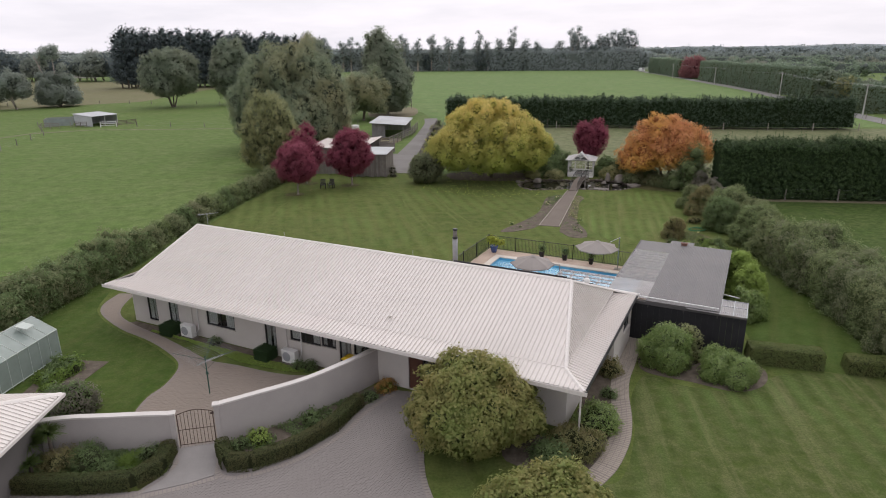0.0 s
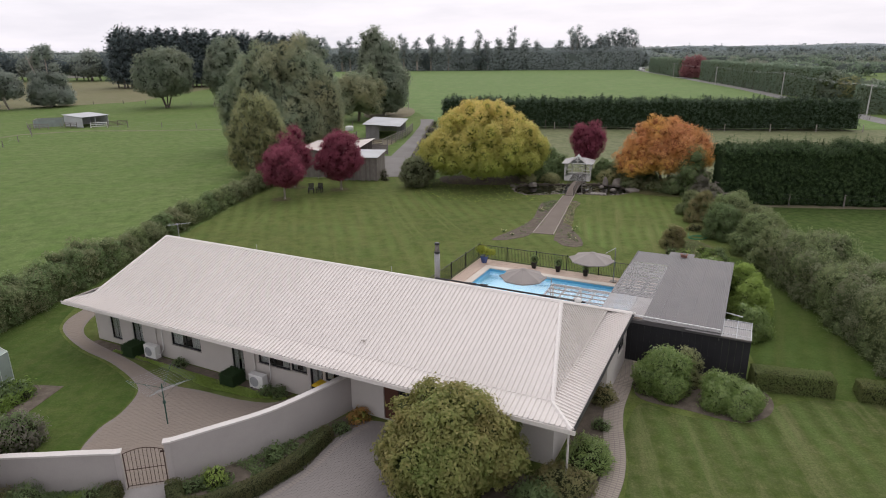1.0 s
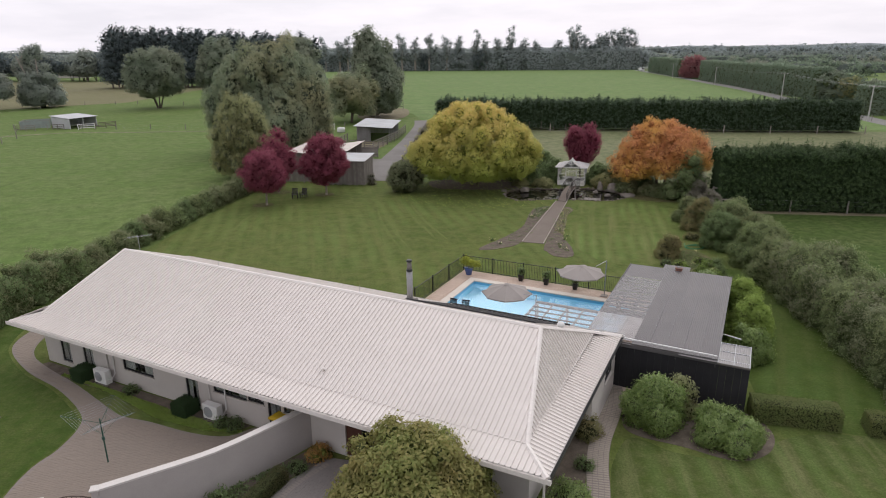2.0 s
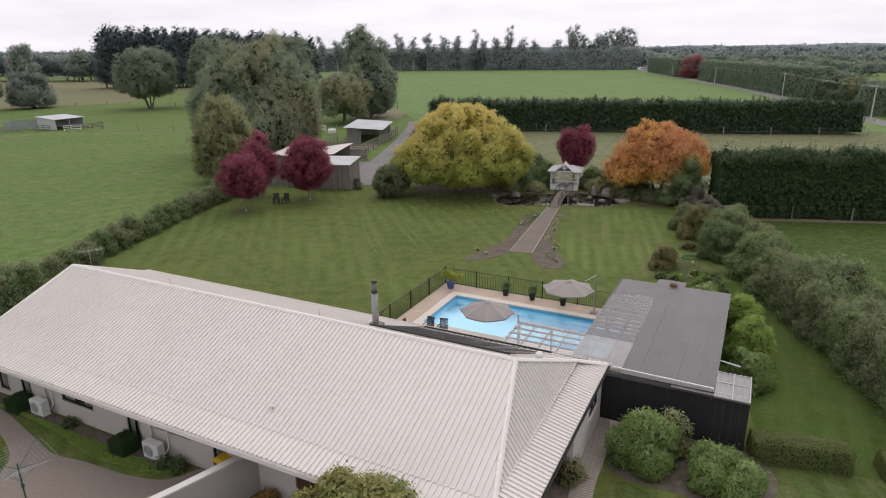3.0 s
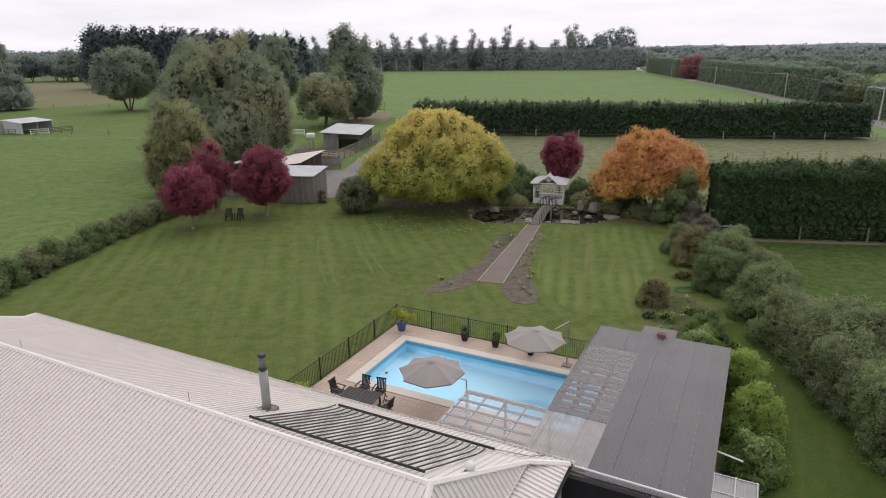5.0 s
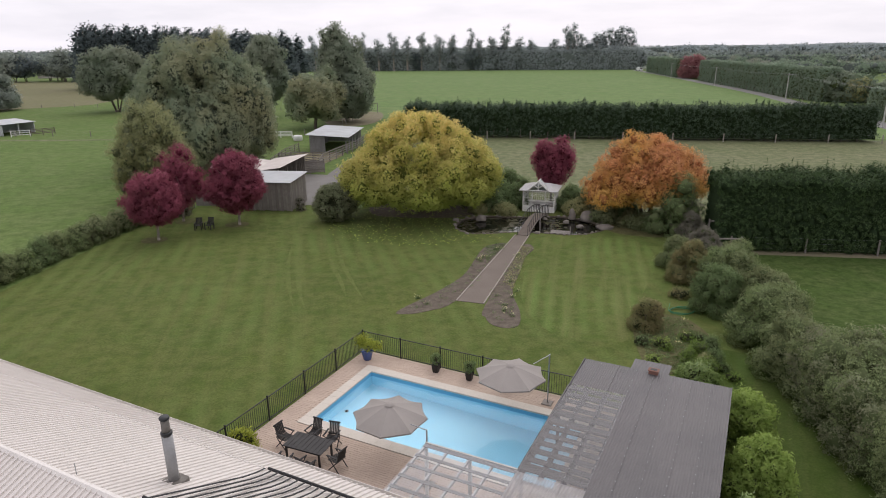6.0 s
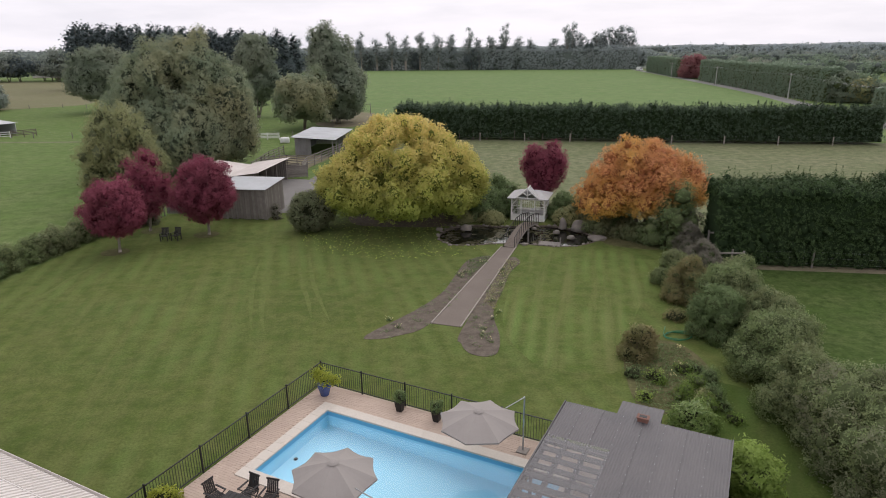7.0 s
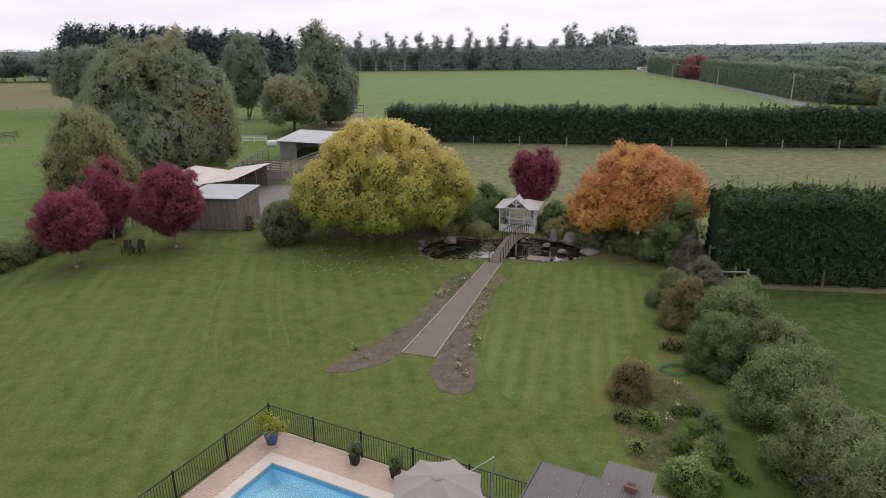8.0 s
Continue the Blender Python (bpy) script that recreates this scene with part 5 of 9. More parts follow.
# flue, vents and aerial on the roof
flue_at = (-9.1, 7.6)
fz = slope_z(7.6)
flue = part("flue", one_rod((*flue_at, fz - 0.1), (*flue_at, 5.55), 0.14, 0.14, 18), FLUE, house, "galvanised steel chimney flue with a cowl", True)
part("flashing", one_box(flue_at[0] - 0.28, flue_at[0] + 0.28, flue_at[1] - 0.28, flue_at[1] + 0.28, fz - 0.12, fz + 0.08, None, 0.03), FLUE_TOP, flue)
part("inner_pipe", one_rod((*flue_at, 5.55), (*flue_at, 6.06), 0.115, 0.105, 16), FLUE_TOP, flue, "", True)
bm = bmesh.new()
lathe(bm, [(0.12, 6.03), (0.135, 6.05), (0.135, 6.1), (0.1, 6.13), (0.0, 6.13)], 16, Matrix.Translation((*flue_at, 0)))
part("cowl", bm, ALU, flue, "dark flue cap", True)
bm = bmesh.new()
lathe(bm, [(0.128, 5.58), (0.15, 5.6), (0.15, 5.66), (0.128, 5.68)], 16, Matrix.Translation((*flue_at, 0)))
part("collar", bm, ALU, flue, "dark flue collar", True)
bm = bmesh.new()
lathe(bm, [(0.06, -0.15), (0.06, 0.12), (0.13, 0.14), (0.16, 0.2), (0.16, 0.26), (0.11, 0.33), (0.0, 0.36)], 16, Matrix.Translation((-1.9, 7.65, slope_z(7.65) - 0.05)))
part("roof_vent", bm, WHITE, house, "round white roof ventilator", True)
bm = bmesh.new()
lathe(bm, [(0.04, -0.1), (0.04, 0.1), (0.07, 0.1), (0.07, 0.16), (0.0, 0.18)], 10, Matrix.Translation((-9.75, 1.75, slope_z(1.75))))
rod(bm, (-9.75, 1.75, slope_z(1.75) + 0.1), (-9.6, 1.7, slope_z(1.75) + 0.16), 0.03, 0.03, 8)
part("vent_pipe", bm, ROOF_TRIM, house, "small plumbing vent pipe", True)
for x in (-10.9, -19.6):
    part("ridge_pin", one_rod((x, RIDGE_N + 0.2, RIDGE_Z - 0.1), (x, RIDGE_N + 0.2, RIDGE_Z + 0.28), 0.012), STEEL, house)
aer = part("aerial", one_rod((-26.9, 7.2, 2.8), (-26.9, 7.2, 5.2), 0.02), STEEL, house, "television aerial on a thin mast")
bm = bmesh.new()
rod(bm, (-27.4, 6.9, 5.1), (-26.2, 7.5, 5.25), 0.012)
for i in range(7):
    f = i / 6
    c = Vector((-27.4, 6.9, 5.1)).lerp(Vector((-26.2, 7.5, 5.25)), f)
    rod(bm, c + Vector((0.12, -0.25, 0)) * (1.3 - 0.5 * f), c - Vector((0.12, -0.25, 0)) * (1.3 - 0.5 * f), 0.006, None, 5)
part("array", bm, STEEL, aer)

# black pool-heating tubes that run down the north slope between two header pipes
RUBBER = worn("grey_black_rubber", (0.03, 0.03, 0.032), (0.045, 0.045, 0.047), 3.0, 20.0, 0.4, 0.0, 0.6, 0.05, 0.5)


def on_slope(e, n, up=0.05):
    return Vector((e, n, slope_z(n) + up))


heater = part("solar_heater", one_rod(on_slope(-8.5, 6.25, 0.14), on_slope(-2.55, 6.25, 0.14), 0.04), BLACK, house, "black pool-heating tubes laid on the roof")
part("header_pipe", one_rod(on_slope(-8.05, 10.0, 0.14), on_slope(-2.1, 10.0, 0.14), 0.045), BLACK, heater)
for i in range(24):
    e = -8.4 + i * 0.25
    bm = bmesh.new()
    sweep(bm, [on_slope(e, 6.3, 0.125), on_slope(e + 0.2, 7.8, 0.115), on_slope(e + 0.36, 9.0, 0.115), on_slope(e + 0.34, 9.5, 0.115), on_slope(e + 0.26, 9.95, 0.125)], 0.023, 6)
    part("tube", bm, RUBBER, heater)
bm = bmesh.new()
sweep(bm, [(-2.1, 10.0, slope_z(10.0) + 0.14), (-1.1, 10.6, slope_z(10.6) + 0.05), (-0.9, 11.0, 2.75), (-0.8, 11.3, 2.55)], 0.025)
part("feed_pipe", bm, STEEL, heater)

# ---- pool terrace ----
terrace = thing("pool_terrace", HOUSE_AT, "pinkish buff brick paving round the pool", "paving", "", "structure")
T0, T1, U0, U1 = -13.4, 4.0, 9.9, 23.1
C0, C1, D0, D1 = POOL[0] - COP, POOL[1] + COP, POOL[2] - COP - 0.05, POOL[3] + COP
for x0, x1, y0, y1 in ((T0, T1, U0, D0), (T0, T1, D1, U1), (T0, C0, D0, D1), (C1, T1, D0, D1)):
    part("bedding", one_box(x0, x1, y0, y1, -0.08, 0.012), JOINT_POOL, terrace)


def pavers(x0, x1, y0, y1, ok, w, d, z, parent, material, rng, limit=300, near=None, bond=0.5, name="brick"):
    """Single pavers in running bond: the nearest as pieces, the rest joined."""
    V0 = np.array([(-0.5, -0.5, 0), (0.5, -0.5, 0), (0.5, 0.5, 0), (-0.5, 0.5, 0), (-0.493, -0.486, 1), (0.493, -0.486, 1), (0.493, 0.486, 1), (-0.493, 0.486, 1)])
    F0 = [(4, 5, 6, 7), (0, 1, 5, 4), (1, 2, 6, 5), (2, 3, 7, 6), (3, 0, 4, 7)]
    gap = 0.006
    rows = int((y1 - y0) / d)
    cols = int((x1 - x0) / w) + 1
    X, Y = np.meshgrid(np.arange(cols), np.arange(rows))
    cx = x0 + (X + 0.5 + bond * (Y % 2)) * w
    cy = y0 + (Y + 0.5) * d
    cx, cy = cx.ravel(), cy.ravel()
    keep = (cx < x1) & ok(cx, cy)
    cx, cy = cx[keep], cy[keep]
    if near is not None:
        order = np.argsort((cx - near[0]) ** 2 + (cy - near[1]) ** 2)
        cx, cy = cx[order], cy[order]
    hh = z + rng.uniform(-0.003, 0.003, len(cx))
    me = bpy.data.meshes.new(name)
    me.from_pydata([tuple(v * np.array((w - gap, d - gap, z))) for v in V0], [], F0)
    me.materials.append(material)
    for i in range(min(limit, len(cx))):
        ob = link_mesh(name, me, parent)
        ob.location = (cx[i], cy[i], hh[i] - z)
    V, F = [], []
    for i in range(limit, len(cx)):
        b = len(V)
        V += [(v[0] * (w - gap) + cx[i], v[1] * (d - gap) + cy[i], v[2] * hh[i]) for v in V0]
        F += [tuple(k + b for k in f) for f in F0]
    if V:
        tagged(raw("bricks", V, F, material, parent), kind="stuff")


def coping_stones(parent):
    """Coping slabs round the pool, each its own stone."""
    def stone(x0, x1, y0, y1):
        part("coping_stone", one_box(x0 + 0.0015, x1 - 0.0015, y0 + 0.0015, y1 - 0.0015, -0.02, 0.055, None, 0.006), COPING, parent)

    n = 18
    for y0, y1 in ((D0, POOL[2]), (POOL[3], D1)):
        for i in range(n):
            stone(C0 + (C1 - C0) * i / n, C0 + (C1 - C0) * (i + 1) / n, y0, y1)
    for x0, x1 in ((C0, POOL[0]), (POOL[1], C1)):
        for i in range(8):
            stone(x0, x1, POOL[2] + (POOL[3] - POOL[2]) * i / 8, POOL[2] + (POOL[3] - POOL[2]) * (i + 1) / 8)


pool = thing("swimming_pool", HOUSE_AT, "rectangular blue swimming pool full of clear water", "swimming pool")
bm = bmesh.new()
x0, x1, y0, y1 = POOL
vs = [bm.verts.new(c) for c in ((x0, y0, -0.25), (x1, y0, -0.25), (x1, y1, -0.25), (x0, y1, -0.25), (x0, y0, -1.2), (x1, y0, -1.8), (x1, y1, -1.8), (x0, y1, -1.2))]
for f in ((4, 5, 6, 7), (0, 4, 7, 3), (1, 2, 6, 5), (0, 1, 5, 4), (3, 7, 6, 2)):
    bm.faces.new([vs[i] for i in f])
part("shell", bm, POOL_SHELL, pool, "pale blue pool lining")
for a, b, c, d_ in ((x0, x1, y0 - 0.05, y0), (x0, x1, y1, y1 + 0.05), (x0 - 0.05, x0, y0, y1), (x1, x1 + 0.05, y0, y1)):
    part("waterline_band", one_box(a, b, c, d_, -0.27, -0.021), POOL_TILE, pool, "darker blue waterline tiles")
bm = bmesh.new()
bmesh.ops.create_grid(bm, x_segments=40, y_segments=18, size=0.5, matrix=Matrix.Translation(((x0 + x1) / 2, (y0 + y1) / 2, -0.14)) @ Matrix.Diagonal((x1 - x0, y1 - y0, 1, 1)))
wtr = part("water", bm, WATER, pool, "clear still pool water")
wtr.visible_shadow = False
coping_stones(pool)
part("skimmer_lid", one_rod((-12.05, 18.6, 0.05), (-12.05, 18.6, 0.066), 0.13, 0.12, 14), COPING, pool, "round skimmer lid")
part("inlet", one_rod((x0 + 0.25, 18.7, -1.22), (x0 + 0.25, 18.7, -1.18), 0.09, 0.09, 12), BLACK, pool)

# ---- pool fence ----
fence = thing("pool_fence", HOUSE_AT, "black metal pool fence with thin uprights", "fence")
baluster = bpy.data.meshes.new("baluster")
bmb = one_box(-0.007, 0.007, -0.007, 0.007, 0.08, 1.12)
bmb.to_mesh(baluster)
bmb.free()
baluster.materials.append(BLACK)
FW, FN = -13.45, 23.05
w_posts = [FN - 2.43 * i for i in range(6)]
n_posts = [FW + 2.28 * i for i in range(1, 7)]
for y in w_posts:
    part("post", one_box(FW - 0.03, FW + 0.03, y - 0.03, y + 0.03, 0.0, 1.22, None, 0.006), BLACK, fence)
for x in n_posts:
    part("post", one_box(x - 0.03, x + 0.03, FN - 0.03, FN + 0.03, 0.0, 1.22, None, 0.006), BLACK, fence)
for a, b in zip(w_posts, w_posts[1:]):
    for z in (0.1, 1.13):
        part("rail", one_box(FW - 0.02, FW + 0.02, b + 0.03, a - 0.03, z - 0.015, z + 0.015), BLACK, fence)
    k = 21
    for i in range(1, k):
        o = link_mesh("baluster", baluster, fence)
        o.location = (FW, b + (a - b) * i / k, 0)
xs = [FW] + n_posts
for a, b in zip(xs, xs[1:]):
    for z in (0.1, 1.13):
        part("rail", one_box(a + 0.03, b - 0.03, FN - 0.02, FN + 0.02, z - 0.015, z + 0.015), BLACK, fence)
    k = 20
    for i in range(1, k):
        o = link_mesh("baluster", baluster, fence)
        o.location = (a + (b - a) * i / k, FN, 0)

# ---- cantilever umbrellas ----


def umbrella(e, n, mast_e, mast_n, top, rim, radius, turn, label):
    """A cantilever umbrella: octagonal canopy, ribs, mast and arm."""
    m = HOUSE_AT @ pose(e, n, 0)
    u = thing("cantilever_umbrella", m, label, "umbrella", "umbrellas by the pool")
    mx, my = mast_e - e, mast_n - n
    part("base", one_box(mx - 0.22, mx + 0.22, my - 0.22, my + 0.22, 0.03, 0.09, None, 0.02), EDGE_BRICK, u, "square paving slab base")
    part("mast", one_rod((mx, my, 0.1), (mx, my, top + 0.0), 0.032, 0.03, 10), STEEL, u)
    part("arm", one_rod((mx, my, top - 0.02), (mx * 0.58, my * 0.58, top - 0.25), 0.02, 0.018, 8), STEEL, u)
    V, F = [(0, 0, top)], []
    rings = 5
    n8 = 32
    for r in range(1, rings + 1):
        f = r / rings
        for k in range(n8):
            a = 2 * math.pi * k / n8
            oct_r = (math.cos(math.pi / 8) / math.cos((a % (math.pi / 4)) - math.pi / 8)) * (1 - 0.05 * f * math.sin((a % (math.pi / 4)) / (math.pi / 4) * math.pi))
            sag = 0.05 * math.sin((a % (math.pi / 4)) / (math.pi / 4) * math.pi) * f
            V.append((radius * f * oct_r * math.cos(a + turn), radius * f * oct_r * math.sin(a + turn), top - (top - rim) * (0.75 * f + 0.25 * f * f) - sag))
    for k in range(n8):
        F.append((0, 1 + k, 1 + (k + 1) % n8))
    for r in range(rings - 1):
        for k in range(n8):
            a, b = 1 + r * n8, 1 + (r + 1) * n8
            F.append((a + k, b + k, b + (k + 1) % n8, a + (k + 1) % n8))
    last = 1 + (rings - 1) * n8
    base = len(V)
    for k in range(n8):
        q = V[last + k]
        V.append((q[0], q[1], q[2] - 0.06))
    for k in range(n8):
        F.append((last + k, base + k, base + (k + 1) % n8, last + (k + 1) % n8))
    can = raw("canopy", V, F, CANVAS, u, "taupe canvas canopy")
    bm2 = bmesh.new()
    lathe(bm2, [(0.2, top - 0.03), (0.1, top + 0.02), (0.0, top + 0.035)], 16)
    part("vent", bm2, CANVAS, can)
    for k in range(8):
        a = turn + k * math.pi / 4
        part("rib", one_rod((0, 0, top - 0.03), (radius * 0.97 * math.cos(a), radius * 0.97 * math.sin(a), rim - 0.02), 0.01, None, 5), ALU, u)
    return u


umbrella(-7.42, 15.9, -5.35, 15.0, 2.35, 1.85, 1.47, 0.3, "open taupe cantilever umbrella over the pool edge")
umbrella(-4.3, 20.6, -3.1, 22.2, 2.45, 2.0, 1.52, 0.1, "open taupe cantilever umbrella beside the fence")

# ---- table and chairs ----
PATIO = HOUSE_AT @ pose(-10.2, 14.35, 0.035, 0, 0, 4)
table = thing("patio_table", PATIO, "dark slatted rectangular outdoor dining table", "table")
for i in range(9):
    x = -0.85 + i * 0.1925
    part("slat", one_box(x, x + 0.182, -0.5, 0.5, 0.69, 0.72, None, 0.006), WOOD_DARK, table)
for x in (-0.74, 0.74):
    for y in (-0.42, 0.42):
        part("leg", one_box(x - 0.035, x + 0.035, y - 0.035, y + 0.035, 0.0, 0.69, None, 0.006), WOOD_DARK, table)
for y in (-0.42, 0.42):
    part("apron", one_box(-0.7, 0.7, y - 0.012, y + 0.012, 0.6, 0.69), WOOD_DARK, table)


def patio_chair(m):
    """A folding slatted armchair in dark timber, facing +y."""
    c = thing("patio_chair", m, "dark timber slatted garden armchair at the table", "chair", "chairs round the patio table")
    for i in range(6):
        y = -0.22 + i * 0.078
        part("seat_slat", one_box(-0.24, 0.24, y, y + 0.062, 0.41, 0.43, None, 0.004), WOOD_DARK, c)
    back = Matrix.Translation((0, -0.22, 0.42)) @ Matrix.Rotation(radians(14), 4, "X")
    for i in range(6):
        x = -0.21 + i * 0.073
        part("back_slat", one_box(x, x + 0.052, -0.012, 0.012, 0.06, 0.5, back), WOOD_DARK, c)
    for z in (0.02, 0.5):
        part("back_rail", one_box(-0.25, 0.25, -0.018, 0.018, z, z + 0.06, back, 0.004), WOOD_DARK, c)
    for x in (-0.25, 0.25):
        for y0_, y1_ in ((-0.3, 0.22), (0.2, -0.2)):
            part("leg", one_rod((x, y0_, 0.0), (x, y1_, 0.62 if y1_ > 0 else 0.43), 0.02, 0.02, 6), WOOD_DARK, c)
        part("armrest", one_box(x - 0.035, x + 0.035, -0.27, 0.26, 0.62, 0.65, None, 0.006), WOOD_DARK, c)
    return c


first = patio_chair(PATIO @ pose(-0.42, 0.95, 0, 0, 0, 176))
for x, y, a in ((0.42, 0.98, 188), (-1.35, 0.35, 262), (-0.45, -0.95, 6), (0.5, -0.9, -12), (1.3, -0.1, 80)):
    copy_thing(first, PATIO @ pose(x, y, 0, 0, 0, a))

# ---- pots ----
BLUE = worn("blue_glaze", (0.05, 0.09, 0.26), (0.08, 0.13, 0.32), 4.0, 20.0, 0.25, 0.0, 0.6, 0.05, 0.6)
DARKPOT = worn("dark_glazed_pot", (0.022, 0.02, 0.02), (0.04, 0.034, 0.03), 4.0, 20.0, 0.5)


def pot(e, n, r0, r1, h, material, leaf, top_r, top_h, stem, label, count, size, name="potted_plant", square=False, seed=3, slim=0.4):
    t = thing(name, HOUSE_AT @ pose(e, n, 0.033), label, "potted plant", "pots round the pool" if square else "")
    bm2 = bmesh.new()
    if square:
        lathe(bm2, [(r0, 0), (r1, h), (r1 * 1.08, h), (r1 * 1.08, h + 0.03), (r1 * 0.9, h + 0.03), (r1 * 0.85, h - 0.04), (0, h - 0.04)], 4, Matrix.Rotation(0.8, 4, "Z"))
    else:
        lathe(bm2, [(r0 * 0.9, 0), (r0, 0.02), (r1, h * 0.8), (r1 * 1.08, h * 0.93), (r1 * 1.12, h), (r1 * 0.92, h), (r1 * 0.88, h - 0.05), (0, h - 0.05)], 22)
    part("pot", bm2, material, t, "", not square)
    part("stem", one_rod((0, 0, h - 0.06), (0.02, 0.01, h + stem + top_h * 0.4), 0.025, 0.012, 6), BARK, t)
    rng = np.random.default_rng(seed)
    if square:
        blobs = [(0, 0, h + stem + top_h / 2, top_h / 2)]
    else:
        blobs = [(rng.normal() * top_r * 0.4, rng.normal() * top_r * 0.4, h + stem + rng.random() * top_h * 0.8, top_r * 0.42) for _ in range(12)]
    foliage("leaves", blobs, count, size, leaf, t, "", CORE, 0.3, slim, 0.3, 0.8, 0.7 if square else 0.3, seed, h)


L_CITRUS = leaf_mat("citrus_leaf", [(0.13, 0.17, 0.02), (0.22, 0.25, 0.03), (0.32, 0.32, 0.06)], None)
pot(-12.68, 22.25, 0.2, 0.3, 0.55, BLUE, L_CITRUS, 0.45, 0.62, 0.08, "blue glazed pot with a yellow-green shrub", 700, 0.13)
for i, (e, n) in enumerate(((-8.9, 22.6), (-7.1, 22.6), (-5.1, 22.55))):
    pot(e, n, 0.17, 0.24, 0.42, DARKPOT, L_GREEN, 0.3, 0.52, 0.02, "dark tapered pot with a clipped box ball", 900, 0.05, square=True, seed=5 + i, slim=0.6)
shrub(*hw(-12.9, 13.6), 0.62, 1.0, L_CITRUS, "yellow-green shrub against the fence", 900, 0.12, 10, 21, "patio_shrub", core=CORE)

# ---- pool house ----
ph = thing("pool_house", HOUSE_AT, "black-stained low pool house with a charcoal sheet roof", "pool house")
PW, PE, PS, PN, PZ = -1.72, 4.15, 11.15, 23.0, 2.2


def pz(n):
    """The roof falls a little to the north."""
    return 2.32 - 0.012 * (n - PS)


def ribbed(x0, x1, y0, y1, zf, material, parent, name, pitch=0.085, rise=0.016):
    """A corrugated sheet; the ribs run north and south."""
    k = max(2, int((x1 - x0) / (pitch / 2)))
    V, F = [], []
    for i in range(k + 1):
        x = x0 + (x1 - x0) * i / k
        h = rise * (1 if i % 2 else 0)
        V += [(x, y0, zf(y0) + h), (x, y1, zf(y1) + h)]
    F = [(2 * i, 2 * i + 2, 2 * i + 3, 2 * i + 1) for i in range(k)]
    return raw(name, V, F, material, parent)


cols = 8
split = 14.3
for i in range(cols):
    a, b = PW + (PE - PW) * i / cols, PW + (PE - PW) * (i + 1) / cols
    if i < 3:
        for y0_, y1_ in ((split, 20.6), (20.6, PN)):
            ribbed(a, b + 0.02, y0_, y1_, lambda y, k=i: pz(y) + 0.004 * (k % 2), SMOKY if y0_ < 18 else DARKROOF, ph, "roof_sheet")
    else:
        for y0_, y1_ in ((PS, 17.1), (17.05, PN)):
            ribbed(a, b + 0.02, y0_, y1_, lambda y, k=i, q=y0_: pz(y) + 0.004 * (k % 2) + (0.004 if q > 17 else 0), DARKROOF, ph, "roof_sheet")
# rows of pale fixing screws
bmb = bmesh.new()
for i in range(1, cols):
    x = PW + (PE - PW) * i / cols
    for n in np.arange(PS + (3.5 if i < 4 else 0.15), PN, 0.48):
        box(bmb, x - 0.008, x + 0.008, n, n + 0.05, pz(n) + 0.018, pz(n) + 0.026)
tagged(part("screws", bmb, ZINC, ph), kind="stuff")
# eastern lean-to bay in milky sheet
for i in range(2):
    ribbed(PE + 0.65 * i, PE + 0.65 * (i + 1), 10.95, 13.15, lambda y: pz(y) - 0.03, MILKY, ph, "roof_sheet")
part("roof_sheet", one_box(PE - 1.6, PE, 10.95, PS + 0.02, pz(PS) - 0.05, pz(PS) - 0.02), DARKROOF, ph)
for x in (PE + 0.02, PE + 0.65, PE + 1.27):
    part("cover_strip", one_box(x - 0.02, x + 0.02, 10.95, 13.15, pz(13.15) - 0.01, pz(13.15) + 0.015), ZINC, ph)
for y in (11.3, 12.2, 13.1):
    part("cover_strip", one_box(PE, PE + 1.3, y - 0.02, y + 0.02, pz(13.15) - 0.012, pz(13.15) + 0.012), ZINC, ph)
for y in (11.0, 12.1, 13.1):
    part("purlin", one_box(PE, PE + 1.3, y - 0.02, y + 0.02, pz(y) - 0.1, pz(y) - 0.045), WOOD_GREY, ph)
# frame under the sheets
for n in np.arange(PS + 0.1, PN, 0.9):
    part("purlin", one_box(PW + 0.02, PE - 0.02, n, n + 0.045, pz(n) - 0.1, pz(n) - 0.012), WOOD_GREY, ph)
for i in range(4):
    x = PW + (PE - PW) * i / cols
    part("batten", one_box(x - 0.09, x + 0.09, split + 0.1, 20.6, pz(20.6) - 0.12, pz(20.6) - 0.062), DARKROOF, ph)
for n in np.arange(split + 0.2, 20.6, 0.52):
    part("batten", one_box(PW + 0.03, PW + 2.2, n, n + 0.24, pz(n) - 0.06, pz(n) - 0.014), DARKROOF, ph)
for x in (PW + 0.08, 0.6, 2.4, PE - 0.1):
    part("rafter", one_box(x, x + 0.05, PS + 0.05, PN - 0.05, pz(PN) - 0.24, pz(PN) - 0.1), WOOD_GREY, ph)
for n in (14.4, 18.6, PN - 0.12):
    part("post", one_box(PW + 0.05, PW + 0.15, n, n + 0.1, 0.0, pz(PN) - 0.24, None, 0.006), WOOD_DARK, ph)


def boards(x0, x1, y0, y1, z1, parent):
    """Upright black boards with cover strips along one wall."""
    alongx = (x1 - x0) > (y1 - y0)
    L = (x1 - x0) if alongx else (y1 - y0)
    k = max(1, int(L / 0.3))
    for i in range(k):
        a, b = L * i / k, L * (i + 1) / k - 0.005
        if alongx:
            part("board", one_box(x0 + a, x0 + b, y0, y1, 0.0, z1), DARKWALL, parent)
        else:
            part("board", one_box(x0, x1, y0 + a, y0 + b, 0.0, z1), DARKWALL, parent)


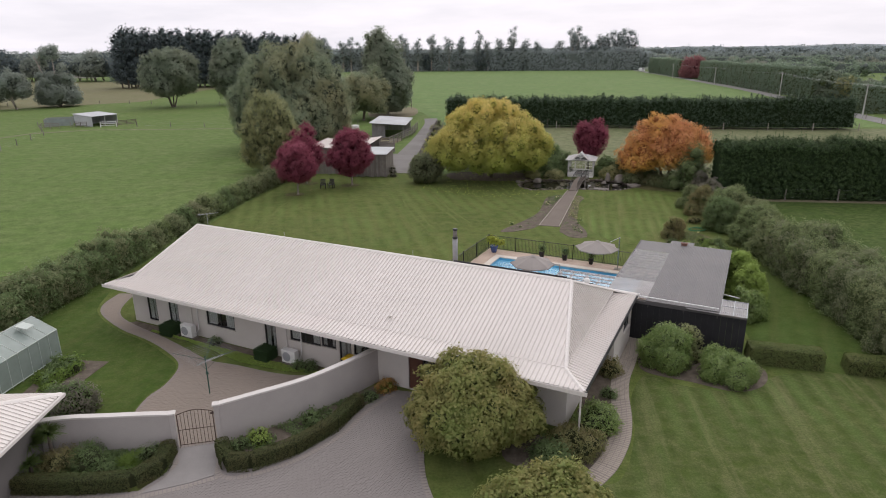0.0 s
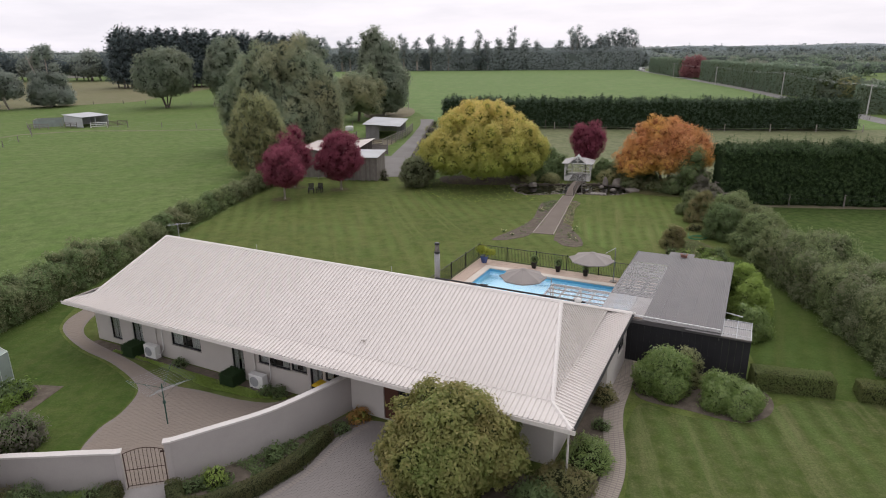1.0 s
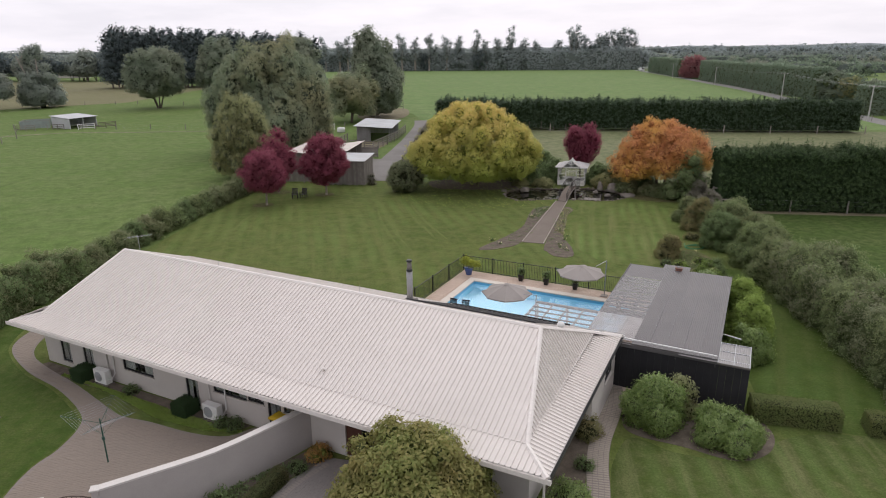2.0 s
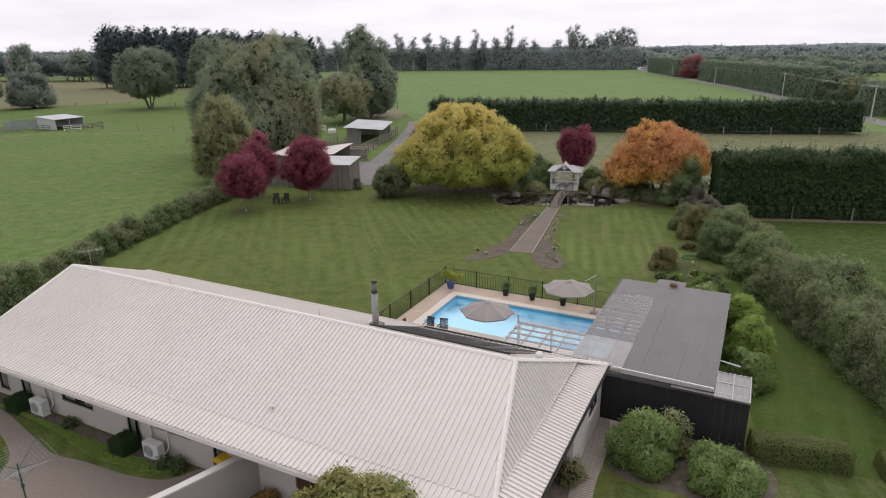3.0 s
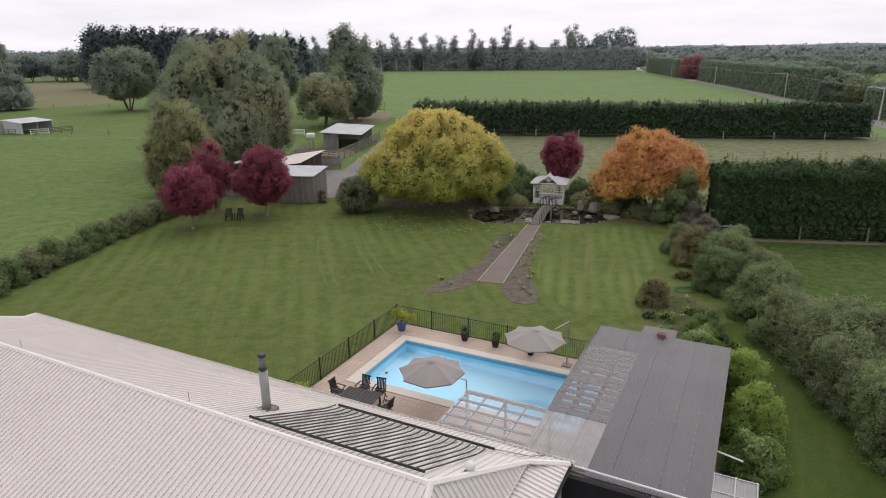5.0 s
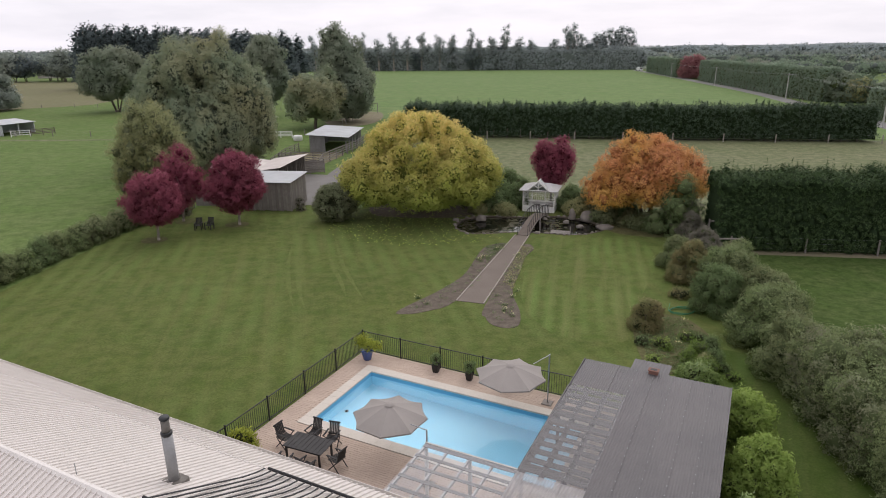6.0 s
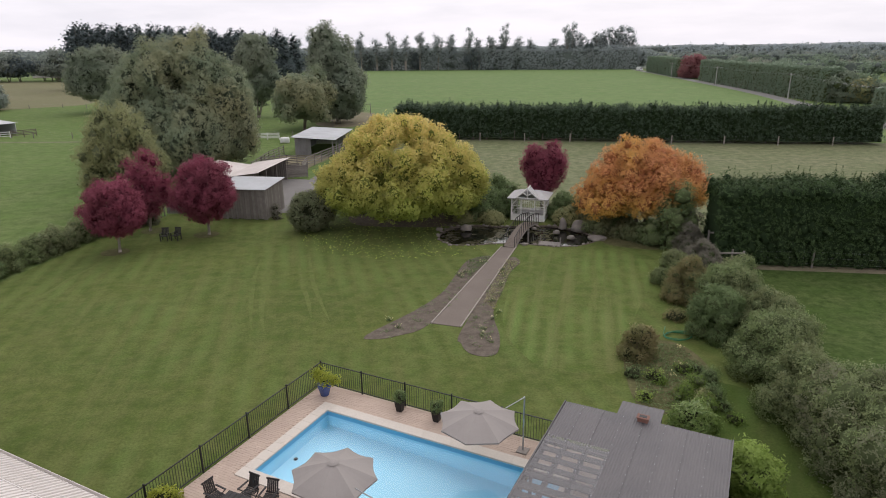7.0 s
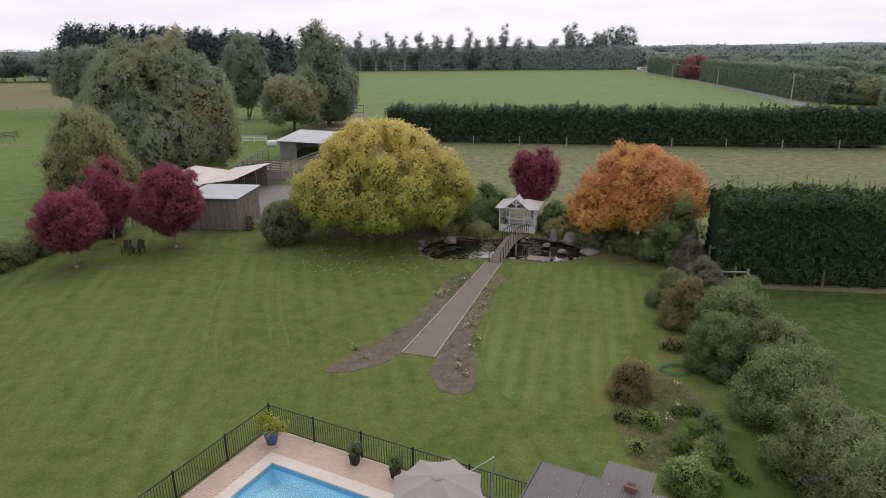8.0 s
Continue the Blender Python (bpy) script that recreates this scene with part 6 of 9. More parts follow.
boards(-0.55, 5.45, 11.2, 11.26, pz(PS) - 0.14, ph)
boards(5.39, 5.45, 11.26, 13.0, pz(PS) - 0.14, ph)
boards(PE - 0.16, PE - 0.1, 13.0, PN - 0.1, pz(PN) - 0.1, ph)
boards(0.4, PE - 0.16, PN - 0.16, PN - 0.1, pz(PN) - 0.1, ph)
boards(0.4, 0.46, 16.0, PN - 0.2, pz(PN) - 0.25, ph)
part("back_wall", one_box(-0.5, PE - 0.1, 11.27, 11.31, 0.0, pz(PS) - 0.16), DARKWALL, ph)
part("fascia", one_box(-0.1, 5.45, 11.1, 11.14, pz(PS) - 0.2, pz(PS) - 0.04), DARKROOF, ph, "weathered dark fascia board")
part("barge", one_box(PW - 0.03, PW, split, PN, pz(PN) - 0.1, pz(PN) + 0.06), DARKROOF, ph)
part("barge", one_box(PE, PE + 0.03, 13.2, PN, pz(PN) - 0.1, pz(PN) + 0.06), DARKROOF, ph)
bm = bmesh.new()
sweep(bm, [(0.1, 11.28, 2.62), (0.12, 11.25, 2.5), (4.05, 11.22, 2.46), (4.1, 11.22, 2.44)], 0.036, 10)
part("drain_pipe", bm, WHITE, ph, "white plastic drain pipe along the eave")
bm = bmesh.new()
rod(bm, (4.15, 14.9, 1.95), (5.0, 14.7, 1.92), 0.035)
part("overflow_pipe", bm, WHITE, ph, "short white pipe")
TERRA = worn("terracotta", (0.21, 0.11, 0.085), (0.16, 0.085, 0.07), 5.0, 30.0, 0.9)
chim = part("chimney_stub", one_box(0.98, 1.36, 22.77, 23.03, 2.1, 2.34, None, 0.02), TERRA, ph, "short terracotta chimney stub")
part("rim", one_box(0.95, 1.39, 22.74, 23.06, 2.32, 2.37, None, 0.015), TERRA, chim)
# black plate on the closed top, painted darkness of an open mouth
part("mouth", one_box(1.04, 1.3, 22.82, 22.98, 2.371, 2.378), BLACK, chim)
lean = ribbed(0.2, 1.75, 23.05, 24.2, lambda y: 2.1 - 0.05 * (y - 23), DARKROOF, ph, "lean_to_roof", 0.12, 0.02)
part("lean_to_wall", one_box(0.25, 1.7, 24.05, 24.1, 0, 2.0), DARKWALL, ph)
for x in (0.25, 1.65):
    part("lean_to_wall", one_box(x, x + 0.05, 23.0, 24.05, 0, 2.02), DARKWALL, ph)

# ---- clear patio roof between house and pool ----
pr = thing("patio_roof", HOUSE_AT, "clear ribbed plastic patio roof on timber rafters", "patio roof")
QW, QE, QS, QN = -5.13, 0.5, 11.42, 14.5
for i in range(6):
    a = QW + (PW - QW) * i / 6
    b = QW + (PW - QW) * (i + 1) / 6
    ribbed(a, b + 0.02, QS, QN, lambda y, k=i: 2.26 - 0.02 * (y - QS) + 0.004 * (k % 2), CLEAR, pr, "roof_sheet")
for i in range(3):
    a = PW + (QE - PW) * i / 3
    b = PW + (QE - PW) * (i + 1) / 3
    ribbed(a, b + 0.01, QS, split, lambda y, k=i: 2.33 - 0.012 * (y - QS) + 0.004 * (k % 2), MILKY, pr, "roof_sheet")
for x in np.linspace(QW + 0.04, PW - 0.04, 5):
    part("rafter", one_box(x - 0.03, x + 0.03, QS, QN - 0.02, 2.06, 2.16), RAFTER, pr)
for y in np.linspace(QS + 0.1, QN - 0.12, 6):
    part("batten", one_box(QW, PW, y - 0.07, y + 0.07, 2.162, 2.185), WOOD_GREY, pr)
part("edge_beam", one_box(QW, PW, QN - 0.02, QN + 0.04, 2.08, 2.22), RAFTER, pr)
for x in (QW + 0.08, -3.4):
    part("post", one_box(x - 0.05, x + 0.05, QN - 0.15, QN - 0.05, 0.03, 2.06, None, 0.006), WOOD_WHITE, pr)

# paving pieces round the pool
rngp = np.random.default_rng(11)
pavers(T0 + 0.05, T1, U0, U1, lambda x, y: ~((x > C0 - 0.08) & (x < C1 + 0.08) & (y > D0 - 0.04) & (y < D1 + 0.04)) & ~((y < 11.25) & (x > -0.7)) & (x < 0.3), 0.23, 0.115, 0.035, terrace, POOLBRICK, rngp, 300, (-11, 20.0))

# ---- courtyard: paving, walls, gate ----
court_out = [(-24.3, 33.0), (-24.35, 31.2), (-23.6, 29.6), (-21.3, 27.5), (-18.8, 25.9), (-16.7, 24.1), (-15.9, 22.9), (-15.8, 21.2), (-16.1, 20.0), (-16.0, 18.3), (-15.4, 16.2), (-13.1, 16.2)]
court_in = [(-11.5, 16.62), (-11.1, 17.2), (-10.2, 17.9), (-8.3, 19.3), (-6.7, 21.0), (-6.4, 21.9), (-8.0, 22.9), (-9.2, 22.2), (-10.8, 22.4), (-13.0, 23.2), (-14.6, 23.7), (-16.1, 24.8), (-18.1, 26.3), (-20.5, 27.9), (-22.1, 29.2), (-22.9, 30.7), (-23.2, 33.0)]
court_poly = [tuple(q) for q in smooth_line(court_out, 4)] + [tuple(q) for q in smooth_line(court_in, 4)]
court = tagged(part("courtyard_paving", flat([court_poly], 0.02, 0.05), JOINT), "grey-brown clay paving of courtyard and winding path", "paving", "", "structure")
drive_poly = [(-40, -30), (-40, 8), (-24, 12.6), (-18.5, 13.35), (-15.3, 13.4), (-13.3, 13.6), (-12.75, 14.7), (-13.0, 16.1), (-11.5, 16.6), (-11.15, 16.3), (-10.45, 14.85), (-9.6, 14.95), (-8.15, 15.9), (-6.85, 17.5), (-6.0, 19.35), (-4.7, 20.85), (-3.2, 20.55), (-2.6, 19.0), (-3.05, 16.6), (-2.95, 14.8), (-2.4, 13.0), (-1.2, 10.0), (0.5, 2.0), (0.5, -30)]
drive = tagged(part("driveway", flat([drive_poly], 0.018, 0.05), JOINT_D), "grey block-paved driveway with lighter banding", "driveway", "", "structure")
path_line = smooth_line([(7.75, 27.4), (7.55, 25.8), (7.05, 24.2), (6.2, 22.2), (5.75, 20.6), (5.5, 19.2), (5.2, 17.9), (4.75, 16.7), (4.0, 15.35), (3.2, 14.4)], 8)
bm = bmesh.new()
ribbon(bm, path_line, 0.42, -0.05, 0.02)
epath = tagged(part("brick_path", bm, JOINT), "winding brick path round the house corner", "path", "", "structure")

CONCRETE = worn("smooth_grey_concrete", (0.26, 0.245, 0.235), (0.2, 0.188, 0.18), 0.7, 18.0, 0.85, 0.0, 0.7, 0.15, 0.25)
tagged(part("gate_apron", flat([[(-12.95, 16.12), (-12.5, 15.2), (-12.62, 14.3), (-13.15, 13.42), (-12.4, 13.72), (-11.6, 14.05), (-10.85, 14.5), (-11.05, 15.3), (-11.4, 16.1), (-11.45, 16.55)]], 0.05, 0.03), CONCRETE), "smooth grey concrete apron before the gate", "paving", "", "structure")

# walls


def garden_wall(line, label, WALL_H):
    w = thing("garden_wall", pose(0, 0, 0), label, "wall", "courtyard walls", "structure")
    bm2 = bmesh.new()
    ribbon(bm2, line, 0.1, -0.1, WALL_H)
    part("body", bm2, PLASTER_DARK, w)
    bm2 = bmesh.new()
    ribbon(bm2, line, 0.14, WALL_H, WALL_H + 0.07)
    part("capping", bm2, CAPPING, w, "white capping")
    return w


wall_r = smooth_line([(-11.36, 16.7), (-10.2, 17.45), (-8.3, 18.75), (-6.75, 20.35), (-5.55, 21.8)], 6)
garden_wall(wall_r, "curved grey-cream plastered courtyard wall with white capping", 1.72)
wall_l = smooth_line([(-13.05, 16.2), (-14.4, 16.1), (-15.6, 15.98), (-17.0, 15.85), (-18.3, 15.5)], 5)
garden_wall(wall_l, "grey-cream plastered garden wall with white capping", 1.58)
for p, WALL_H in (((-13.02, 16.2), 1.58), ((-11.4, 16.68), 1.72)):
    pier = thing("gate_pier", pose(p[0], p[1], 0, 0, 0, 18), "plastered wall end beside the gate", "pier", "gate piers", "structure")
    part("body", one_box(-0.105, 0.105, -0.115, 0.115, 0, WALL_H + 0.02, None, 0.01), PLASTER_DARK, pier)
    part("capping", one_box(-0.15, 0.15, -0.155, 0.155, WALL_H + 0.02, WALL_H + 0.085, None, 0.01), CAPPING, pier)

# arched iron gate
RUST = worn("rusty_black_iron", (0.05, 0.032, 0.026), (0.09, 0.05, 0.035), 5.0, 40.0, 0.7)
gate = thing("iron_gate", pose(-12.2, 16.42, 0, 0, 0, 14.5), "dark rusty iron gate with an arched top", "gate")
gw = 0.68
arch = [(-gw + 2 * gw * i / 12, 0, 1.5 + 0.16 * math.sin(math.pi * i / 12)) for i in range(13)]
bm = bmesh.new()
sweep(bm, arch, 0.016)
part("top_rail", bm, RUST, gate)
for x in (-gw, gw):
    part("stile", one_rod((x, 0, 0.06), (x, 0, 1.5), 0.02), RUST, gate)
for z in (0.12, 0.8):
    part("rail", one_rod((-gw, 0, z), (gw, 0, z), 0.014), RUST, gate)
for i in range(1, 10):
    x = -gw + 2 * gw * i / 10
    part("bar", one_rod((x, 0, 0.12), (x, 0, 1.5 + 0.16 * math.sin(math.pi * i / 10)), 0.009, None, 6), RUST, gate)
part("latch", one_box(gw - 0.1, gw + 0.05, -0.03, 0.03, 1.38, 1.44), RUST, gate)

# rotary clothes line
GREENPAINT = plain("green_enamel", (0.035, 0.09, 0.07), 0.5)
hoist = thing("rotary_clothes_line", pose(-13.3, 20.4, 0.03, 0, 0, 52), "green rotary clothes line with square wire frame", "clothes line")
part("pole", one_rod((0, 0, 0), (0, 0, 1.95), 0.03, 0.024, 10), GREENPAINT, hoist)
part("winder", one_box(-0.05, 0.05, -0.05, 0.05, 1.0, 1.14, None, 0.01), GREENPAINT, hoist)
ends = []
for k in range(4):
    a = math.pi / 4 + k * math.pi / 2
    e = Vector((1.4 * math.cos(a), 1.4 * math.sin(a), 2.15))
    ends.append(e)
    part("arm", one_rod((0, 0, 1.75), e, 0.011, 0.009, 6), GREENPAINT, hoist)
    part("stay", one_rod((0, 0, 1.25), Vector((0, 0, 1.75)).lerp(e, 0.5), 0.006, None, 5), GREENPAINT, hoist)
for j in range(7):
    f = 0.35 + 0.65 * j / 6
    for k in range(4):
        a, b = Vector((0, 0, 1.75)).lerp(ends[k], f), Vector((0, 0, 1.75)).lerp(ends[(k + 1) % 4], f)
        part("line_wire", one_rod(a, b, 0.0035, None, 4), ZINC, hoist)

# heat pumps beside the wall


def heat_pump(e, label):
    m = HOUSE_AT @ pose(e, 0.78, 0.0)
    h = thing("heat_pump", m, label, "heat pump", "heat pumps along the wall")
    part("base", one_box(-0.45, 0.45, -0.2, 0.25, 0.0, 0.06), STONE, h)
    part("casing", one_box(-0.43, 0.43, -0.17, 0.17, 0.08, 0.78, None, 0.015), WHITE, h)
    for x in (-0.3, 0.3):
        part("foot", one_box(x - 0.05, x + 0.05, -0.19, 0.19, 0.05, 0.09), BLACK, h)
    g = part("fan_grille", one_rod((-0.1, -0.173, 0.43), (-0.1, -0.182, 0.43), 0.25, 0.25, 24), ZINC, h, "round fan grille")
    for k in range(6):
        bm2 = bmesh.new()
        r = 0.05 + 0.04 * k
        pts = [(-0.1 + r * math.cos(t * math.pi / 10), -0.186, 0.43 + r * math.sin(t * math.pi / 10)) for t in range(21)]
        sweep(bm2, pts, 0.004, 4)
        part("ring", bm2, STEEL, g)
    bm2 = bmesh.new()
    sweep(bm2, [(0.43, 0.0, 0.3), (0.52, 0.05, 0.3), (0.52, 0.28, 0.5), (0.52, 0.33, 1.8)], 0.03)
    part("pipe_cover", bm2, WHITE, h)
    return h


heat_pump(-22.4, "white heat pump unit against the house wall")
heat_pump(-15.2, "white heat pump unit against the house wall")


def cube_hedge(e, n):
    rng = np.random.default_rng(int(abs(e * 10)))
    t = thing("clipped_box_cube", HOUSE_AT @ pose(e, n, 0.0), "dark green box shrub clipped into a cube", "shrub", "clipped cubes along the wall")
    part("inner_body", one_box(-0.42, 0.42, -0.4, 0.4, 0.0, 0.62, None, 0.04), L_CUBE, t)
    k = 4200
    f = rng.integers(0, 5, k)
    uv = rng.uniform(-0.42, 0.42, (k, 2))
    P = np.zeros((k, 3))
    N = np.zeros((k, 3))
    for i, (ax, s) in enumerate(((0, 1), (0, -1), (1, 1), (1, -1), (2, 1))):
        q = f == i
        o = [a for a in range(3) if a != ax]
        P[q, ax] = s * 0.42
        P[q, o[0]] = uv[q, 0]
        P[q, o[1]] = uv[q, 1]
        N[q, ax] = s
    P[:, 2] = P[:, 2] * 0.77 + 0.32
    P += rng.normal(size=P.shape) * 0.012
    leaf_mesh("leaves", P, unit(N + 0.5 * rng.normal(size=N.shape)), 0.045, [L_CUBE], t, "", 0.6, None, 1, None, rng)


cube_hedge(-23.7, 0.66)
cube_hedge(-16.7, 0.62)

# recycling bin behind the wall
YEL = plain("yellow_plastic", (0.62, 0.42, 0.02), 0.5)
BINBODY = plain("dark_bin_plastic", (0.02, 0.03, 0.022), 0.6)
wb = thing("wheelie_bin", pose(-6.95, 22.1, 0.0, 0, 0, 60), "wheelie bin with a yellow lid behind the wall", "bin")
bm = bmesh.new()
lathe(bm, [(0.3, 0.05), (0.38, 0.95), (0.41, 0.97), (0.41, 1.0)], 4, Matrix.Rotation(math.pi / 4, 4, "Z"))
part("body", bm, BINBODY, wb)
bm = bmesh.new()
lathe(bm, [(0.44, 1.0), (0.44, 1.05), (0.3, 1.12), (0.0, 1.14)], 4, Matrix.Rotation(math.pi / 4, 4, "Z"))
part("lid", bm, YEL, wb, "yellow lid")
for y in (-0.22, 0.22):
    part("wheel", one_rod((-0.3, y - 0.03, 0.1), (-0.3, y + 0.03, 0.1), 0.1, 0.1, 14), BLACK, wb)

# ---- garage corner ----
# garage plaster darkened in its colour, as the shade under the eave
GARAGE_WALL = worn("eave_shade_garage_plaster", (0.15, 0.14, 0.134), (0.12, 0.112, 0.106), 0.6, 25.0, 0.9, 0.0, 0.6, 0.2, 0.2)
garage = thing("garage", pose(-17.25, 16.15, 0, 0, 0, 3.0), "low cream garage with a pale ribbed steel roof", "garage")
GA = {"ne": (0, 0, 2.5), "nw": (-7.5, 0, 2.5), "se": (0, -7, 2.5), "sw": (-7.5, -7, 2.5)}
g_roof = part("roof", one_box(-5, -2.4, -3.8, -3.2, 2.2, 3.2), SOFFIT, garage, "pale ribbed steel garage roof")
g0, g1 = (-4.6, -3.5, 3.7), (-2.9, -3.5, 3.7)
roof_face(GA["se"], GA["ne"], g1, g1, g_roof, 0.8, 0.2, 0.035)
roof_face(GA["ne"], GA["nw"], g0, g1, g_roof, 0.8, 0.2, 0.035)
roof_face(GA["nw"], GA["sw"], g0, g0, g_roof, 0.8, 0.2)
roof_face(GA["sw"], GA["se"], g1, g0, g_roof, 0.8, 0.2)
for k, r in (("ne", g1), ("se", g1), ("nw", g0), ("sw", g0)):
    cap(GA[k], r, g_roof, 0.14, "hip_cap")
cap(g0, g1, g_roof, 0.14)
for x0_, x1_, y0_, y1_ in ((-7.5, 0, 0, 0.1), (-7.5, 0, -7.1, -7), (0, 0.1, -7, 0.1), (-7.6, -7.5, -7, 0)):
    part("gutter", one_box(x0_, x1_, y0_, y1_, 2.36, 2.48), ROOF_TRIM, garage)
part("soffit", one_box(-7.45, -0.05, -6.95, -0.05, 2.3, 2.33), SOFFIT, garage)
for x0_, x1_, y0_, y1_ in ((-6.8, -0.7, -0.9, -0.7), (-6.8, -0.7, -6.3, -6.1), (-0.9, -0.7, -6.1, -0.9), (-6.8, -6.6, -6.1, -0.9)):
    part("wall", one_box(x0_, x1_, y0_, y1_, 0, 2.3), GARAGE_WALL, garage)

# ---- greenhouse ----
GHG = poly_mat("milky_greenhouse_glass", (0.32, 0.375, 0.345), 0.35, 0.25)
GHF = plain("green_grey_aluminium", (0.48, 0.53, 0.49), 0.5)
gh = thing("greenhouse", pose(-22.65, 24.1, 0, 0, 0, -5), "small green-framed greenhouse with milky panes", "greenhouse")
gl, gwid, ge, gr = 5.4, 2.5, 1.55, 2.25
for i in range(8):
    y0_, y1_ = -gl * i / 8 - gl / 8 + 0.02, -gl * i / 8 - 0.02
    part("pane", one_box(-0.012, -0.004, y0_, y1_, 0.12, ge - 0.03), GHG, gh)
    part("pane", one_box(-gwid + 0.004, -gwid + 0.012, y0_, y1_, 0.12, ge - 0.03), GHG, gh)
    for s in (1, -1):
        xa = 0 if s > 0 else -gwid
        xm = -gwid / 2
        raw("roof_pane", [(xa, y0_, ge), (xa, y1_, ge), (xm, y1_, gr), (xm, y0_, gr), (xa, y0_, ge - 0.008), (xa, y1_, ge - 0.008), (xm, y1_, gr - 0.008), (xm, y0_, gr - 0.008)], [(0, 1, 2, 3), (7, 6, 5, 4), (0, 4, 5, 1), (2, 6, 7, 3)], GHG, gh)
for i in range(9):
    y = -gl * i / 8
    for a, b in (((0, y, 0), (0, y, ge)), ((-gwid, y, 0), (-gwid, y, ge)), ((0, y, ge), (-gwid / 2, y, gr)), ((-gwid, y, ge), (-gwid / 2, y, gr))):
        part("glazing_bar", one_rod(a, b, 0.018, None, 6), GHF, gh)
for a, b in (((0, 0, ge), (0, -gl, ge)), ((-gwid, 0, ge), (-gwid, -gl, ge)), ((-gwid / 2, 0, gr), (-gwid / 2, -gl, gr)), ((0, 0, 0.1), (0, -gl, 0.1)), ((-gwid, 0, 0.1), (-gwid, -gl, 0.1))):
    part("frame_rail", one_rod(a, b, 0.025, None, 6), GHF, gh)
raw("end_pane", [(-0.02, -0.01, 0.1), (-gwid + 0.02, -0.01, 0.1), (-gwid + 0.02, -0.01, ge), (-gwid / 2, -0.01, gr - 0.02), (-0.02, -0.01, ge), (-0.02, -0.018, 0.1), (-gwid + 0.02, -0.018, 0.1), (-gwid + 0.02, -0.018, ge), (-gwid / 2, -0.018, gr - 0.02), (-0.02, -0.018, ge)], [(0, 1, 2, 3, 4), (9, 8, 7, 6, 5)], GHG, gh)
part("roof_hatch", one_box(-1.0, -0.35, -1.5, -0.95, 0, 0.03, Matrix.Translation((0, 0, 2.12)) @ Matrix.Rotation(radians(12), 4, "Y")), GHF, gh, "propped roof vent")

# paving pieces
rngq = np.random.default_rng(12)


def turned_pavers(poly, centre, angle, w, d, parent, material, near, limit=300, extent=16, name="brick"):
    """Pavers laid in a turned running bond and cut off at the outline."""
    ca, sa = math.cos(angle), math.sin(angle)
    holder = new("laying", None)
    holder.matrix_basis = pose(centre[0], centre[1], 0, 0, 0, math.degrees(angle))
    holder.parent = parent
    holder.name = "paving_field"

    def ok(x, y):
        good = np.ones(x.shape, bool)
        for dx, dy in ((w / 2, d / 2), (-w / 2, d / 2), (w / 2, -d / 2), (-w / 2, -d / 2)):
            good &= inside(poly, centre[0] + ca * (x + dx) - sa * (y + dy), centre[1] + sa * (x + dx) + ca * (y + dy))
        return good

    pavers(-extent, extent, -extent, extent, ok, w, d, 0.03, holder, material, rngq, limit, near, 0.5, name)


turned_pavers(court_poly, (-13, 21), 0.35, 0.23, 0.115, court, PAVER, (2, -3), 300, 16)
turned_pavers([(-19.5, 9.5), (-19.5, 13.2)] + drive_poly[3:-3] + [(-1.2, 9.5)], (-6, 14), 1.05, 0.23, 0.115, drive, DRIVE, (2, 0), 300, 14)


def edge_row(line, parent, w=0.115, d=0.23):
    """A soldier course of buff bricks laid along an edge."""
    V_, F_ = [], []
    pts = smooth_line(line, 30)
    run = 0.0
    for a, b in zip(pts, pts[1:]):
        run += np.linalg.norm(b - a)
        if run < w + 0.008:
            continue
        run = 0.0
        an = math.atan2(b[1] - a[1], b[0] - a[0])
        ca, sa = math.cos(an), math.sin(an)
        o = len(V_)
        for u, v, z in ((-0.5, -0.5, 0.0), (0.5, -0.5, 0.0), (0.5, 0.5, 0.0), (-0.5, 0.5, 0.0), (-0.46, -0.48, 0.036), (0.46, -0.48, 0.036), (0.46, 0.48, 0.036), (-0.46, 0.48, 0.036)):
            V_.append((a[0] + ca * u * w - sa * v * d, a[1] + sa * u * w + ca * v * d, z))
        F_ += [tuple(o + i for i in q) for q in ((4, 5, 6, 7), (0, 1, 5, 4), (1, 2, 6, 5), (2, 3, 7, 6), (3, 0, 4, 7))]
    tagged(raw("edge_bricks", V_, F_, EDGE_BRICK, parent), kind="stuff")


edge_row([(-19.4, 13.1), (-15.3, 13.16), (-13.5, 13.35), (-12.6, 14.2), (-12.62, 15.4), (-12.85, 16.0)], drive)
edge_row([(-11.45, 16.45), (-11.2, 15.6), (-10.6, 14.5), (-9.6, 14.5), (-7.9, 15.55), (-6.5, 17.2), (-5.65, 19.1), (-4.6, 20.5)], drive)
edge_row([(-2.75, 18.8), (-3.1, 16.6), (-3.0, 14.8), (-2.5, 13.0), (-1.3, 10.0)], drive)
edge_row([(-12.9, 16.15), (-12.2, 16.35), (-11.5, 16.55)], drive)
edge_row([(-13.45, 13.1), (-12.6, 13.45), (-11.6, 13.9), (-10.7, 14.4)], drive)
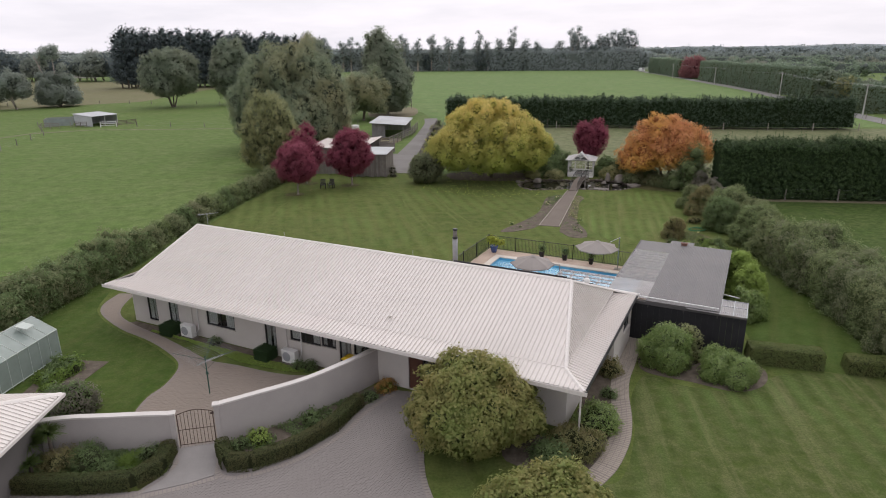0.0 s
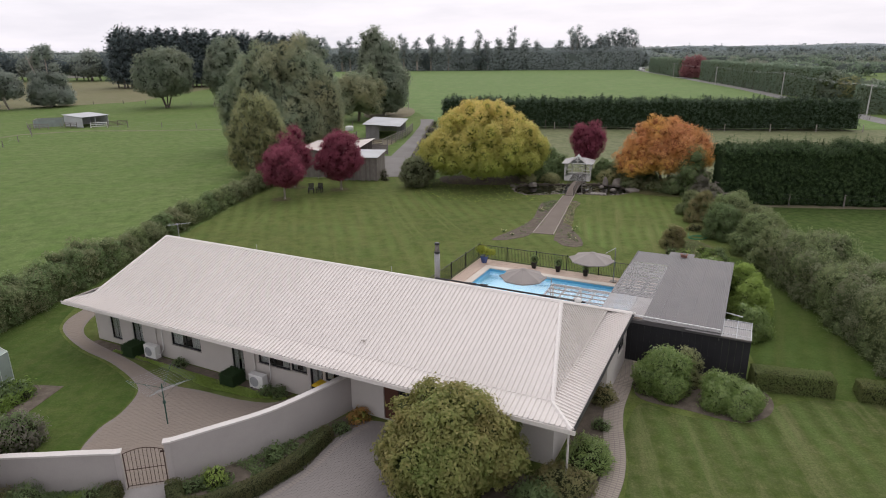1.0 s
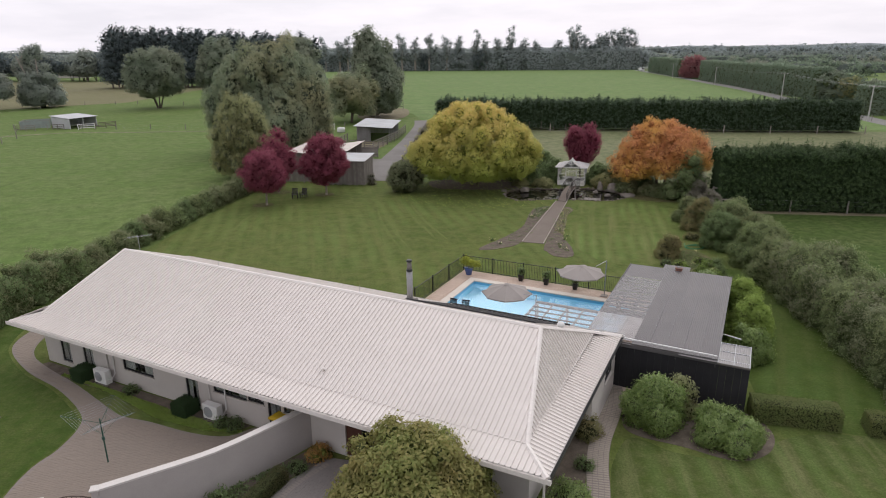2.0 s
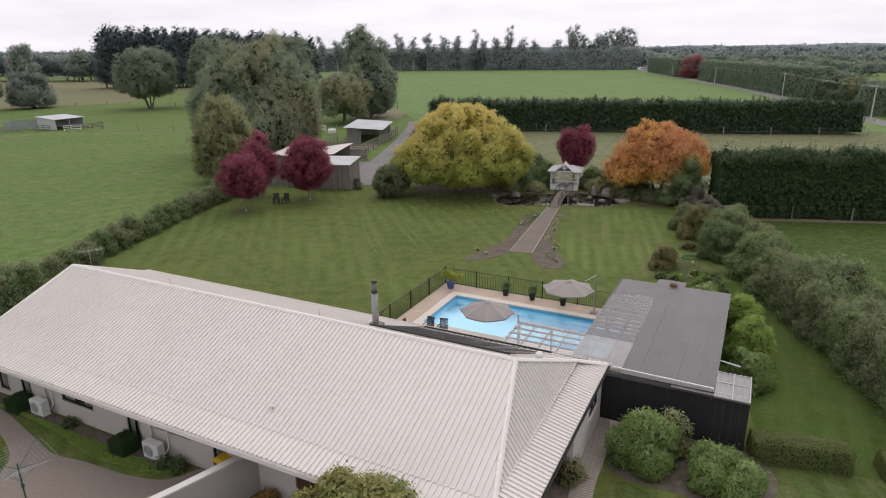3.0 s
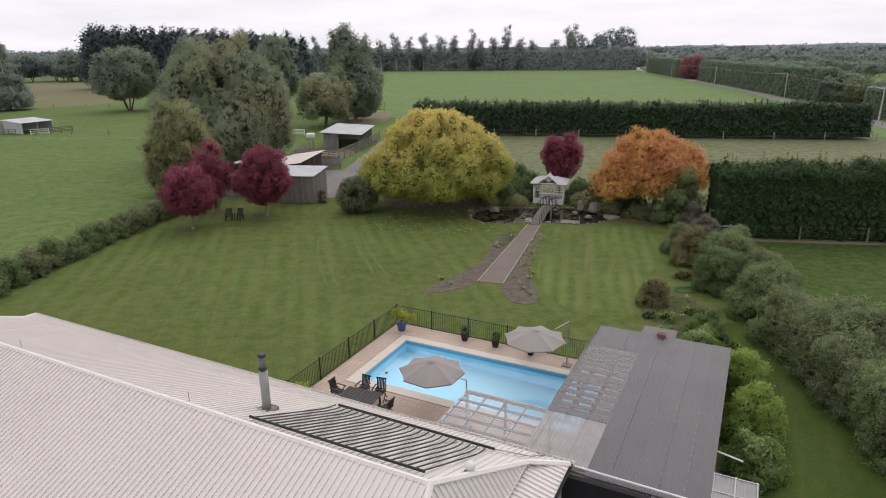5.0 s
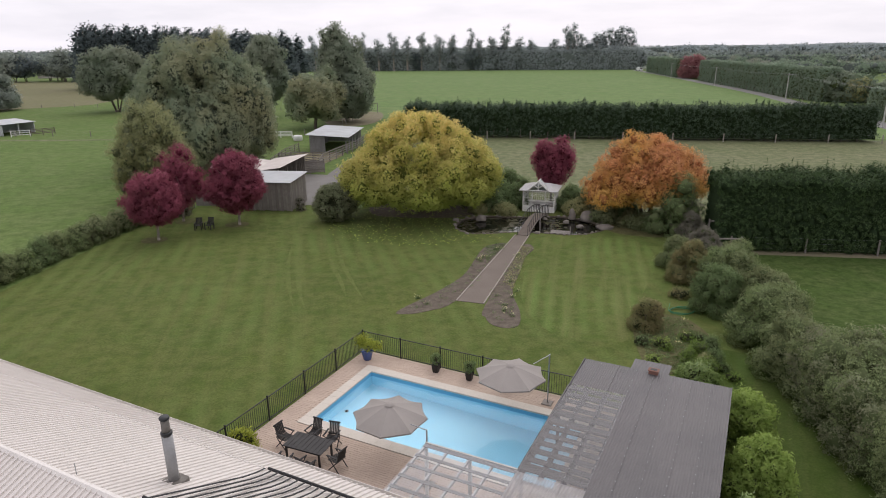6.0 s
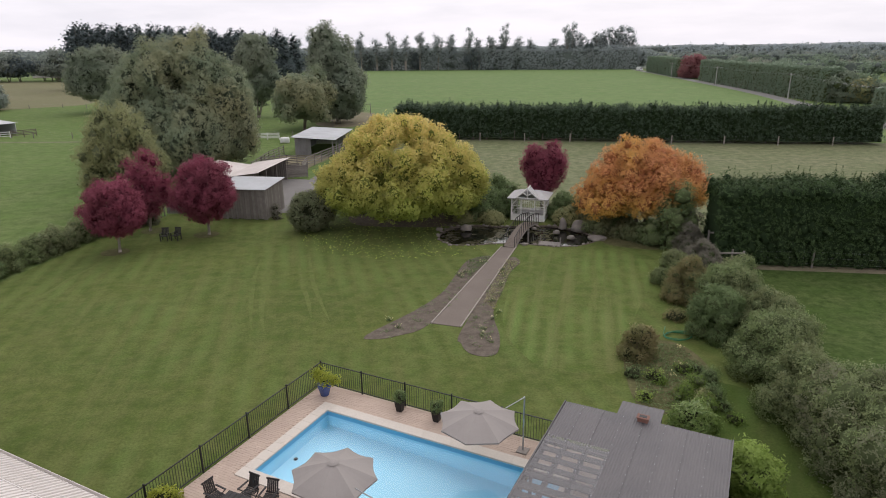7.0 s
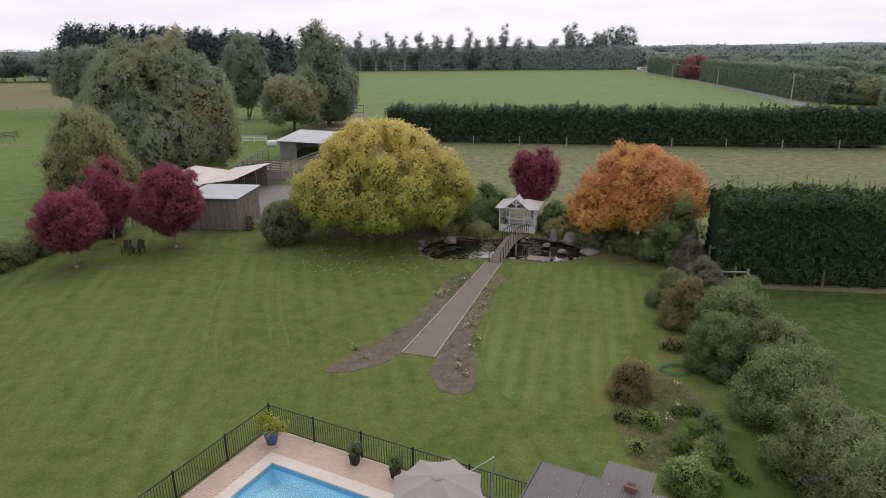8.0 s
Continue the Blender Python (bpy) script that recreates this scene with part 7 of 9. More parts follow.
# rows across the winding path
V, F = [], []
V0 = [(-0.5, -0.5, 0), (0.5, -0.5, 0), (0.5, 0.5, 0), (-0.5, 0.5, 0), (-0.46, -0.42, 1), (0.46, -0.42, 1), (0.46, 0.42, 1), (-0.46, 0.42, 1)]
F0 = [(4, 5, 6, 7), (0, 1, 5, 4), (1, 2, 6, 5), (2, 3, 7, 6), (3, 0, 4, 7)]
pbrick = bpy.data.meshes.new("brick")
pbrick.from_pydata([(a * 0.195, b * 0.098, c * 0.03) for a, b, c in V0], [], F0)
pbrick.materials.append(PAVER_WARM)
pl = smooth_line([(7.75, 27.4), (7.55, 25.8), (7.05, 24.2), (6.2, 22.2), (5.75, 20.6), (5.5, 19.2), (5.2, 17.9), (4.75, 16.7), (4.0, 15.35), (3.2, 14.4)], 40)
acc, last_s, rows_made = 0.0, -1.0, 0
for a, b in zip(pl, pl[1:]):
    d_ = b - a
    step = np.linalg.norm(d_)
    acc += step
    if acc - last_s > 0.108 and rows_made < 130:
        last_s = acc
        rows_made += 1
        ang = math.atan2(d_[1], d_[0])
        sd = np.array((-math.sin(ang), math.cos(ang)))
        for k in range(4):
            q = a + sd * ((k - 1.5) * 0.205)
            if rows_made > 74:
                b0 = len(V)
                ca, sa = math.cos(ang + math.pi / 2), math.sin(ang + math.pi / 2)
                V += [(q[0] + ca * v[0] * 0.195 - sa * v[1] * 0.098, q[1] + sa * v[0] * 0.195 + ca * v[1] * 0.098, v[2] * 0.03) for v in V0]
                F += [tuple(i + b0 for i in f) for f in F0]
            else:
                o = link_mesh("brick", pbrick, epath)
                o.location = (q[0], q[1], 0.0)
                o.rotation_euler = (0, 0, ang + math.pi / 2)
tagged(raw("bricks", V, F, PAVER_WARM, epath), kind="stuff")

# ---- planting round the front ----
hedge([(-19.2, 13.55), (-15.3, 13.6), (-13.6, 13.85), (-13.0, 14.7), (-13.15, 15.9)], 0.3, 0.6, L_BOX, "box_hedge", "low clipped box hedge along the drive", 17000, 0.05, 31, 0.03, ball=0.3, group="low box hedges")
hedge([(-11.1, 16.1), (-10.45, 14.95), (-9.6, 15.0), (-8.2, 15.95), (-6.9, 17.6), (-6.15, 19.5)], 0.27, 0.6, L_BOX, "box_hedge", "low clipped box hedge curving below the wall", 17000, 0.05, 32, 0.03, ball=0.3, group="low box hedges")
tree(-1.05, 16.9, 2.5, 0.7, 3.45, L_MAGNOLIA, "broad shrubby magnolia with olive and russet leaves", 46000, 0.15, 80, "dome", 0.22, BARK, 0.14, 4, CORE_GREEN, 41, "tree", slim=0.62, name="magnolia_tree", wild=0.4, ragged=0.22, fluff=0.3, fine=0.85, lift=0.4)
tree(1.3, 11.1, 2.2, 0.5, 2.5, L_MAGNOLIA, "broad shrubby magnolia with olive leaves by the drive", 34000, 0.15, 66, "dome", 0.22, BARK, 0.12, 4, CORE_GREEN, 42, "tree", slim=0.62, name="magnolia_tree", wild=0.4, ragged=0.2, fluff=0.3, fine=0.85, lift=0.4)
shrub(8.75, 23.55, 1.25, 2.0, L_RHODO, "large rounded glossy rhododendron bush", 14000, 0.13, 22, 51, "rhododendron", core=CORE_GREEN, lump=0.34, slim=0.36)
shrub(11.3, 22.2, 1.25, 1.6, L_RHODO, "rounded glossy rhododendron bush on mulch", 12000, 0.13, 18, 52, "rhododendron", core=CORE_GREEN, lump=0.34, slim=0.36, squash=0.9)
shrub(10.0, 24.3, 0.75, 2.0, L_OLIVE, "tall thin yellowing shrub between rhododendrons", 1800, 0.14, 10, 53, lump=0.3)
shrub(4.2, 17.9, 1.0, 0.95, L_RHODO, "mid-green spreading shrub at the house corner", 5200, 0.1, 16, 54)
shrub(3.0, 16.3, 1.1, 1.0, L_RUST, "brownish spreading shrub at the house corner", 5200, 0.1, 16, 55)
shrub(2.0, 15.6, 0.75, 0.7, L_GREEN, "dark green strappy shrub in the corner bed", 3000, 0.2, 10, 56, slim=0.2)
shrub(5.7, 22.6, 0.7, 0.85, L_RUST, "reddish-brown low shrub beside the brick path", 1800, 0.09, 10, 57)
shrub(5.2, 20.4, 0.4, 0.4, L_GREEN, "small green bedding plant", 500, 0.08, 6, 58)
hedge([(13.0, 24.1), (16.3, 23.35)], 0.55, 0.9, L_CLIP, "clipped_hedge", "low clipped hedge across the lawn end", 13000, 0.06, 61, 0.05, ball=0.4, group="clipped hedges on the lawn")
hedge([(17.3, 23.1), (19.6, 22.5)], 0.55, 0.75, L_CLIP, "clipped_hedge", "low clipped hedge across the lawn end", 8000, 0.06, 62, 0.05, ball=0.4, group="clipped hedges on the lawn")
shrub(-18.9, 18.9, 1.05, 1.25, L_GREYTWIG, "dark glossy-leaved shrub behind the wall", 2600, 0.16, 14, 63, slim=0.4)
shrub(-18.9, 18.8, 1.0, 1.35, L_GREEN, "dark green shrub behind the garden wall", 2600, 0.15, 14, 64, slim=0.4)


def strap_plant(x, y, r, h, k, leaf, label, seed, name="strap_leaf_plant", stem=0.0, width=0.045, z=0.0):
    """A tuft of arching strap leaves, on a short stem if it has one."""
    rng = np.random.default_rng(seed)
    t = thing(name, pose(x, y, z), label, "plant")
    if stem:
        part("stem", one_rod((0, 0, 0), (0.03, 0.02, stem), 0.07, 0.06, 8), BARK, t)
    V, F = [], []
    for _ in range(k):
        a = rng.random() * 6.283
        el = rng.uniform(0.5, 1.45)
        L = h * rng.uniform(0.75, 1.15)
        d = Vector((math.cos(a), math.sin(a), 0))
        s = Vector((-math.sin(a), math.cos(a), 0))
        b = len(V)
        for i in range(5):
            f = i / 4
            out = L * math.cos(el) * f + 0.25 * L * f * f
            up = stem + L * math.sin(el) * f - 0.42 * L * f * f
            w = width * (1 - f) ** 0.6 + 0.002
            c = d * min(out, r * 1.3)
            V += [(c.x + s.x * w, c.y + s.y * w, max(0.02, up)), (c.x - s.x * w, c.y - s.y * w, max(0.02, up))]
        F += [(b + 2 * i, b + 2 * i + 1, b + 2 * i + 3, b + 2 * i + 2) for i in range(4)]
    raw("leaves", V, F, leaf, t)
    return t


strap_plant(-18.0, 14.9, 0.7, 0.75, 220, L_FLAX, "cabbage tree with spiky green heads", 71, "cabbage_tree", 0.9, 0.026)
strap_plant(-17.5, 15.25, 0.7, 0.72, 220, L_FLAX, "cabbage tree with spiky green heads", 72, "cabbage_tree", 1.2, 0.026)
strap_plant(-17.75, 14.35, 0.6, 0.6, 200, L_FLAX, "cabbage tree with spiky green heads", 70, "cabbage_tree", 0.5, 0.022)
for i, (x, y) in enumerate(((-14.6, 15.1), (-14.3, 15.3), (-14.0, 15.5), (-14.25, 14.95))):
    strap_plant(x, y, 0.45, 0.62, 130, L_BLADE, "clump of upright strap leaves by the wall", 273 + i, width=0.022)
shrub(-15.9, 15.05, 0.85, 0.75, L_GREEN, "low feathery perennials in the wall bed", 3200, 0.13, 14, 74, slim=0.2)
shrub(-17.0, 14.75, 0.8, 0.75, L_RUST, "low brownish perennials in the wall bed", 2600, 0.12, 10, 75, slim=0.2)
shrub(-13.7, 15.4, 0.5, 0.7, L_GREEN, "feathery green perennials near the gate", 900, 0.12, 9, 76, slim=0.2)
shrub(-9.75, 16.6, 0.45, 0.6, L_LIME, "bright green leafy plant below the curved wall", 900, 0.1, 12, 77)
shrub(-8.0, 18.0, 0.42, 0.6, L_GREEN, "round leafy plant below the curved wall", 600, 0.12, 8, 78)
shrub(-10.5, 16.3, 0.4, 0.35, L_GREEN, "low green plant by the gate", 450, 0.1, 7, 79)
shrub(-5.05, 20.85, 0.45, 0.5, L_AMBER, "amber and orange autumn shrub at the wall end", 900, 0.1, 10, 80, core=CORE_WARM)
shrub(-5.7, 20.0, 0.4, 0.35, L_GREEN, "low blue-green groundcover by the wall end", 700, 0.07, 8, 81)
for i, (e, n) in enumerate(((-20.4, 0.72), (-13.9, 0.65), (-14.5, 0.5))):
    shrub(*hw(e, n), 0.38, 0.4, L_GREEN, "small green shrub against the house wall", 450, 0.09, 7, 82 + i)
shrub(-18.75, 14.1, 0.8, 1.3, L_GREEN, "dark leafy shrub against the garage wall", 3000, 0.13, 14, 86)
shrub(-15.2, 14.75, 0.45, 0.4, L_GREEN, "fresh green perennials in the wall bed", 1200, 0.12, 9, 87, slim=0.25)
# weeds and low leaves that cover the wall beds
rngw = np.random.default_rng(21)
for poly, count in (([(-18.8, 14.1), (-13.8, 14.2), (-13.4, 15.0), (-13.5, 15.95), (-15.6, 15.8), (-18.3, 15.3)], 5200), ([(-11.0, 16.5), (-10.3, 15.4), (-9.7, 15.4), (-8.6, 16.3), (-7.4, 17.9), (-6.5, 19.6), (-5.2, 20.9), (-6.7, 20.0), (-8.4, 18.5), (-10.1, 17.2)], 3600)):
    a_ = np.array(poly)
    q = a_.min(0) + rngw.random((count * 3, 2)) * (a_.max(0) - a_.min(0))
    dens = np.array([noise.noise(Vector((x * 1.3, y * 1.3, 5.0))) for x, y in q])
    q = q[inside(poly, q[:, 0], q[:, 1]) & (dens > -0.12)][:count]
    P = np.column_stack([q, 0.04 + 0.16 * rngw.random(len(q))])
    gc = thing("ground_cover", pose(0, 0, 0), "low mixed green weeds and seedlings on soil", "plants", "", "stuff")
    leaf_mesh("leaves", P, unit(rngw.normal(size=P.shape) + np.array((0, 0, 0.8))), 0.13, [L_GREEN], gc, "", 0.4, None, 1, None, rngw)
# vegetables
rngv = np.random.default_rng(5)
for i in range(20):
    shrub(-22.1 + rngv.random() * 1.15, 20.5 + rngv.random() * 2.6, 0.28 + 0.15 * rngv.random(), 0.3 + 0.25 * rngv.random(), L_BLADE if i % 2 else L_GREEN, "leafy vegetable plant in dark soil", 220, 0.15, 6, 90 + i, "vegetable_plant", "plant", "vegetables in the bed")
# rough grass strip along the house bed
k = 9000
s_ = rngv.random(k)
P = np.zeros((k, 3))
ee = -25.0 + s_ * 11.6
nn = -0.05 + 0.35 * np.sin(ee * 0.9) * 0.3 + rngv.normal(size=k) * 0.22
lo = np.interp(ee, [-25.0, -22.1, -19.9, -17.6, -14.9, -13.4], [0.35, 0.35, 0.1, -0.3, -0.05, 0.6])
hi = np.full(k, 0.5)
nn = lo + (hi - lo) * rngv.random(k)
mm = np.array(HOUSE_AT)
P[:, 0] = mm[0, 0] * ee + mm[0, 1] * nn + mm[0, 3]
P[:, 1] = mm[1, 0] * ee + mm[1, 1] * nn + mm[1, 3]
P[:, 2] = 0.02 + 0.05 * rngv.random(k)
gs = thing("grass_strip", pose(0, 0, 0), "strip of long grass between bed and paving", "grass", "", "stuff")
leaf_mesh("blades", P, unit(rngv.normal(size=(k, 3)) * 0.7 + np.array((0, 0, 0.9))), 0.11, [L_LIME], gs, "", 0.22, None, 1, None, rngv)

# ---- garden hedges ----
clump_hedge([(-28.9, 20), (-28.2, 27), (-27.7, 34), (-27.2, 40.5)], 1.35, 2.3, L_HEDGE, "boundary_hedge", "long loosely clipped mixed hedge along the pasture", 60000, 0.13, 101, 0.5, 0.22, 1.0, CORE_GREEN, leaves=(L_GREEN,), swell=0.25)
west_line = smooth_line([(-27.1, 40.8), (-26.6, 50), (-25.9, 57), (-25.0, 64), (-23.6, 70.2)], 40)
rngb = np.random.default_rng(33)
walked = 9.9
for a, b in zip(west_line, west_line[1:]):
    walked += float(np.linalg.norm(b - a))
    if walked > 1.75:
        walked = rngb.uniform(-0.25, 0.15)
        n_ = int(rngb.integers(0, 90000))
        shrub(b[0] + rngb.normal() * 0.12, b[1], rngb.uniform(1.15, 1.4), rngb.uniform(1.75, 2.3), (L_HEDGE, L_HEDGE, L_HEDGE_E, L_GREEN)[n_ % 4], "rounded leafy bush in the pasture hedge row", 3400, 0.13, 16, 1000 + n_, "hedge_bush", "shrub", "bushes of the pasture hedge", lump=0.36, core=CORE_GREEN)
clump_hedge([(21.5, 18.5), (21.6, 26), (22.1, 32), (22.4, 39)], 2.0, 3.0, L_HEDGE_E, "boundary_hedge", "tall bushy grey-green hedge along the lawn", 150000, 0.1, 102, 0.55, 0.16, 1.6, CORE_GREEN, leaves=(L_HEDGE_E, L_HEDGE_TWIG), swell=0.3, slim=0.5, fluff=0.4)
rngh = np.random.default_rng(9)
for i, (x, y, r, h, lf) in enumerate(((22.0, 40.5, 2.3, 3.0, L_HEDGE_E), (22.3, 44.0, 2.4, 3.3, L_HEDGE_E), (23.6, 47.2, 2.1, 2.9, L_HEDGE_E), (21.0, 48.3, 1.6, 2.9, L_GREEN), (22.8, 51.2, 2.0, 3.0, L_HEDGE_E), (21.2, 53.6, 1.6, 2.5, L_RUST), (24.2, 54.0, 1.8, 2.7, L_HEDGE_E), (21.3, 56.6, 1.5, 2.1, L_HEDGE_E), (23.6, 57.6, 1.6, 2.4, L_GREYTWIG), (24.4, 62.6, 1.3, 2.2, L_GREYTWIG))):
    shrub(x, y, r, h, lf, "large bushy shrub in the boundary planting", 15000, 0.11, 36, 110 + i, "boundary_shrub", "shrub", "shrubs of the east boundary", lump=0.24, core=CORE_GREEN)
shrub(16.2, 45.8, 1.0, 1.8, L_RUST, "round russet-green shrub on the lawn", 6000, 0.11, 18, 130, lump=0.32)
shrub(19.6, 50.6, 0.7, 0.6, L_RUST, "low brown shrub by the lawn edge", 900, 0.1, 8, 131)
shrub(16.9, 39.6, 0.95, 0.95, L_RHODO, "rounded leafy green shrub by the pool house", 4200, 0.14, 14, 132)
shrub(18.0, 41.6, 0.45, 0.35, L_OLIVE, "loose green shrub in the untidy bed", 1800, 0.14, 10, 133)
shrub(17.1, 35.2, 1.15, 2.5, L_LIME, "bright yellow-green shrub beside the pool house", 10500, 0.14, 20, 136, lump=0.32, slim=0.4, core=CORE_GREEN)
shrub(16.2, 31.8, 1.15, 2.3, L_LIME, "tall glossy green shrub beside the pool house", 13300, 0.14, 24, 137, lump=0.3, slim=0.4, core=CORE_GREEN)
shrub(15.2, 29.5, 1.0, 2.0, L_RHODO, "tall glossy green shrub beside the pool house", 7699, 0.14, 18, 138, lump=0.3, slim=0.4, core=CORE_GREEN)

for i in range(8):
    a, b = rngh.random(), rngh.random()
    shrub(15.4 + 3.6 * a, 39.6 + 5.2 * b, 0.25 + 0.25 * rngh.random(), 0.12 + 0.14 * rngh.random(), (L_GREEN, L_BLADE, L_LIME)[i % 3], "low sprawling plants in the untidy bed", 170, 0.12, 7, 150 + i, "bed_plant", "plant", "plants of the untidy bed")

for i, (x, y) in enumerate(((17.9, 41.0), (18.5, 41.8), (18.0, 42.6), (18.8, 43.2), (17.3, 41.9))):
    shrub(x, y, 0.5, 0.75, (L_BLADE, L_GREEN)[i % 2], "tall loose green weeds in the untidy bed", 900, 0.13, 9, 170 + i, "tall_weed", "plant", "weeds of the untidy bed", slim=0.22, core=CORE_GREEN)

# garden hose on the grass
HOSE = plain("green_hose", (0.03, 0.2, 0.1), 0.5)
hs = thing("garden_hose", pose(19.0, 48.2, 0.03), "loose coil of green garden hose on grass", "hose")
bm = bmesh.new()
pts = [(0.75 * (1 + 0.12 * math.sin(t * 0.7)) * math.cos(t * 0.35), 0.5 * (1 + 0.1 * math.cos(t)) * math.sin(t * 0.35), 0.01 + 0.002 * t) for t in range(60)]
pts += [(-0.8 + 0.1 * i, 0.1 + 0.25 * i, 0.01) for i in range(6)]
sweep(bm, pts, 0.018, 5)
part("coil", bm, HOSE, hs)

# weeds and small seedlings over the two beds by the path
rngw = np.random.default_rng(57)
for spine, wide in ((((2.6, 48.3), (4.6, 50.4), (6.2, 53.6), (7.4, 58.0), (8.8, 61.6)), 0.8), (((8.2, 46.6), (8.3, 49.0), (8.6, 52.2), (9.4, 55.6), (10.9, 60.8)), 0.75)):
    line = np.array(smooth_line(list(spine), 8))[:, :2]
    pick = rngw.integers(0, len(line), 45)
    centre = line[pick] + rngw.uniform(-wide, wide, (45, 2))
    P = np.repeat(centre, 16, 0) + rngw.normal(size=(720, 2)) * 0.11
    P = np.c_[P, rngw.uniform(0.02, 0.09, 720)]
    wd = thing("bed_seedlings", pose(0, 0, 0), "small green weeds and seedlings on bare soil", "weeds", "", "stuff")
    leaf_mesh("leaves", P, unit(rngw.normal(size=P.shape) * 0.5 + np.array((0, 0, 1))), 0.075, [L_GREEN, L_BLADE, L_OLIVE], wd, "", 0.5, None, 1, None, rngw)

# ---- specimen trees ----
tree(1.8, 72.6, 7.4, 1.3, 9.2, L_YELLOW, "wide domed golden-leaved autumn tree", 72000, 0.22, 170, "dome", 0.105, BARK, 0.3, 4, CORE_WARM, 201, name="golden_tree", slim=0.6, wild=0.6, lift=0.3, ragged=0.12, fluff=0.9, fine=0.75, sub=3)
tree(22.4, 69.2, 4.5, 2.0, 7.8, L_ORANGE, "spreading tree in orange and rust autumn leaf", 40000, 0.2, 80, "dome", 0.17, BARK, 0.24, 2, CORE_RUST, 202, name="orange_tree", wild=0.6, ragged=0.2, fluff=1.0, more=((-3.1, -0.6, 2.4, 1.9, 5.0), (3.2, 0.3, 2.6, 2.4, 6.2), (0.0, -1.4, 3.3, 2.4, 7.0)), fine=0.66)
tree(14.8, 76.0, 1.5, 1.9, 5.6, L_RED, "small upright crimson-leaved tree", 12000, 0.2, 26, "egg", 0.3, BARK, 0.12, 1, CORE_RED, 203, name="crimson_tree", group="crimson trees", ragged=0.3, fluff=1.0, droop=1.3, more=((-0.75, 0, 1.2, 3.2, 6.4), (0.9, 0.1, 1.15, 3.0, 6.6)), fine=0.66)
tree(-19.9, 63.1, 2.15, 1.5, 5.6, L_RED, "crimson-leaved young tree with a pale trunk", 14000, 0.19, 46, "egg", 0.2, BARK_PALE, 0.11, 1, CORE_RED, 204, name="crimson_tree", group="crimson trees", ragged=0.25, fluff=1.0, fine=0.66)
tree(-20.4, 69.2, 2.05, 1.5, 6.4, L_RED, "thinning crimson-leaved young tree", 8500, 0.19, 30, "egg", 0.22, BARK_PALE, 0.11, 1, CORE_RED, 205, name="crimson_tree", group="crimson trees", ragged=0.35, fluff=1.6, fine=0.66)
tree(-14.65, 68.0, 2.5, 1.4, 6.5, L_RED, "crimson-leaved young tree with a round crown", 19000, 0.19, 44, "egg", 0.22, BARK_PALE, 0.12, 1, CORE_RED, 206, name="crimson_tree", group="crimson trees", ragged=0.22, fluff=1.0, fine=0.66)
tree(-6.0, 69.4, 2.05, 0.0, 3.5, L_HEDGE_TWIG, "dense rounded clipped evergreen bush", 13000, 0.15, 70, "egg", 0.17, BARK, 0.12, 3, CORE, 207, "shrub", name="clipped_bush", ragged=0.05, fluff=0.4)
shrub(-22.0, 71.5, 1.4, 1.7, L_GREYTWIG, "dark sprawling shrub at the hedge end", 2600, 0.15, 14, 208)
shrub(-24.0, 71.2, 1.5, 1.8, L_HEDGE, "dark sprawling shrub at the hedge end", 3000, 0.15, 14, 209)
for i, (x, y, r, h, lf) in enumerate(((9.6, 75.4, 1.9, 2.8, L_GREEN), (7.8, 77.5, 1.8, 2.6, L_GREEN), (11.2, 78.2, 1.6, 3.2, L_GREEN), (17.2, 73.6, 1.7, 2.3, L_GREEN), (19.3, 71.5, 1.6, 1.8, L_HEDGE), (23.6, 64.8, 2.5, 4.7, L_GREEN), (25.2, 67.5, 1.6, 2.8, L_GREYTWIG), (16.6, 71.6, 1.2, 1.3, L_OLIVE), (19.0, 68.8, 1.5, 1.3, L_HEDGE), (9.8, 71.8, 1.2, 0.9, L_OLIVE), (7.4, 72.4, 1.0, 0.8, L_OLIVE), (8.6, 73.8, 1.7, 2.2, L_GREEN), (10.9, 74.8, 1.5, 2.4, L_GREEN), (18.2, 72.2, 1.7, 2.2, L_HEDGE), (20.6, 69.6, 1.5, 1.7, L_GREEN), (20.8, 67.4, 1.3, 1.3, L_HEDGE), (16.2, 73.6, 1.3, 2.0, L_GREEN), (22.0, 66.2, 1.3, 1.5, L_HEDGE))):
    shrub(x, y, r, h, lf, "evergreen shrub behind the pond", 4200, 0.17, 18, 220 + i, "garden_shrub", "shrub", "shrubs round the pond", lump=0.32, core=CORE_GREEN)

# fallen leaves under the golden tree
rngl = np.random.default_rng(15)
k = 1500
ang, rad = rngl.random(k) * 6.283, 9.5 * np.sqrt(rngl.random(k))
P = np.stack([2.4 + rad * np.cos(ang), 69.0 + rad * np.sin(ang) * 0.8, np.full(k, 0.02)], 1)
P = P[~inside([tuple(q) for q in pond_line], P[:, 0], P[:, 1])]
fl = thing("fallen_leaves", pose(0, 0, 0), "scattered yellow fallen leaves on the lawn", "leaves", "", "stuff")
leaf_mesh("leaves", P, unit(rngl.normal(size=P.shape) * 0.3 + np.array((0, 0, 1))), 0.13, [L_YELLOW], fl, "", 0.6, None, 1, None, rngl)

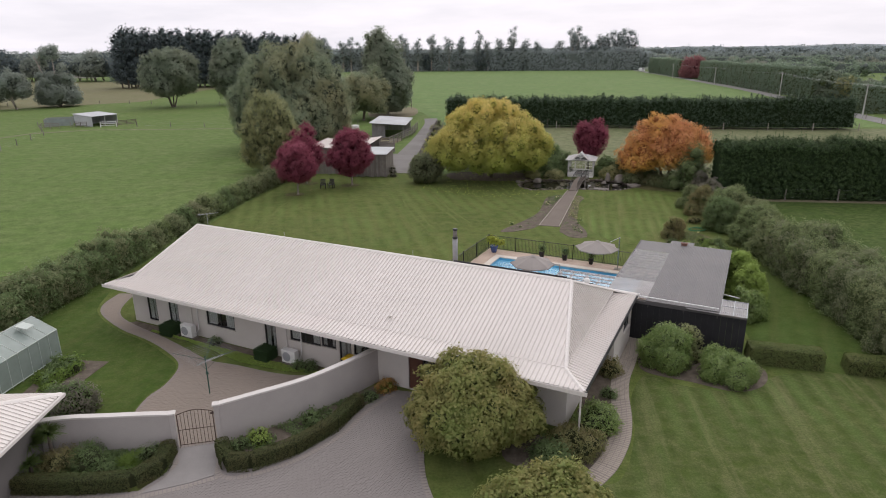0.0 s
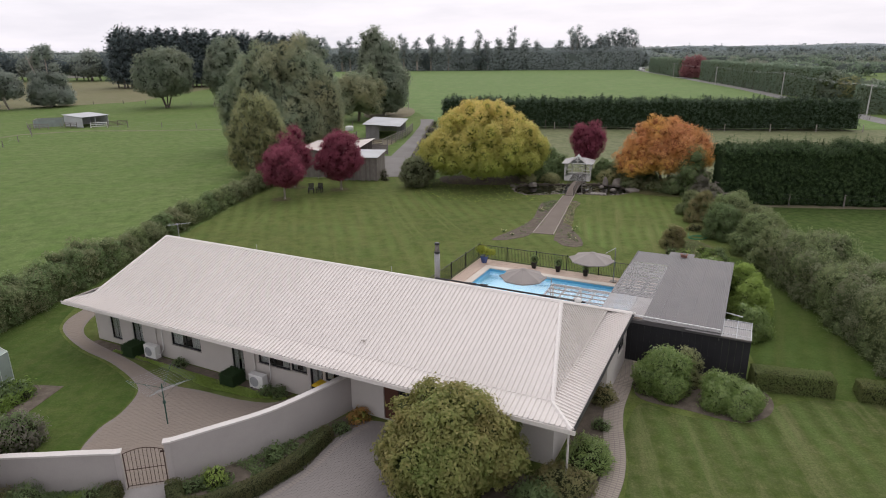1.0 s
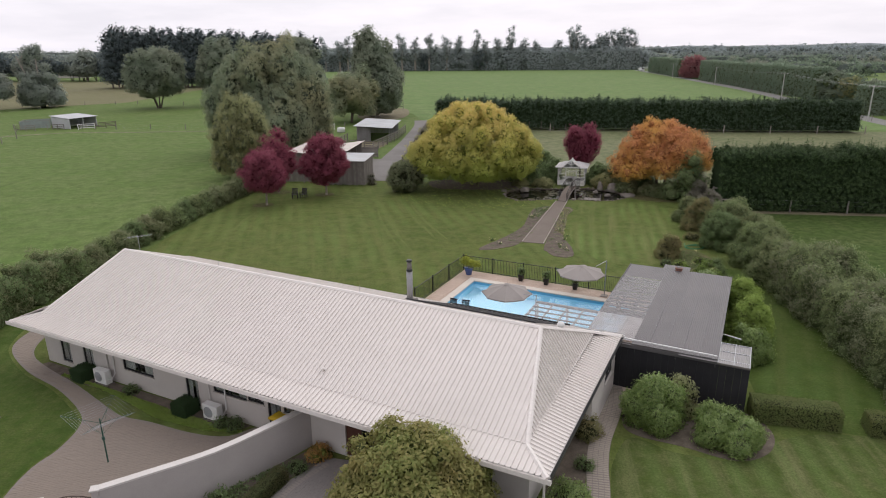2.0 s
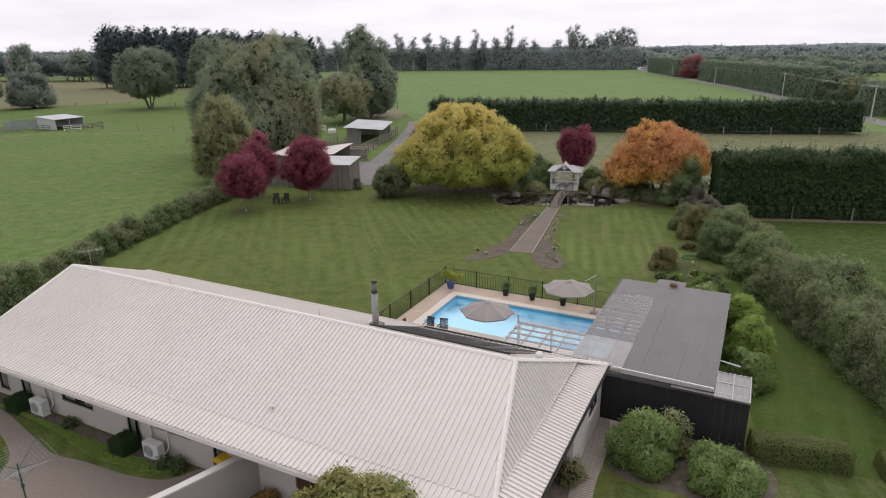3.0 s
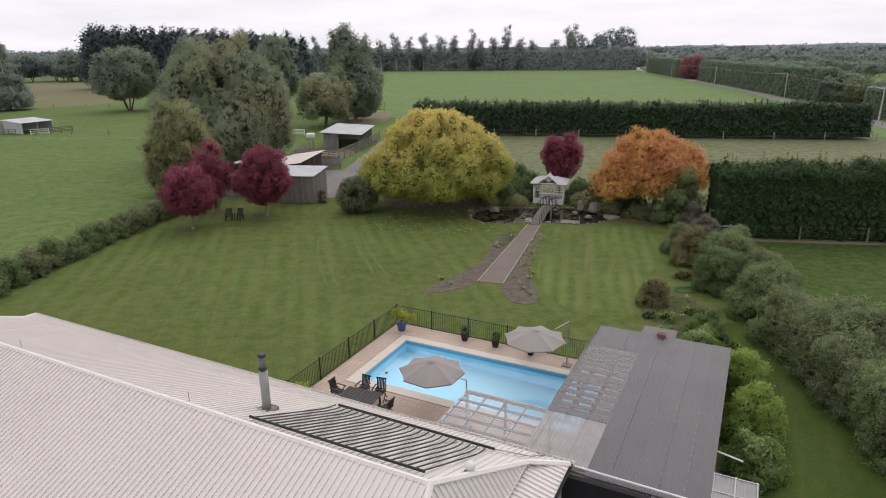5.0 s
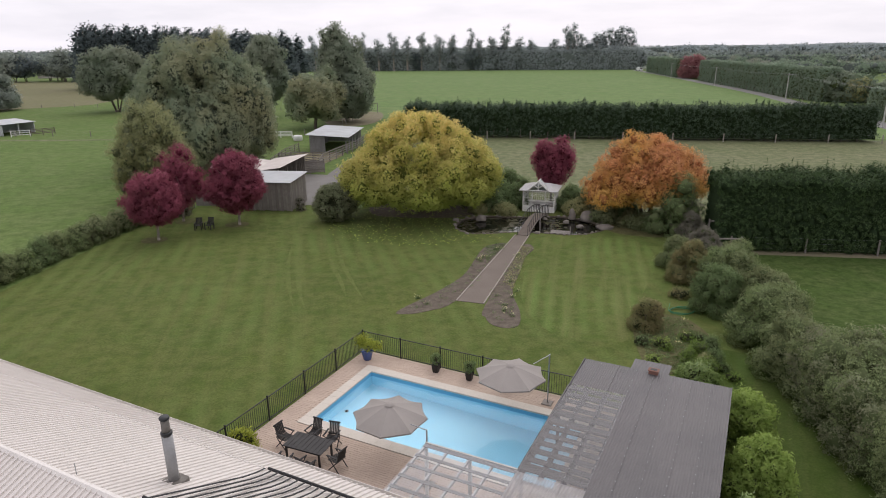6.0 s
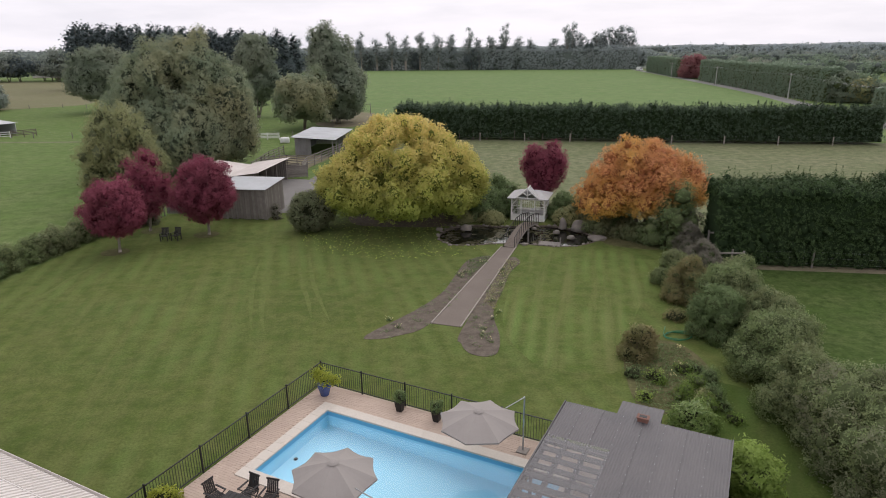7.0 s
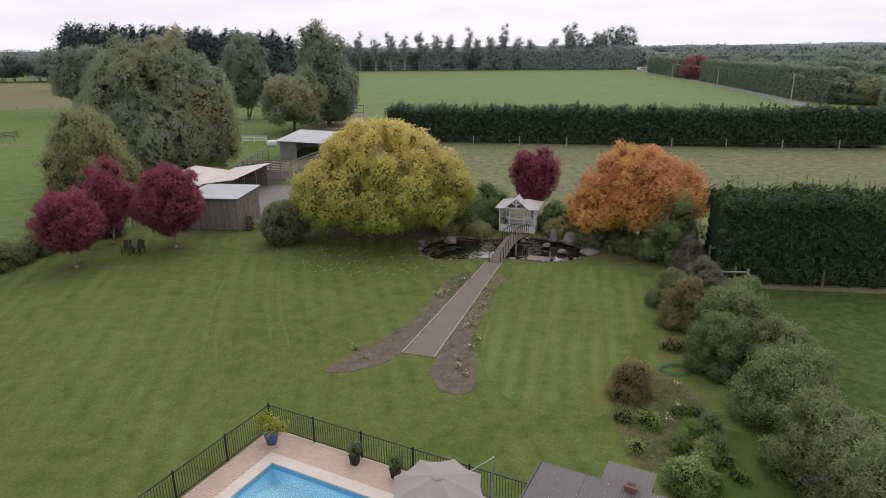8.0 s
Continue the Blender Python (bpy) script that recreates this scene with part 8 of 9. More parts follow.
# weeds in the upper ends of the beds and in the untidy bed
for poly, count, lf in (([(7.6, 57.0), (9.3, 61.7), (8.6, 62.0), (7.5, 60.9)], 500, L_GREEN), ([(9.2, 51.5), (9.9, 55.2), (10.6, 58.6), (11.5, 60.8), (10.5, 61.2), (8.5, 53.0)], 1100, L_OLIVE), ([(15.2, 41.4), (16.2, 40.6), (18.2, 41.6), (19.2, 44.6), (18.7, 47.0), (17.4, 47.6), (15.8, 46.2)], 2600, L_GREEN)):
    a_ = np.array(poly)
    q = a_.min(0) + rngl.random((count * 3, 2)) * (a_.max(0) - a_.min(0))
    q = q[inside(poly, q[:, 0], q[:, 1])][:count]
    P = np.column_stack([q, 0.03 + 0.1 * rngl.random(len(q))])
    gc = thing("bed_weeds", pose(0, 0, 0), "low green weeds growing over bare earth", "weeds", "", "stuff")
    leaf_mesh("leaves", P, unit(rngl.normal(size=P.shape) + np.array((0, 0, 0.8))), 0.12, [lf], gc, "", 0.35, None, 1, None, rngl)

# flowers and small plants in the beds
for i in range(20):
    if i % 2:
        f = rngl.random()
        x, y = 2.6 + 6.2 * f + rngl.normal() * 0.25, 48.4 + 12.6 * f ** 1.05 + 0.45
    else:
        f = rngl.random()
        x, y = 8.3 + 2.2 * f + rngl.normal() * 0.25, 46.6 + 14 * f
    t = thing("bedding_flower", pose(x, y, 0.012), "small bedding plant with pale yellow flowers", "flower", "flowers along the path")
    nb = [(rngl.normal() * 0.08, rngl.normal() * 0.08, 0.07, 0.09) for _ in range(3)]
    foliage("leaves", nb, 60, 0.08, L_GREEN, t, "", CORE, 0.3, 0.4, 0.5, 0.8, 0.3, 300 + i, 0.0)
    kk = 5 + int(rngl.random() * 5)
    P = np.stack([rngl.normal(size=kk) * 0.14, rngl.normal(size=kk) * 0.14, 0.14 + 0.1 * rngl.random(kk)], 1)
    tagged(leaf_mesh("petals", P, unit(rngl.normal(size=P.shape) * 0.4 + np.array((0, 0, 1))), 0.055, [L_FLOWER], t, "", 0.9, None, 1, None, rngl), kind="stuff")
for i, (x, y) in enumerate(((18.0, 44.6), (17.2, 43.5), (18.6, 46.4))):
    t = thing("white_flower", pose(x, y, 0.0), "white flower head in the untidy bed", "flower", "white flowers")
    P = np.stack([rngl.normal(size=12) * 0.13, rngl.normal(size=12) * 0.13, 0.3 + 0.1 * rngl.random(12)], 1)
    tagged(leaf_mesh("petals", P, unit(rngl.normal(size=P.shape) * 0.4 + np.array((0, 0, 1))), 0.055, [L_FLOWER], t, "", 0.9, None, 1, None, rngl), kind="stuff")
    part("stalk", one_rod((0, 0, 0), (0, 0, 0.32), 0.012), L_GREEN, t)

# ---- pond, bridge, summerhouse ----
pond = thing("pond", pose(0, 0, 0), "dark garden pond with lily pads and stone edging", "pond", "", "structure")
part("bed", flat([[tuple(q) for q in pond_line]], -0.35), SOIL, pond)
part("water", flat([[tuple(q) for q in pond_line]], -0.12), POND, pond, "dark still water")
bm = bmesh.new()
loop = pond_line + [pond_line[0]]
for a, b in zip(loop, loop[1:]):
    ribbon(bm, [a, b], 0.07, -0.4, 0.02)
part("liner_edge", bm, SOIL, pond)


def boulder(x, y, r, sx, sy, sz, seed, name="boulder", label="rounded grey boulder at the pond edge", z=0.0, group="boulders round the pond"):
    rng = np.random.default_rng(seed)
    off = rng.random(3) * 20
    V = []
    for v in BALL_V:
        q = v * (1 + 0.28 * noise.noise(Vector(v * 1.3 + off)) + 0.1 * noise.noise(Vector(v * 3.1 + off)))
        V.append((q[0] * r * sx, q[1] * r * sy, max(-0.3 * r, q[2] * r * sz)))
    t = raw(name, V, BALL_F, STONE, None, "", True)
    t.location = (x, y, z + 0.25 * r * sz)
    return tagged(t, label, "stone", group)


for i, (x, y, r, sx, sy, sz) in enumerate(((7.5, 69.5, 0.62, 1.1, 0.8, 0.9), (15.9, 69.6, 0.6, 0.8, 0.7, 1.7), (17.2, 69.2, 0.85, 1.0, 0.9, 1.2), (18.3, 66.6, 0.8, 1.3, 0.9, 0.5), (16.2, 66.9, 0.42, 1.2, 0.8, 0.7), (18.6, 68.2, 0.6, 1.1, 1.0, 0.8), (15.2, 68.4, 0.35, 1.2, 0.9, 0.9), (13.4, 69.6, 0.3, 1.1, 1.0, 0.8), (12.2, 65.0, 0.3, 1.2, 0.8, 0.7), (5.2, 69.4, 0.4, 1.2, 0.8, 0.7), (13.0, 65.0, 0.25, 1.3, 0.8, 0.7))):
    boulder(x, y, r * 0.72, sx, sy, sz, 400 + i)
# small edging stones
for i in range(46):
    q = pond_line[int(i * len(pond_line) / 46)]
    boulder(q[0] + rngl.normal() * 0.1, q[1] + rngl.normal() * 0.1, 0.09 + 0.07 * rngl.random(), 1.2, 0.9, 0.7, 450 + i, "edging_stone", "small edging stone round the pond", 0.0, "edging stones of the pond")
# lily pads
V, F = [], []
for i in range(900):
    x, y = 5.4 + rngl.random() * 12.6, 65 + rngl.random() * 5.6
    if not inside([tuple(q) for q in pond_line], np.array([x]), np.array([y]))[0] or (x > 14.5 and rngl.random() < 0.85):
        continue
    if noise.noise(Vector((x * 0.6, y * 0.6, 3.0))) < 0.02:
        continue
    r = 0.1 + 0.1 * rngl.random()
    b = len(V)
    a0 = rngl.random() * 6.28
    V.append((x, y, -0.112))
    for j in range(9):
        a = a0 + j * 0.7
        V.append((x + r * math.cos(a), y + r * math.sin(a), -0.108 + 0.012 * rngl.random()))
    F += [(b, b + 1 + j, b + 2 + j) for j in range(8)]
tagged(raw("lily_pads", V, F, L_LILY), "brownish lily pads floating on the pond", "water plants", "", "stuff")
# little jetty and water posts
jt = thing("jetty", pose(14.2, 65.15, 0, 0, 0, -14), "small weathered timber jetty at the pond", "jetty")
for i in range(7):
    part("plank", one_box(-0.85 + i * 0.245, -0.62 + i * 0.245, -0.5, 0.5, 0.06, 0.1, None, 0.006), WOOD_GREY, jt)
for x, y, h in ((-0.8, 0.45, 0.55), (0.8, 0.45, 0.5), (-0.85, -0.1, 0.3)):
    part("post", one_rod((x, y, -0.3), (x, y, h), 0.05), WOOD_GREY, jt)
pp = thing("water_post", pose(12.6, 66.4, -0.3), "timber post standing in the pond", "post")
part("shaft", one_rod((0, 0, 0), (0, 0, 1.7), 0.08, 0.07), WOOD_GREY, pp)

# arched bridge
BR = pose(10.9, 64.3, 0, 0, 0, -20.0)
bridge = thing("garden_bridge", BR, "arched timber footbridge with dark handrails", "bridge")
bl, bh = 7.9, 0.6


def arc(f):
    return bh * math.sin(math.pi * min(max(f, 0), 1)) + 0.05


for i in range(36):
    f = (i + 0.5) / 36
    ang = math.atan(bh * math.pi / bl * math.cos(math.pi * f))
    part("plank", one_box(-0.46, 0.46, -0.1, 0.1, -0.02, 0.02, Matrix.Translation((0, f * bl, arc(f))) @ Matrix.Rotation(ang, 4, "X")), PATHGRIT, bridge)
for x in (-0.44, 0.44):
    bm = bmesh.new()
    sweep(bm, [(x, f / 12 * bl, arc(f / 12) - 0.12) for f in range(13)], 0.07, 6)
    part("beam", bm, WOOD_GREY, bridge)
    bm = bmesh.new()
    sweep(bm, [(x, f / 12 * bl, arc(f / 12) + 0.85) for f in range(13)], 0.035, 6)
    part("handrail", bm, WOOD_DARK, bridge)
    for i in range(13):
        f = i / 12
        part("rail_post", one_rod((x, f * bl, arc(f) - 0.1), (x, f * bl, arc(f) + 0.86), 0.028, None, 6), WOOD_DARK, bridge)

# white summerhouse
GZ = pose(13.45, 73.6, 0, 0, 0, -16)
gz = thing("summerhouse", GZ, "small white summerhouse with lattice sides and gabled porch", "summerhouse")
part("deck", one_box(-1.55, 1.55, -1.3, 1.4, 0.0, 0.16, None, 0.01), WOOD_WHITE, gz)
gh0, gtop = 2.15, 3.08
for x in (-1.5, -0.62, 0.62, 1.5):
    part("post", one_box(x - 0.05, x + 0.05, -1.28, -1.18, 0.16, gh0, None, 0.006), WOOD_WHITE, gz)
for x in (-1.5, 1.5):
    part("post", one_box(x - 0.05, x + 0.05, 1.25, 1.35, 0.16, gh0, None, 0.006), WOOD_WHITE, gz)
for x0_, x1_, y0_, y1_ in ((-1.45, -0.67, -1.26, -1.2), (0.67, 1.45, -1.26, -1.2), (-1.53, -1.47, -1.18, 1.25), (1.47, 1.53, -1.18, 1.25), (-1.45, 1.45, 1.27, 1.33)):
    part("panel", one_box(x0_, x1_, y0_, y1_, 0.2, 0.6), WOOD_WHITE, gz, "white boarded panel")
    part("rail", one_box(x0_, x1_, y0_, y1_, 1.32, 1.38), WOOD_WHITE, gz)
    part("top_rail", one_box(x0_, x1_, y0_, y1_, gh0 - 0.14, gh0), WOOD_WHITE, gz)
# lattice
for i in range(15):
    x = -1.4 + i * 0.2
    part("lattice_bar", one_box(x - 0.012, x + 0.012, 1.29, 1.31, 0.6, gh0 - 0.14), WOOD_WHITE, gz)
for s in (-1.5, 1.5):
    for i in range(11):
        y = -1.05 + i * 0.21
        part("lattice_bar", one_box(s - 0.01, s + 0.01, y - 0.012, y + 0.012, 0.6, gh0 - 0.14), WOOD_WHITE, gz)
for z in (1.0, 1.18, 1.55, 1.7):
    part("lattice_rail", one_box(-1.45, 1.45, 1.292, 1.308, z, z + 0.02), WOOD_WHITE, gz)
# front arch and braces
bm = bmesh.new()
sweep(bm, [(-0.6 + 1.2 * i / 10, -1.23, 1.55 + 0.25 * math.sin(math.pi * i / 10)) for i in range(11)], 0.025, 6)
part("arch", bm, WOOD_WHITE, gz)
for x in (-1.5, 1.5):
    s = -1 if x > 0 else 1
    part("brace", one_rod((x, -1.23, 1.45), (x + s * 0.4, -1.23, 1.88), 0.025, None, 6), WOOD_WHITE, gz)
SHINGLE = worn("pale_grey_roof_board", (0.5, 0.49, 0.48), (0.4, 0.39, 0.38), 2.0, 15.0, 0.8)
ov = 0.3
C4 = [(-1.55 - ov, -1.3 - ov, gh0), (1.55 + ov, -1.3 - ov, gh0), (1.55 + ov, 1.4 + ov, gh0), (-1.55 - ov, 1.4 + ov, gh0)]
k0, k1 = (-0.75, 0.05, 2.66), (0.75, 0.05, 2.66)
raw("roof", [*C4, k0, k1, *[(a, b, c - 0.07) for a, b, c in C4]], [(0, 1, 5, 4), (1, 2, 5), (2, 3, 4, 5), (3, 0, 4), (1, 0, 6, 7), (2, 1, 7, 8), (3, 2, 8, 9), (0, 3, 9, 6), (6, 9, 8, 7)], SHINGLE, gz, "pale hipped roof")
# glazed gable over the entrance
raw("gable_roof", [(-0.98, -1.68, gh0 + 0.1), (0, -1.68, gtop), (0, -0.25, gtop), (-0.98, -0.9, gh0 + 0.1), (0.98, -1.68, gh0 + 0.1), (0.98, -0.9, gh0 + 0.1), (-0.98, -1.68, gh0 + 0.03), (0, -1.68, gtop - 0.08), (0.98, -1.68, gh0 + 0.03)], [(0, 1, 2, 3), (1, 4, 5, 2), (0, 6, 7, 1), (1, 7, 8, 4)], SHINGLE, gz)
raw("gable_glass", [(-0.85, -1.6, gh0 + 0.06), (0.85, -1.6, gh0 + 0.06), (0, -1.6, gtop - 0.1), (-0.85, -1.585, gh0 + 0.06), (0.85, -1.585, gh0 + 0.06), (0, -1.585, gtop - 0.1)], [(0, 1, 2), (5, 4, 3)], GLASS, gz)
for a, b in (((-0.95, -1.68, gh0 + 0.08), (0, -1.68, gtop)), ((0.95, -1.68, gh0 + 0.08), (0, -1.68, gtop)), ((-0.95, -1.66, gh0 + 0.05), (0.95, -1.66, gh0 + 0.05)), ((0, -1.64, gh0 + 0.05), (0, -1.64, gtop - 0.08)), ((0, -1.64, gh0 + 0.3), (-0.45, -1.64, gh0 + 0.55)), ((0, -1.64, gh0 + 0.3), (0.45, -1.64, gh0 + 0.55)), ((0, -1.68, gtop + 0.02), (0, -0.25, gtop + 0.02))):
    part("gable_trim", one_rod(a, b, 0.045, None, 6), WOOD_WHITE, gz)
for s in (-1, 1):
    for y in (-1.35, -1.0):
        part("gable_rafter", one_rod((s * 0.98, y, gh0 + 0.12), (0, y, gtop + 0.01), 0.03, None, 6), WOOD_WHITE, gz)
part("bench", one_box(-1.4, 1.4, 0.85, 1.25, 0.5, 0.56), WOOD_WHITE, gz, "white bench inside")

# two garden chairs under the crimson trees
def lawn_chair(m):
    c = thing("garden_chair", m, "dark weathered timber garden chair on the lawn", "chair", "pair of garden chairs")
    for i in range(5):
        part("seat_slat", one_box(-0.28, 0.28, -0.26 + i * 0.11, -0.16 + i * 0.11, 0.38, 0.41), WOOD_DARK, c)
    bk = Matrix.Translation((0, 0.28, 0.4)) @ Matrix.Rotation(radians(-14), 4, "X")
    for i in range(5):
        part("back_slat", one_box(-0.28 + i * 0.115, -0.19 + i * 0.115, -0.012, 0.012, 0.0, 0.6, bk), WOOD_DARK, c)
    part("back_rail", one_box(-0.3, 0.3, -0.02, 0.02, 0.55, 0.63, bk), WOOD_DARK, c)
    for x in (-0.28, 0.28):
        for y in (-0.25, 0.28):
            part("leg", one_box(x - 0.035, x + 0.035, y - 0.035, y + 0.035, 0.0, 0.6), WOOD_DARK, c)
        part("armrest", one_box(x - 0.05, x + 0.05, -0.3, 0.32, 0.6, 0.63), WOOD_DARK, c)
    return c


lc = lawn_chair(pose(-17.75, 66.3, 0, 0, 0, 8))
copy_thing(lc, pose(-16.85, 66.45, 0, 0, 0, -10))

# ---- tall shelter hedges ----
clump_hedge([(25.6, 62.5), (34, 61.7), (44, 60.6), (58, 59.0)], 2.3, 5.7, L_HEDGE_DARK, "shelter_hedge", "tall dense dark conifer shelter hedge", 165000, 0.115, 501, 0.45, 0.05, 1.3, CORE_DARK, tips=0.8, slim=0.62, fluff=0.45)
far_hedge = clump_hedge([(-4.2, 129.8), (10, 128.2), (25, 126.2), (41, 123.6), (57, 121.4), (73.0, 119.8)], 2.2, 5.1, L_HEDGE_FAR, "shelter_hedge", "long tall dark conifer shelter hedge", 110000, 0.21, 502, 0.6, 0.05, 1.4, CORE_DARK, tips=1.0, slim=0.62, z0=0.4)
for i in range(32):
    f = (i + 0.5) / 32
    part("trunk", one_rod((75.7 * f, -9.8 * f - 1.6, -0.4), (75.7 * f + 0.05, -9.8 * f - 1.5, 1.2), 0.1, 0.08, 6), BARK, far_hedge)


def post_fence(line, spacing, h, label, wires=4, material=WOOD_GREY, name="wire_fence", r=0.06):
    """A post and wire farm fence."""
    t = thing(name, pose(0, 0, 0), label, "fence")
    pts = [np.array(q, float) for q in line]
    allp = []
    for a, b in zip(pts, pts[1:]):
        k = max(1, int(np.linalg.norm(b - a) / spacing))
        for i in range(k):
            allp.append(a + (b - a) * i / k)
    allp.append(pts[-1])
    me = bpy.data.meshes.new("post")
    b2 = one_rod((0, 0, -0.1), (0, 0, h), r, r * 0.9, 7)
    b2.to_mesh(me)
    b2.free()
    me.materials.append(material)
    for p in allp:
        o = link_mesh("post", me, t)
        o.location = (p[0], p[1], 0)
    for wz in range(wires):
        b2 = bmesh.new()
        z = h * (0.25 + 0.68 * wz / max(1, wires - 1))
        for a, b in zip(pts, pts[1:]):
            rod(b2, (a[0], a[1], z), (b[0], b[1], z), 0.0018, None, 4)
        part("wire", b2, STEEL, t)
    return t


post_fence([(26.5, 60.0), (32, 59.6), (37.0, 58.9), (46, 57.8), (60, 56)], 5.0, 1.25, "pale timber posts and wire along the dark hedge", 3, WOOD_GREY, r=0.08)
post_fence([(-4.5, 126.6), (10, 125.0), (25, 123.0), (41, 120.4), (57, 118.2), (73, 116.4)], 6.2, 1.35, "timber post and wire fence below the long hedge", 3, BARK_PALE, r=0.1)
post_fence([(-6.5, 80), (-6.6, 100), (-5.4, 128)], 4.0, 1.25, "timber post and wire fence beside the farm track", 4)
post_fence([(-78, 96.6), (-84, 117), (-92, 128)], 6.0, 1.1, "old post and wire fence across the pasture", 3, r=0.08)
post_fence([(-95, 132), (-49.7, 130), (-24, 131)], 7.0, 1.1, "old post and wire fence across the pasture", 3, r=0.08)
post_fence([(-150, 186), (-108, 197), (-60, 186), (-25, 176)], 8.0, 1.1, "old post and wire fence across the pasture", 2, r=0.09)
post_fence([(84.5, 128), (94, 165), (102, 205), (108, 250), (113, 310)], 9.0, 1.2, "roadside post and wire fence", 2, r=0.08)

# timber H-frame at the hedge corner
hf = thing("fence_strainer", pose(25.3, 57.6, 0, 0, 0, 0), "timber strainer frame with a diagonal brace", "fence frame")
for x in (-0.9, 0.9):
    part("post", one_rod((x, 0, 0), (x, 0, 1.9), 0.08), WOOD_GREY, hf)
part("rail", one_rod((-0.9, 0, 1.75), (0.9, 0, 1.75), 0.06), WOOD_GREY, hf)
part("brace", one_rod((-1.6, 0.1, 0.6), (-0.9, 0, 1.7), 0.05), WOOD_GREY, hf)


def shed(m, L, W, h_front, h_back, label, wallmat=WOOD_GREY, roofmat=ZINC, open_front=True, over=0.3, bays=3, name="farm_shed", skin=True, open_end=False):
    """A lean-to farm building: boarded back and ends, open or boarded front (-y), sheet roof."""
    t = thing(name, m, label, "shed")
    for i in range(bays + 1):
        x = -L / 2 + L * i / bays
        part("post", one_rod((x, -W / 2 + 0.1, 0), (x, -W / 2 + 0.1, h_front), 0.09, 0.08, 8), wallmat, t)

    def zat(y):
        return h_front + (h_back - h_front) * (y + W / 2) / W

    n = int(L / 0.24)
    for i in range(n):
        a, b = -L / 2 + L * i / n, -L / 2 + L * (i + 1) / n - 0.02
        part("board", one_box(a, b, W / 2 - 0.04, W / 2, 0, h_back - 0.05 - 0.05 * (i * 7 % 3)), wallmat, t)
        if not open_front:
            part("board", one_box(a, b - 0.01 * (i * 5 % 3), -W / 2 - 0.012 * (i % 2), -W / 2 + 0.04, 0.03 * (i * 3 % 4), h_front - 0.05), wallmat, t)
    n = int(W / 0.24)
    for s in (-L / 2, L / 2 - 0.04):
        for i in range(n):
            a, b = -W / 2 + W * i / n, -W / 2 + W * (i + 1) / n - 0.02
            if open_end and s < 0 and b < W * 0.08:
                continue
            part("board", one_box(s, s + 0.04, a, b, 0, zat((a + b) / 2) - 0.06), wallmat, t)
    # ribbed sheets down the slope
    y0, y1 = -W / 2 - over, W / 2 + over
    xs_ = -L / 2 - over
    k = max(2, int((L + 2 * over) / 0.9))
    for i in range(k):
        a, b = xs_ + (L + 2 * over) * i / k, xs_ + (L + 2 * over) * (i + 1) / k
        V, F = [], []
        q = 10
        for j in range(q + 1):
            x = a + (b - a) * j / q
            hh = 0.025 * (j % 2)
            V += [(x, y0, zat(y0) + hh), (x, y1, zat(y1) + hh), (x, y0, zat(y0) - 0.03), (x, y1, zat(y1) - 0.03)]
        for j in range(q):
            o = 4 * j
            F += [(o, o + 4, o + 5, o + 1), (o + 2, o + 3, o + 7, o + 6), (o, o + 2, o + 6, o + 4), (o + 1, o + 5, o + 7, o + 3)]
        raw("roof_sheet", V, F, roofmat, t)
    return t


STABLE_WALL = worn("dull_grey_tin_wall", (0.3, 0.3, 0.3), (0.2, 0.195, 0.19), 1.2, 14.0, 0.7, 0.0, 0.8, 0.15, 0.3, 0.5)
TIN = worn("pale_weathered_tin", (0.52, 0.53, 0.54), (0.42, 0.43, 0.435), 0.7, 10.0, 0.55, 0.0, 0.7, 0.08, 0.4)
CREAMROOF = worn("cream_old_roof_steel", (0.68, 0.62, 0.58), (0.5, 0.44, 0.4), 0.6, 8.0, 0.6)
# boarded shed at the garden's edge
shed(pose(-13.35, 75.4, 0, 0, 0, -6), 4.9, 4.6, 2.9, 3.1, "weathered grey boarded shed with a zinc roof", WOOD_GREY, ZINC, False, 0.2)
post_fence([(-21.5, 74.4), (-15.9, 74.2)], 2.0, 1.5, "weathered boarded fence beside the shed", 0, WOOD_GREY, "board_fence")
bf = thing("paling_fence", pose(-18.6, 75.1, 0), "weathered grey paling fence behind the trees", "fence")
for i in range(36):
    part("paling", one_box(-3.0 + i * 0.165, -2.85 + i * 0.165, -0.02, 0.02, 0.05, 1.45 + 0.05 * math.sin(i * 1.7)), WOOD_GREY, bf)
# two open hay barns with cream roofs
shed(pose(-20.1, 86.4, 0, 0, 0, 85), 7.4, 4.0, 2.1, 2.6, "open-fronted farm shed with a cream steel roof", WOOD_GREY, CREAMROOF, True, 0.35)
shed(pose(-16.5, 87.4, 0, 0, 0, 85), 9.2, 3.6, 2.6, 2.1, "open-fronted farm shed with a cream steel roof", WOOD_GREY, CREAMROOF, True, 0.4)
yp = thing("board_fence", pose(-13.9, 92.6, 0, 0, 0, 22), "weathered close-boarded panel beside the barn", "fence")
for i in range(6):
    part("board", one_box(-1.9, 1.9 - 0.06 * (i % 2), -0.03, 0.03 + 0.008 * (i % 2), 0.12 + i * 0.24, 0.33 + i * 0.24), WOOD_GREY, yp)
for x in (-1.85, 0.0, 1.85):
    part("post", one_rod((x, 0.1, 0), (x, 0.1, 1.75), 0.08, 0.07, 8), WOOD_GREY, yp)
# stables farther back
shed(pose(-15.0, 116.2, 0, 0, 0, 88.5), 12.2, 5.8, 2.4, 2.75, "long open stable with grey tin walls and a zinc roof", STABLE_WALL, ZINC, True, 0.5, 5, "stable", True, True)
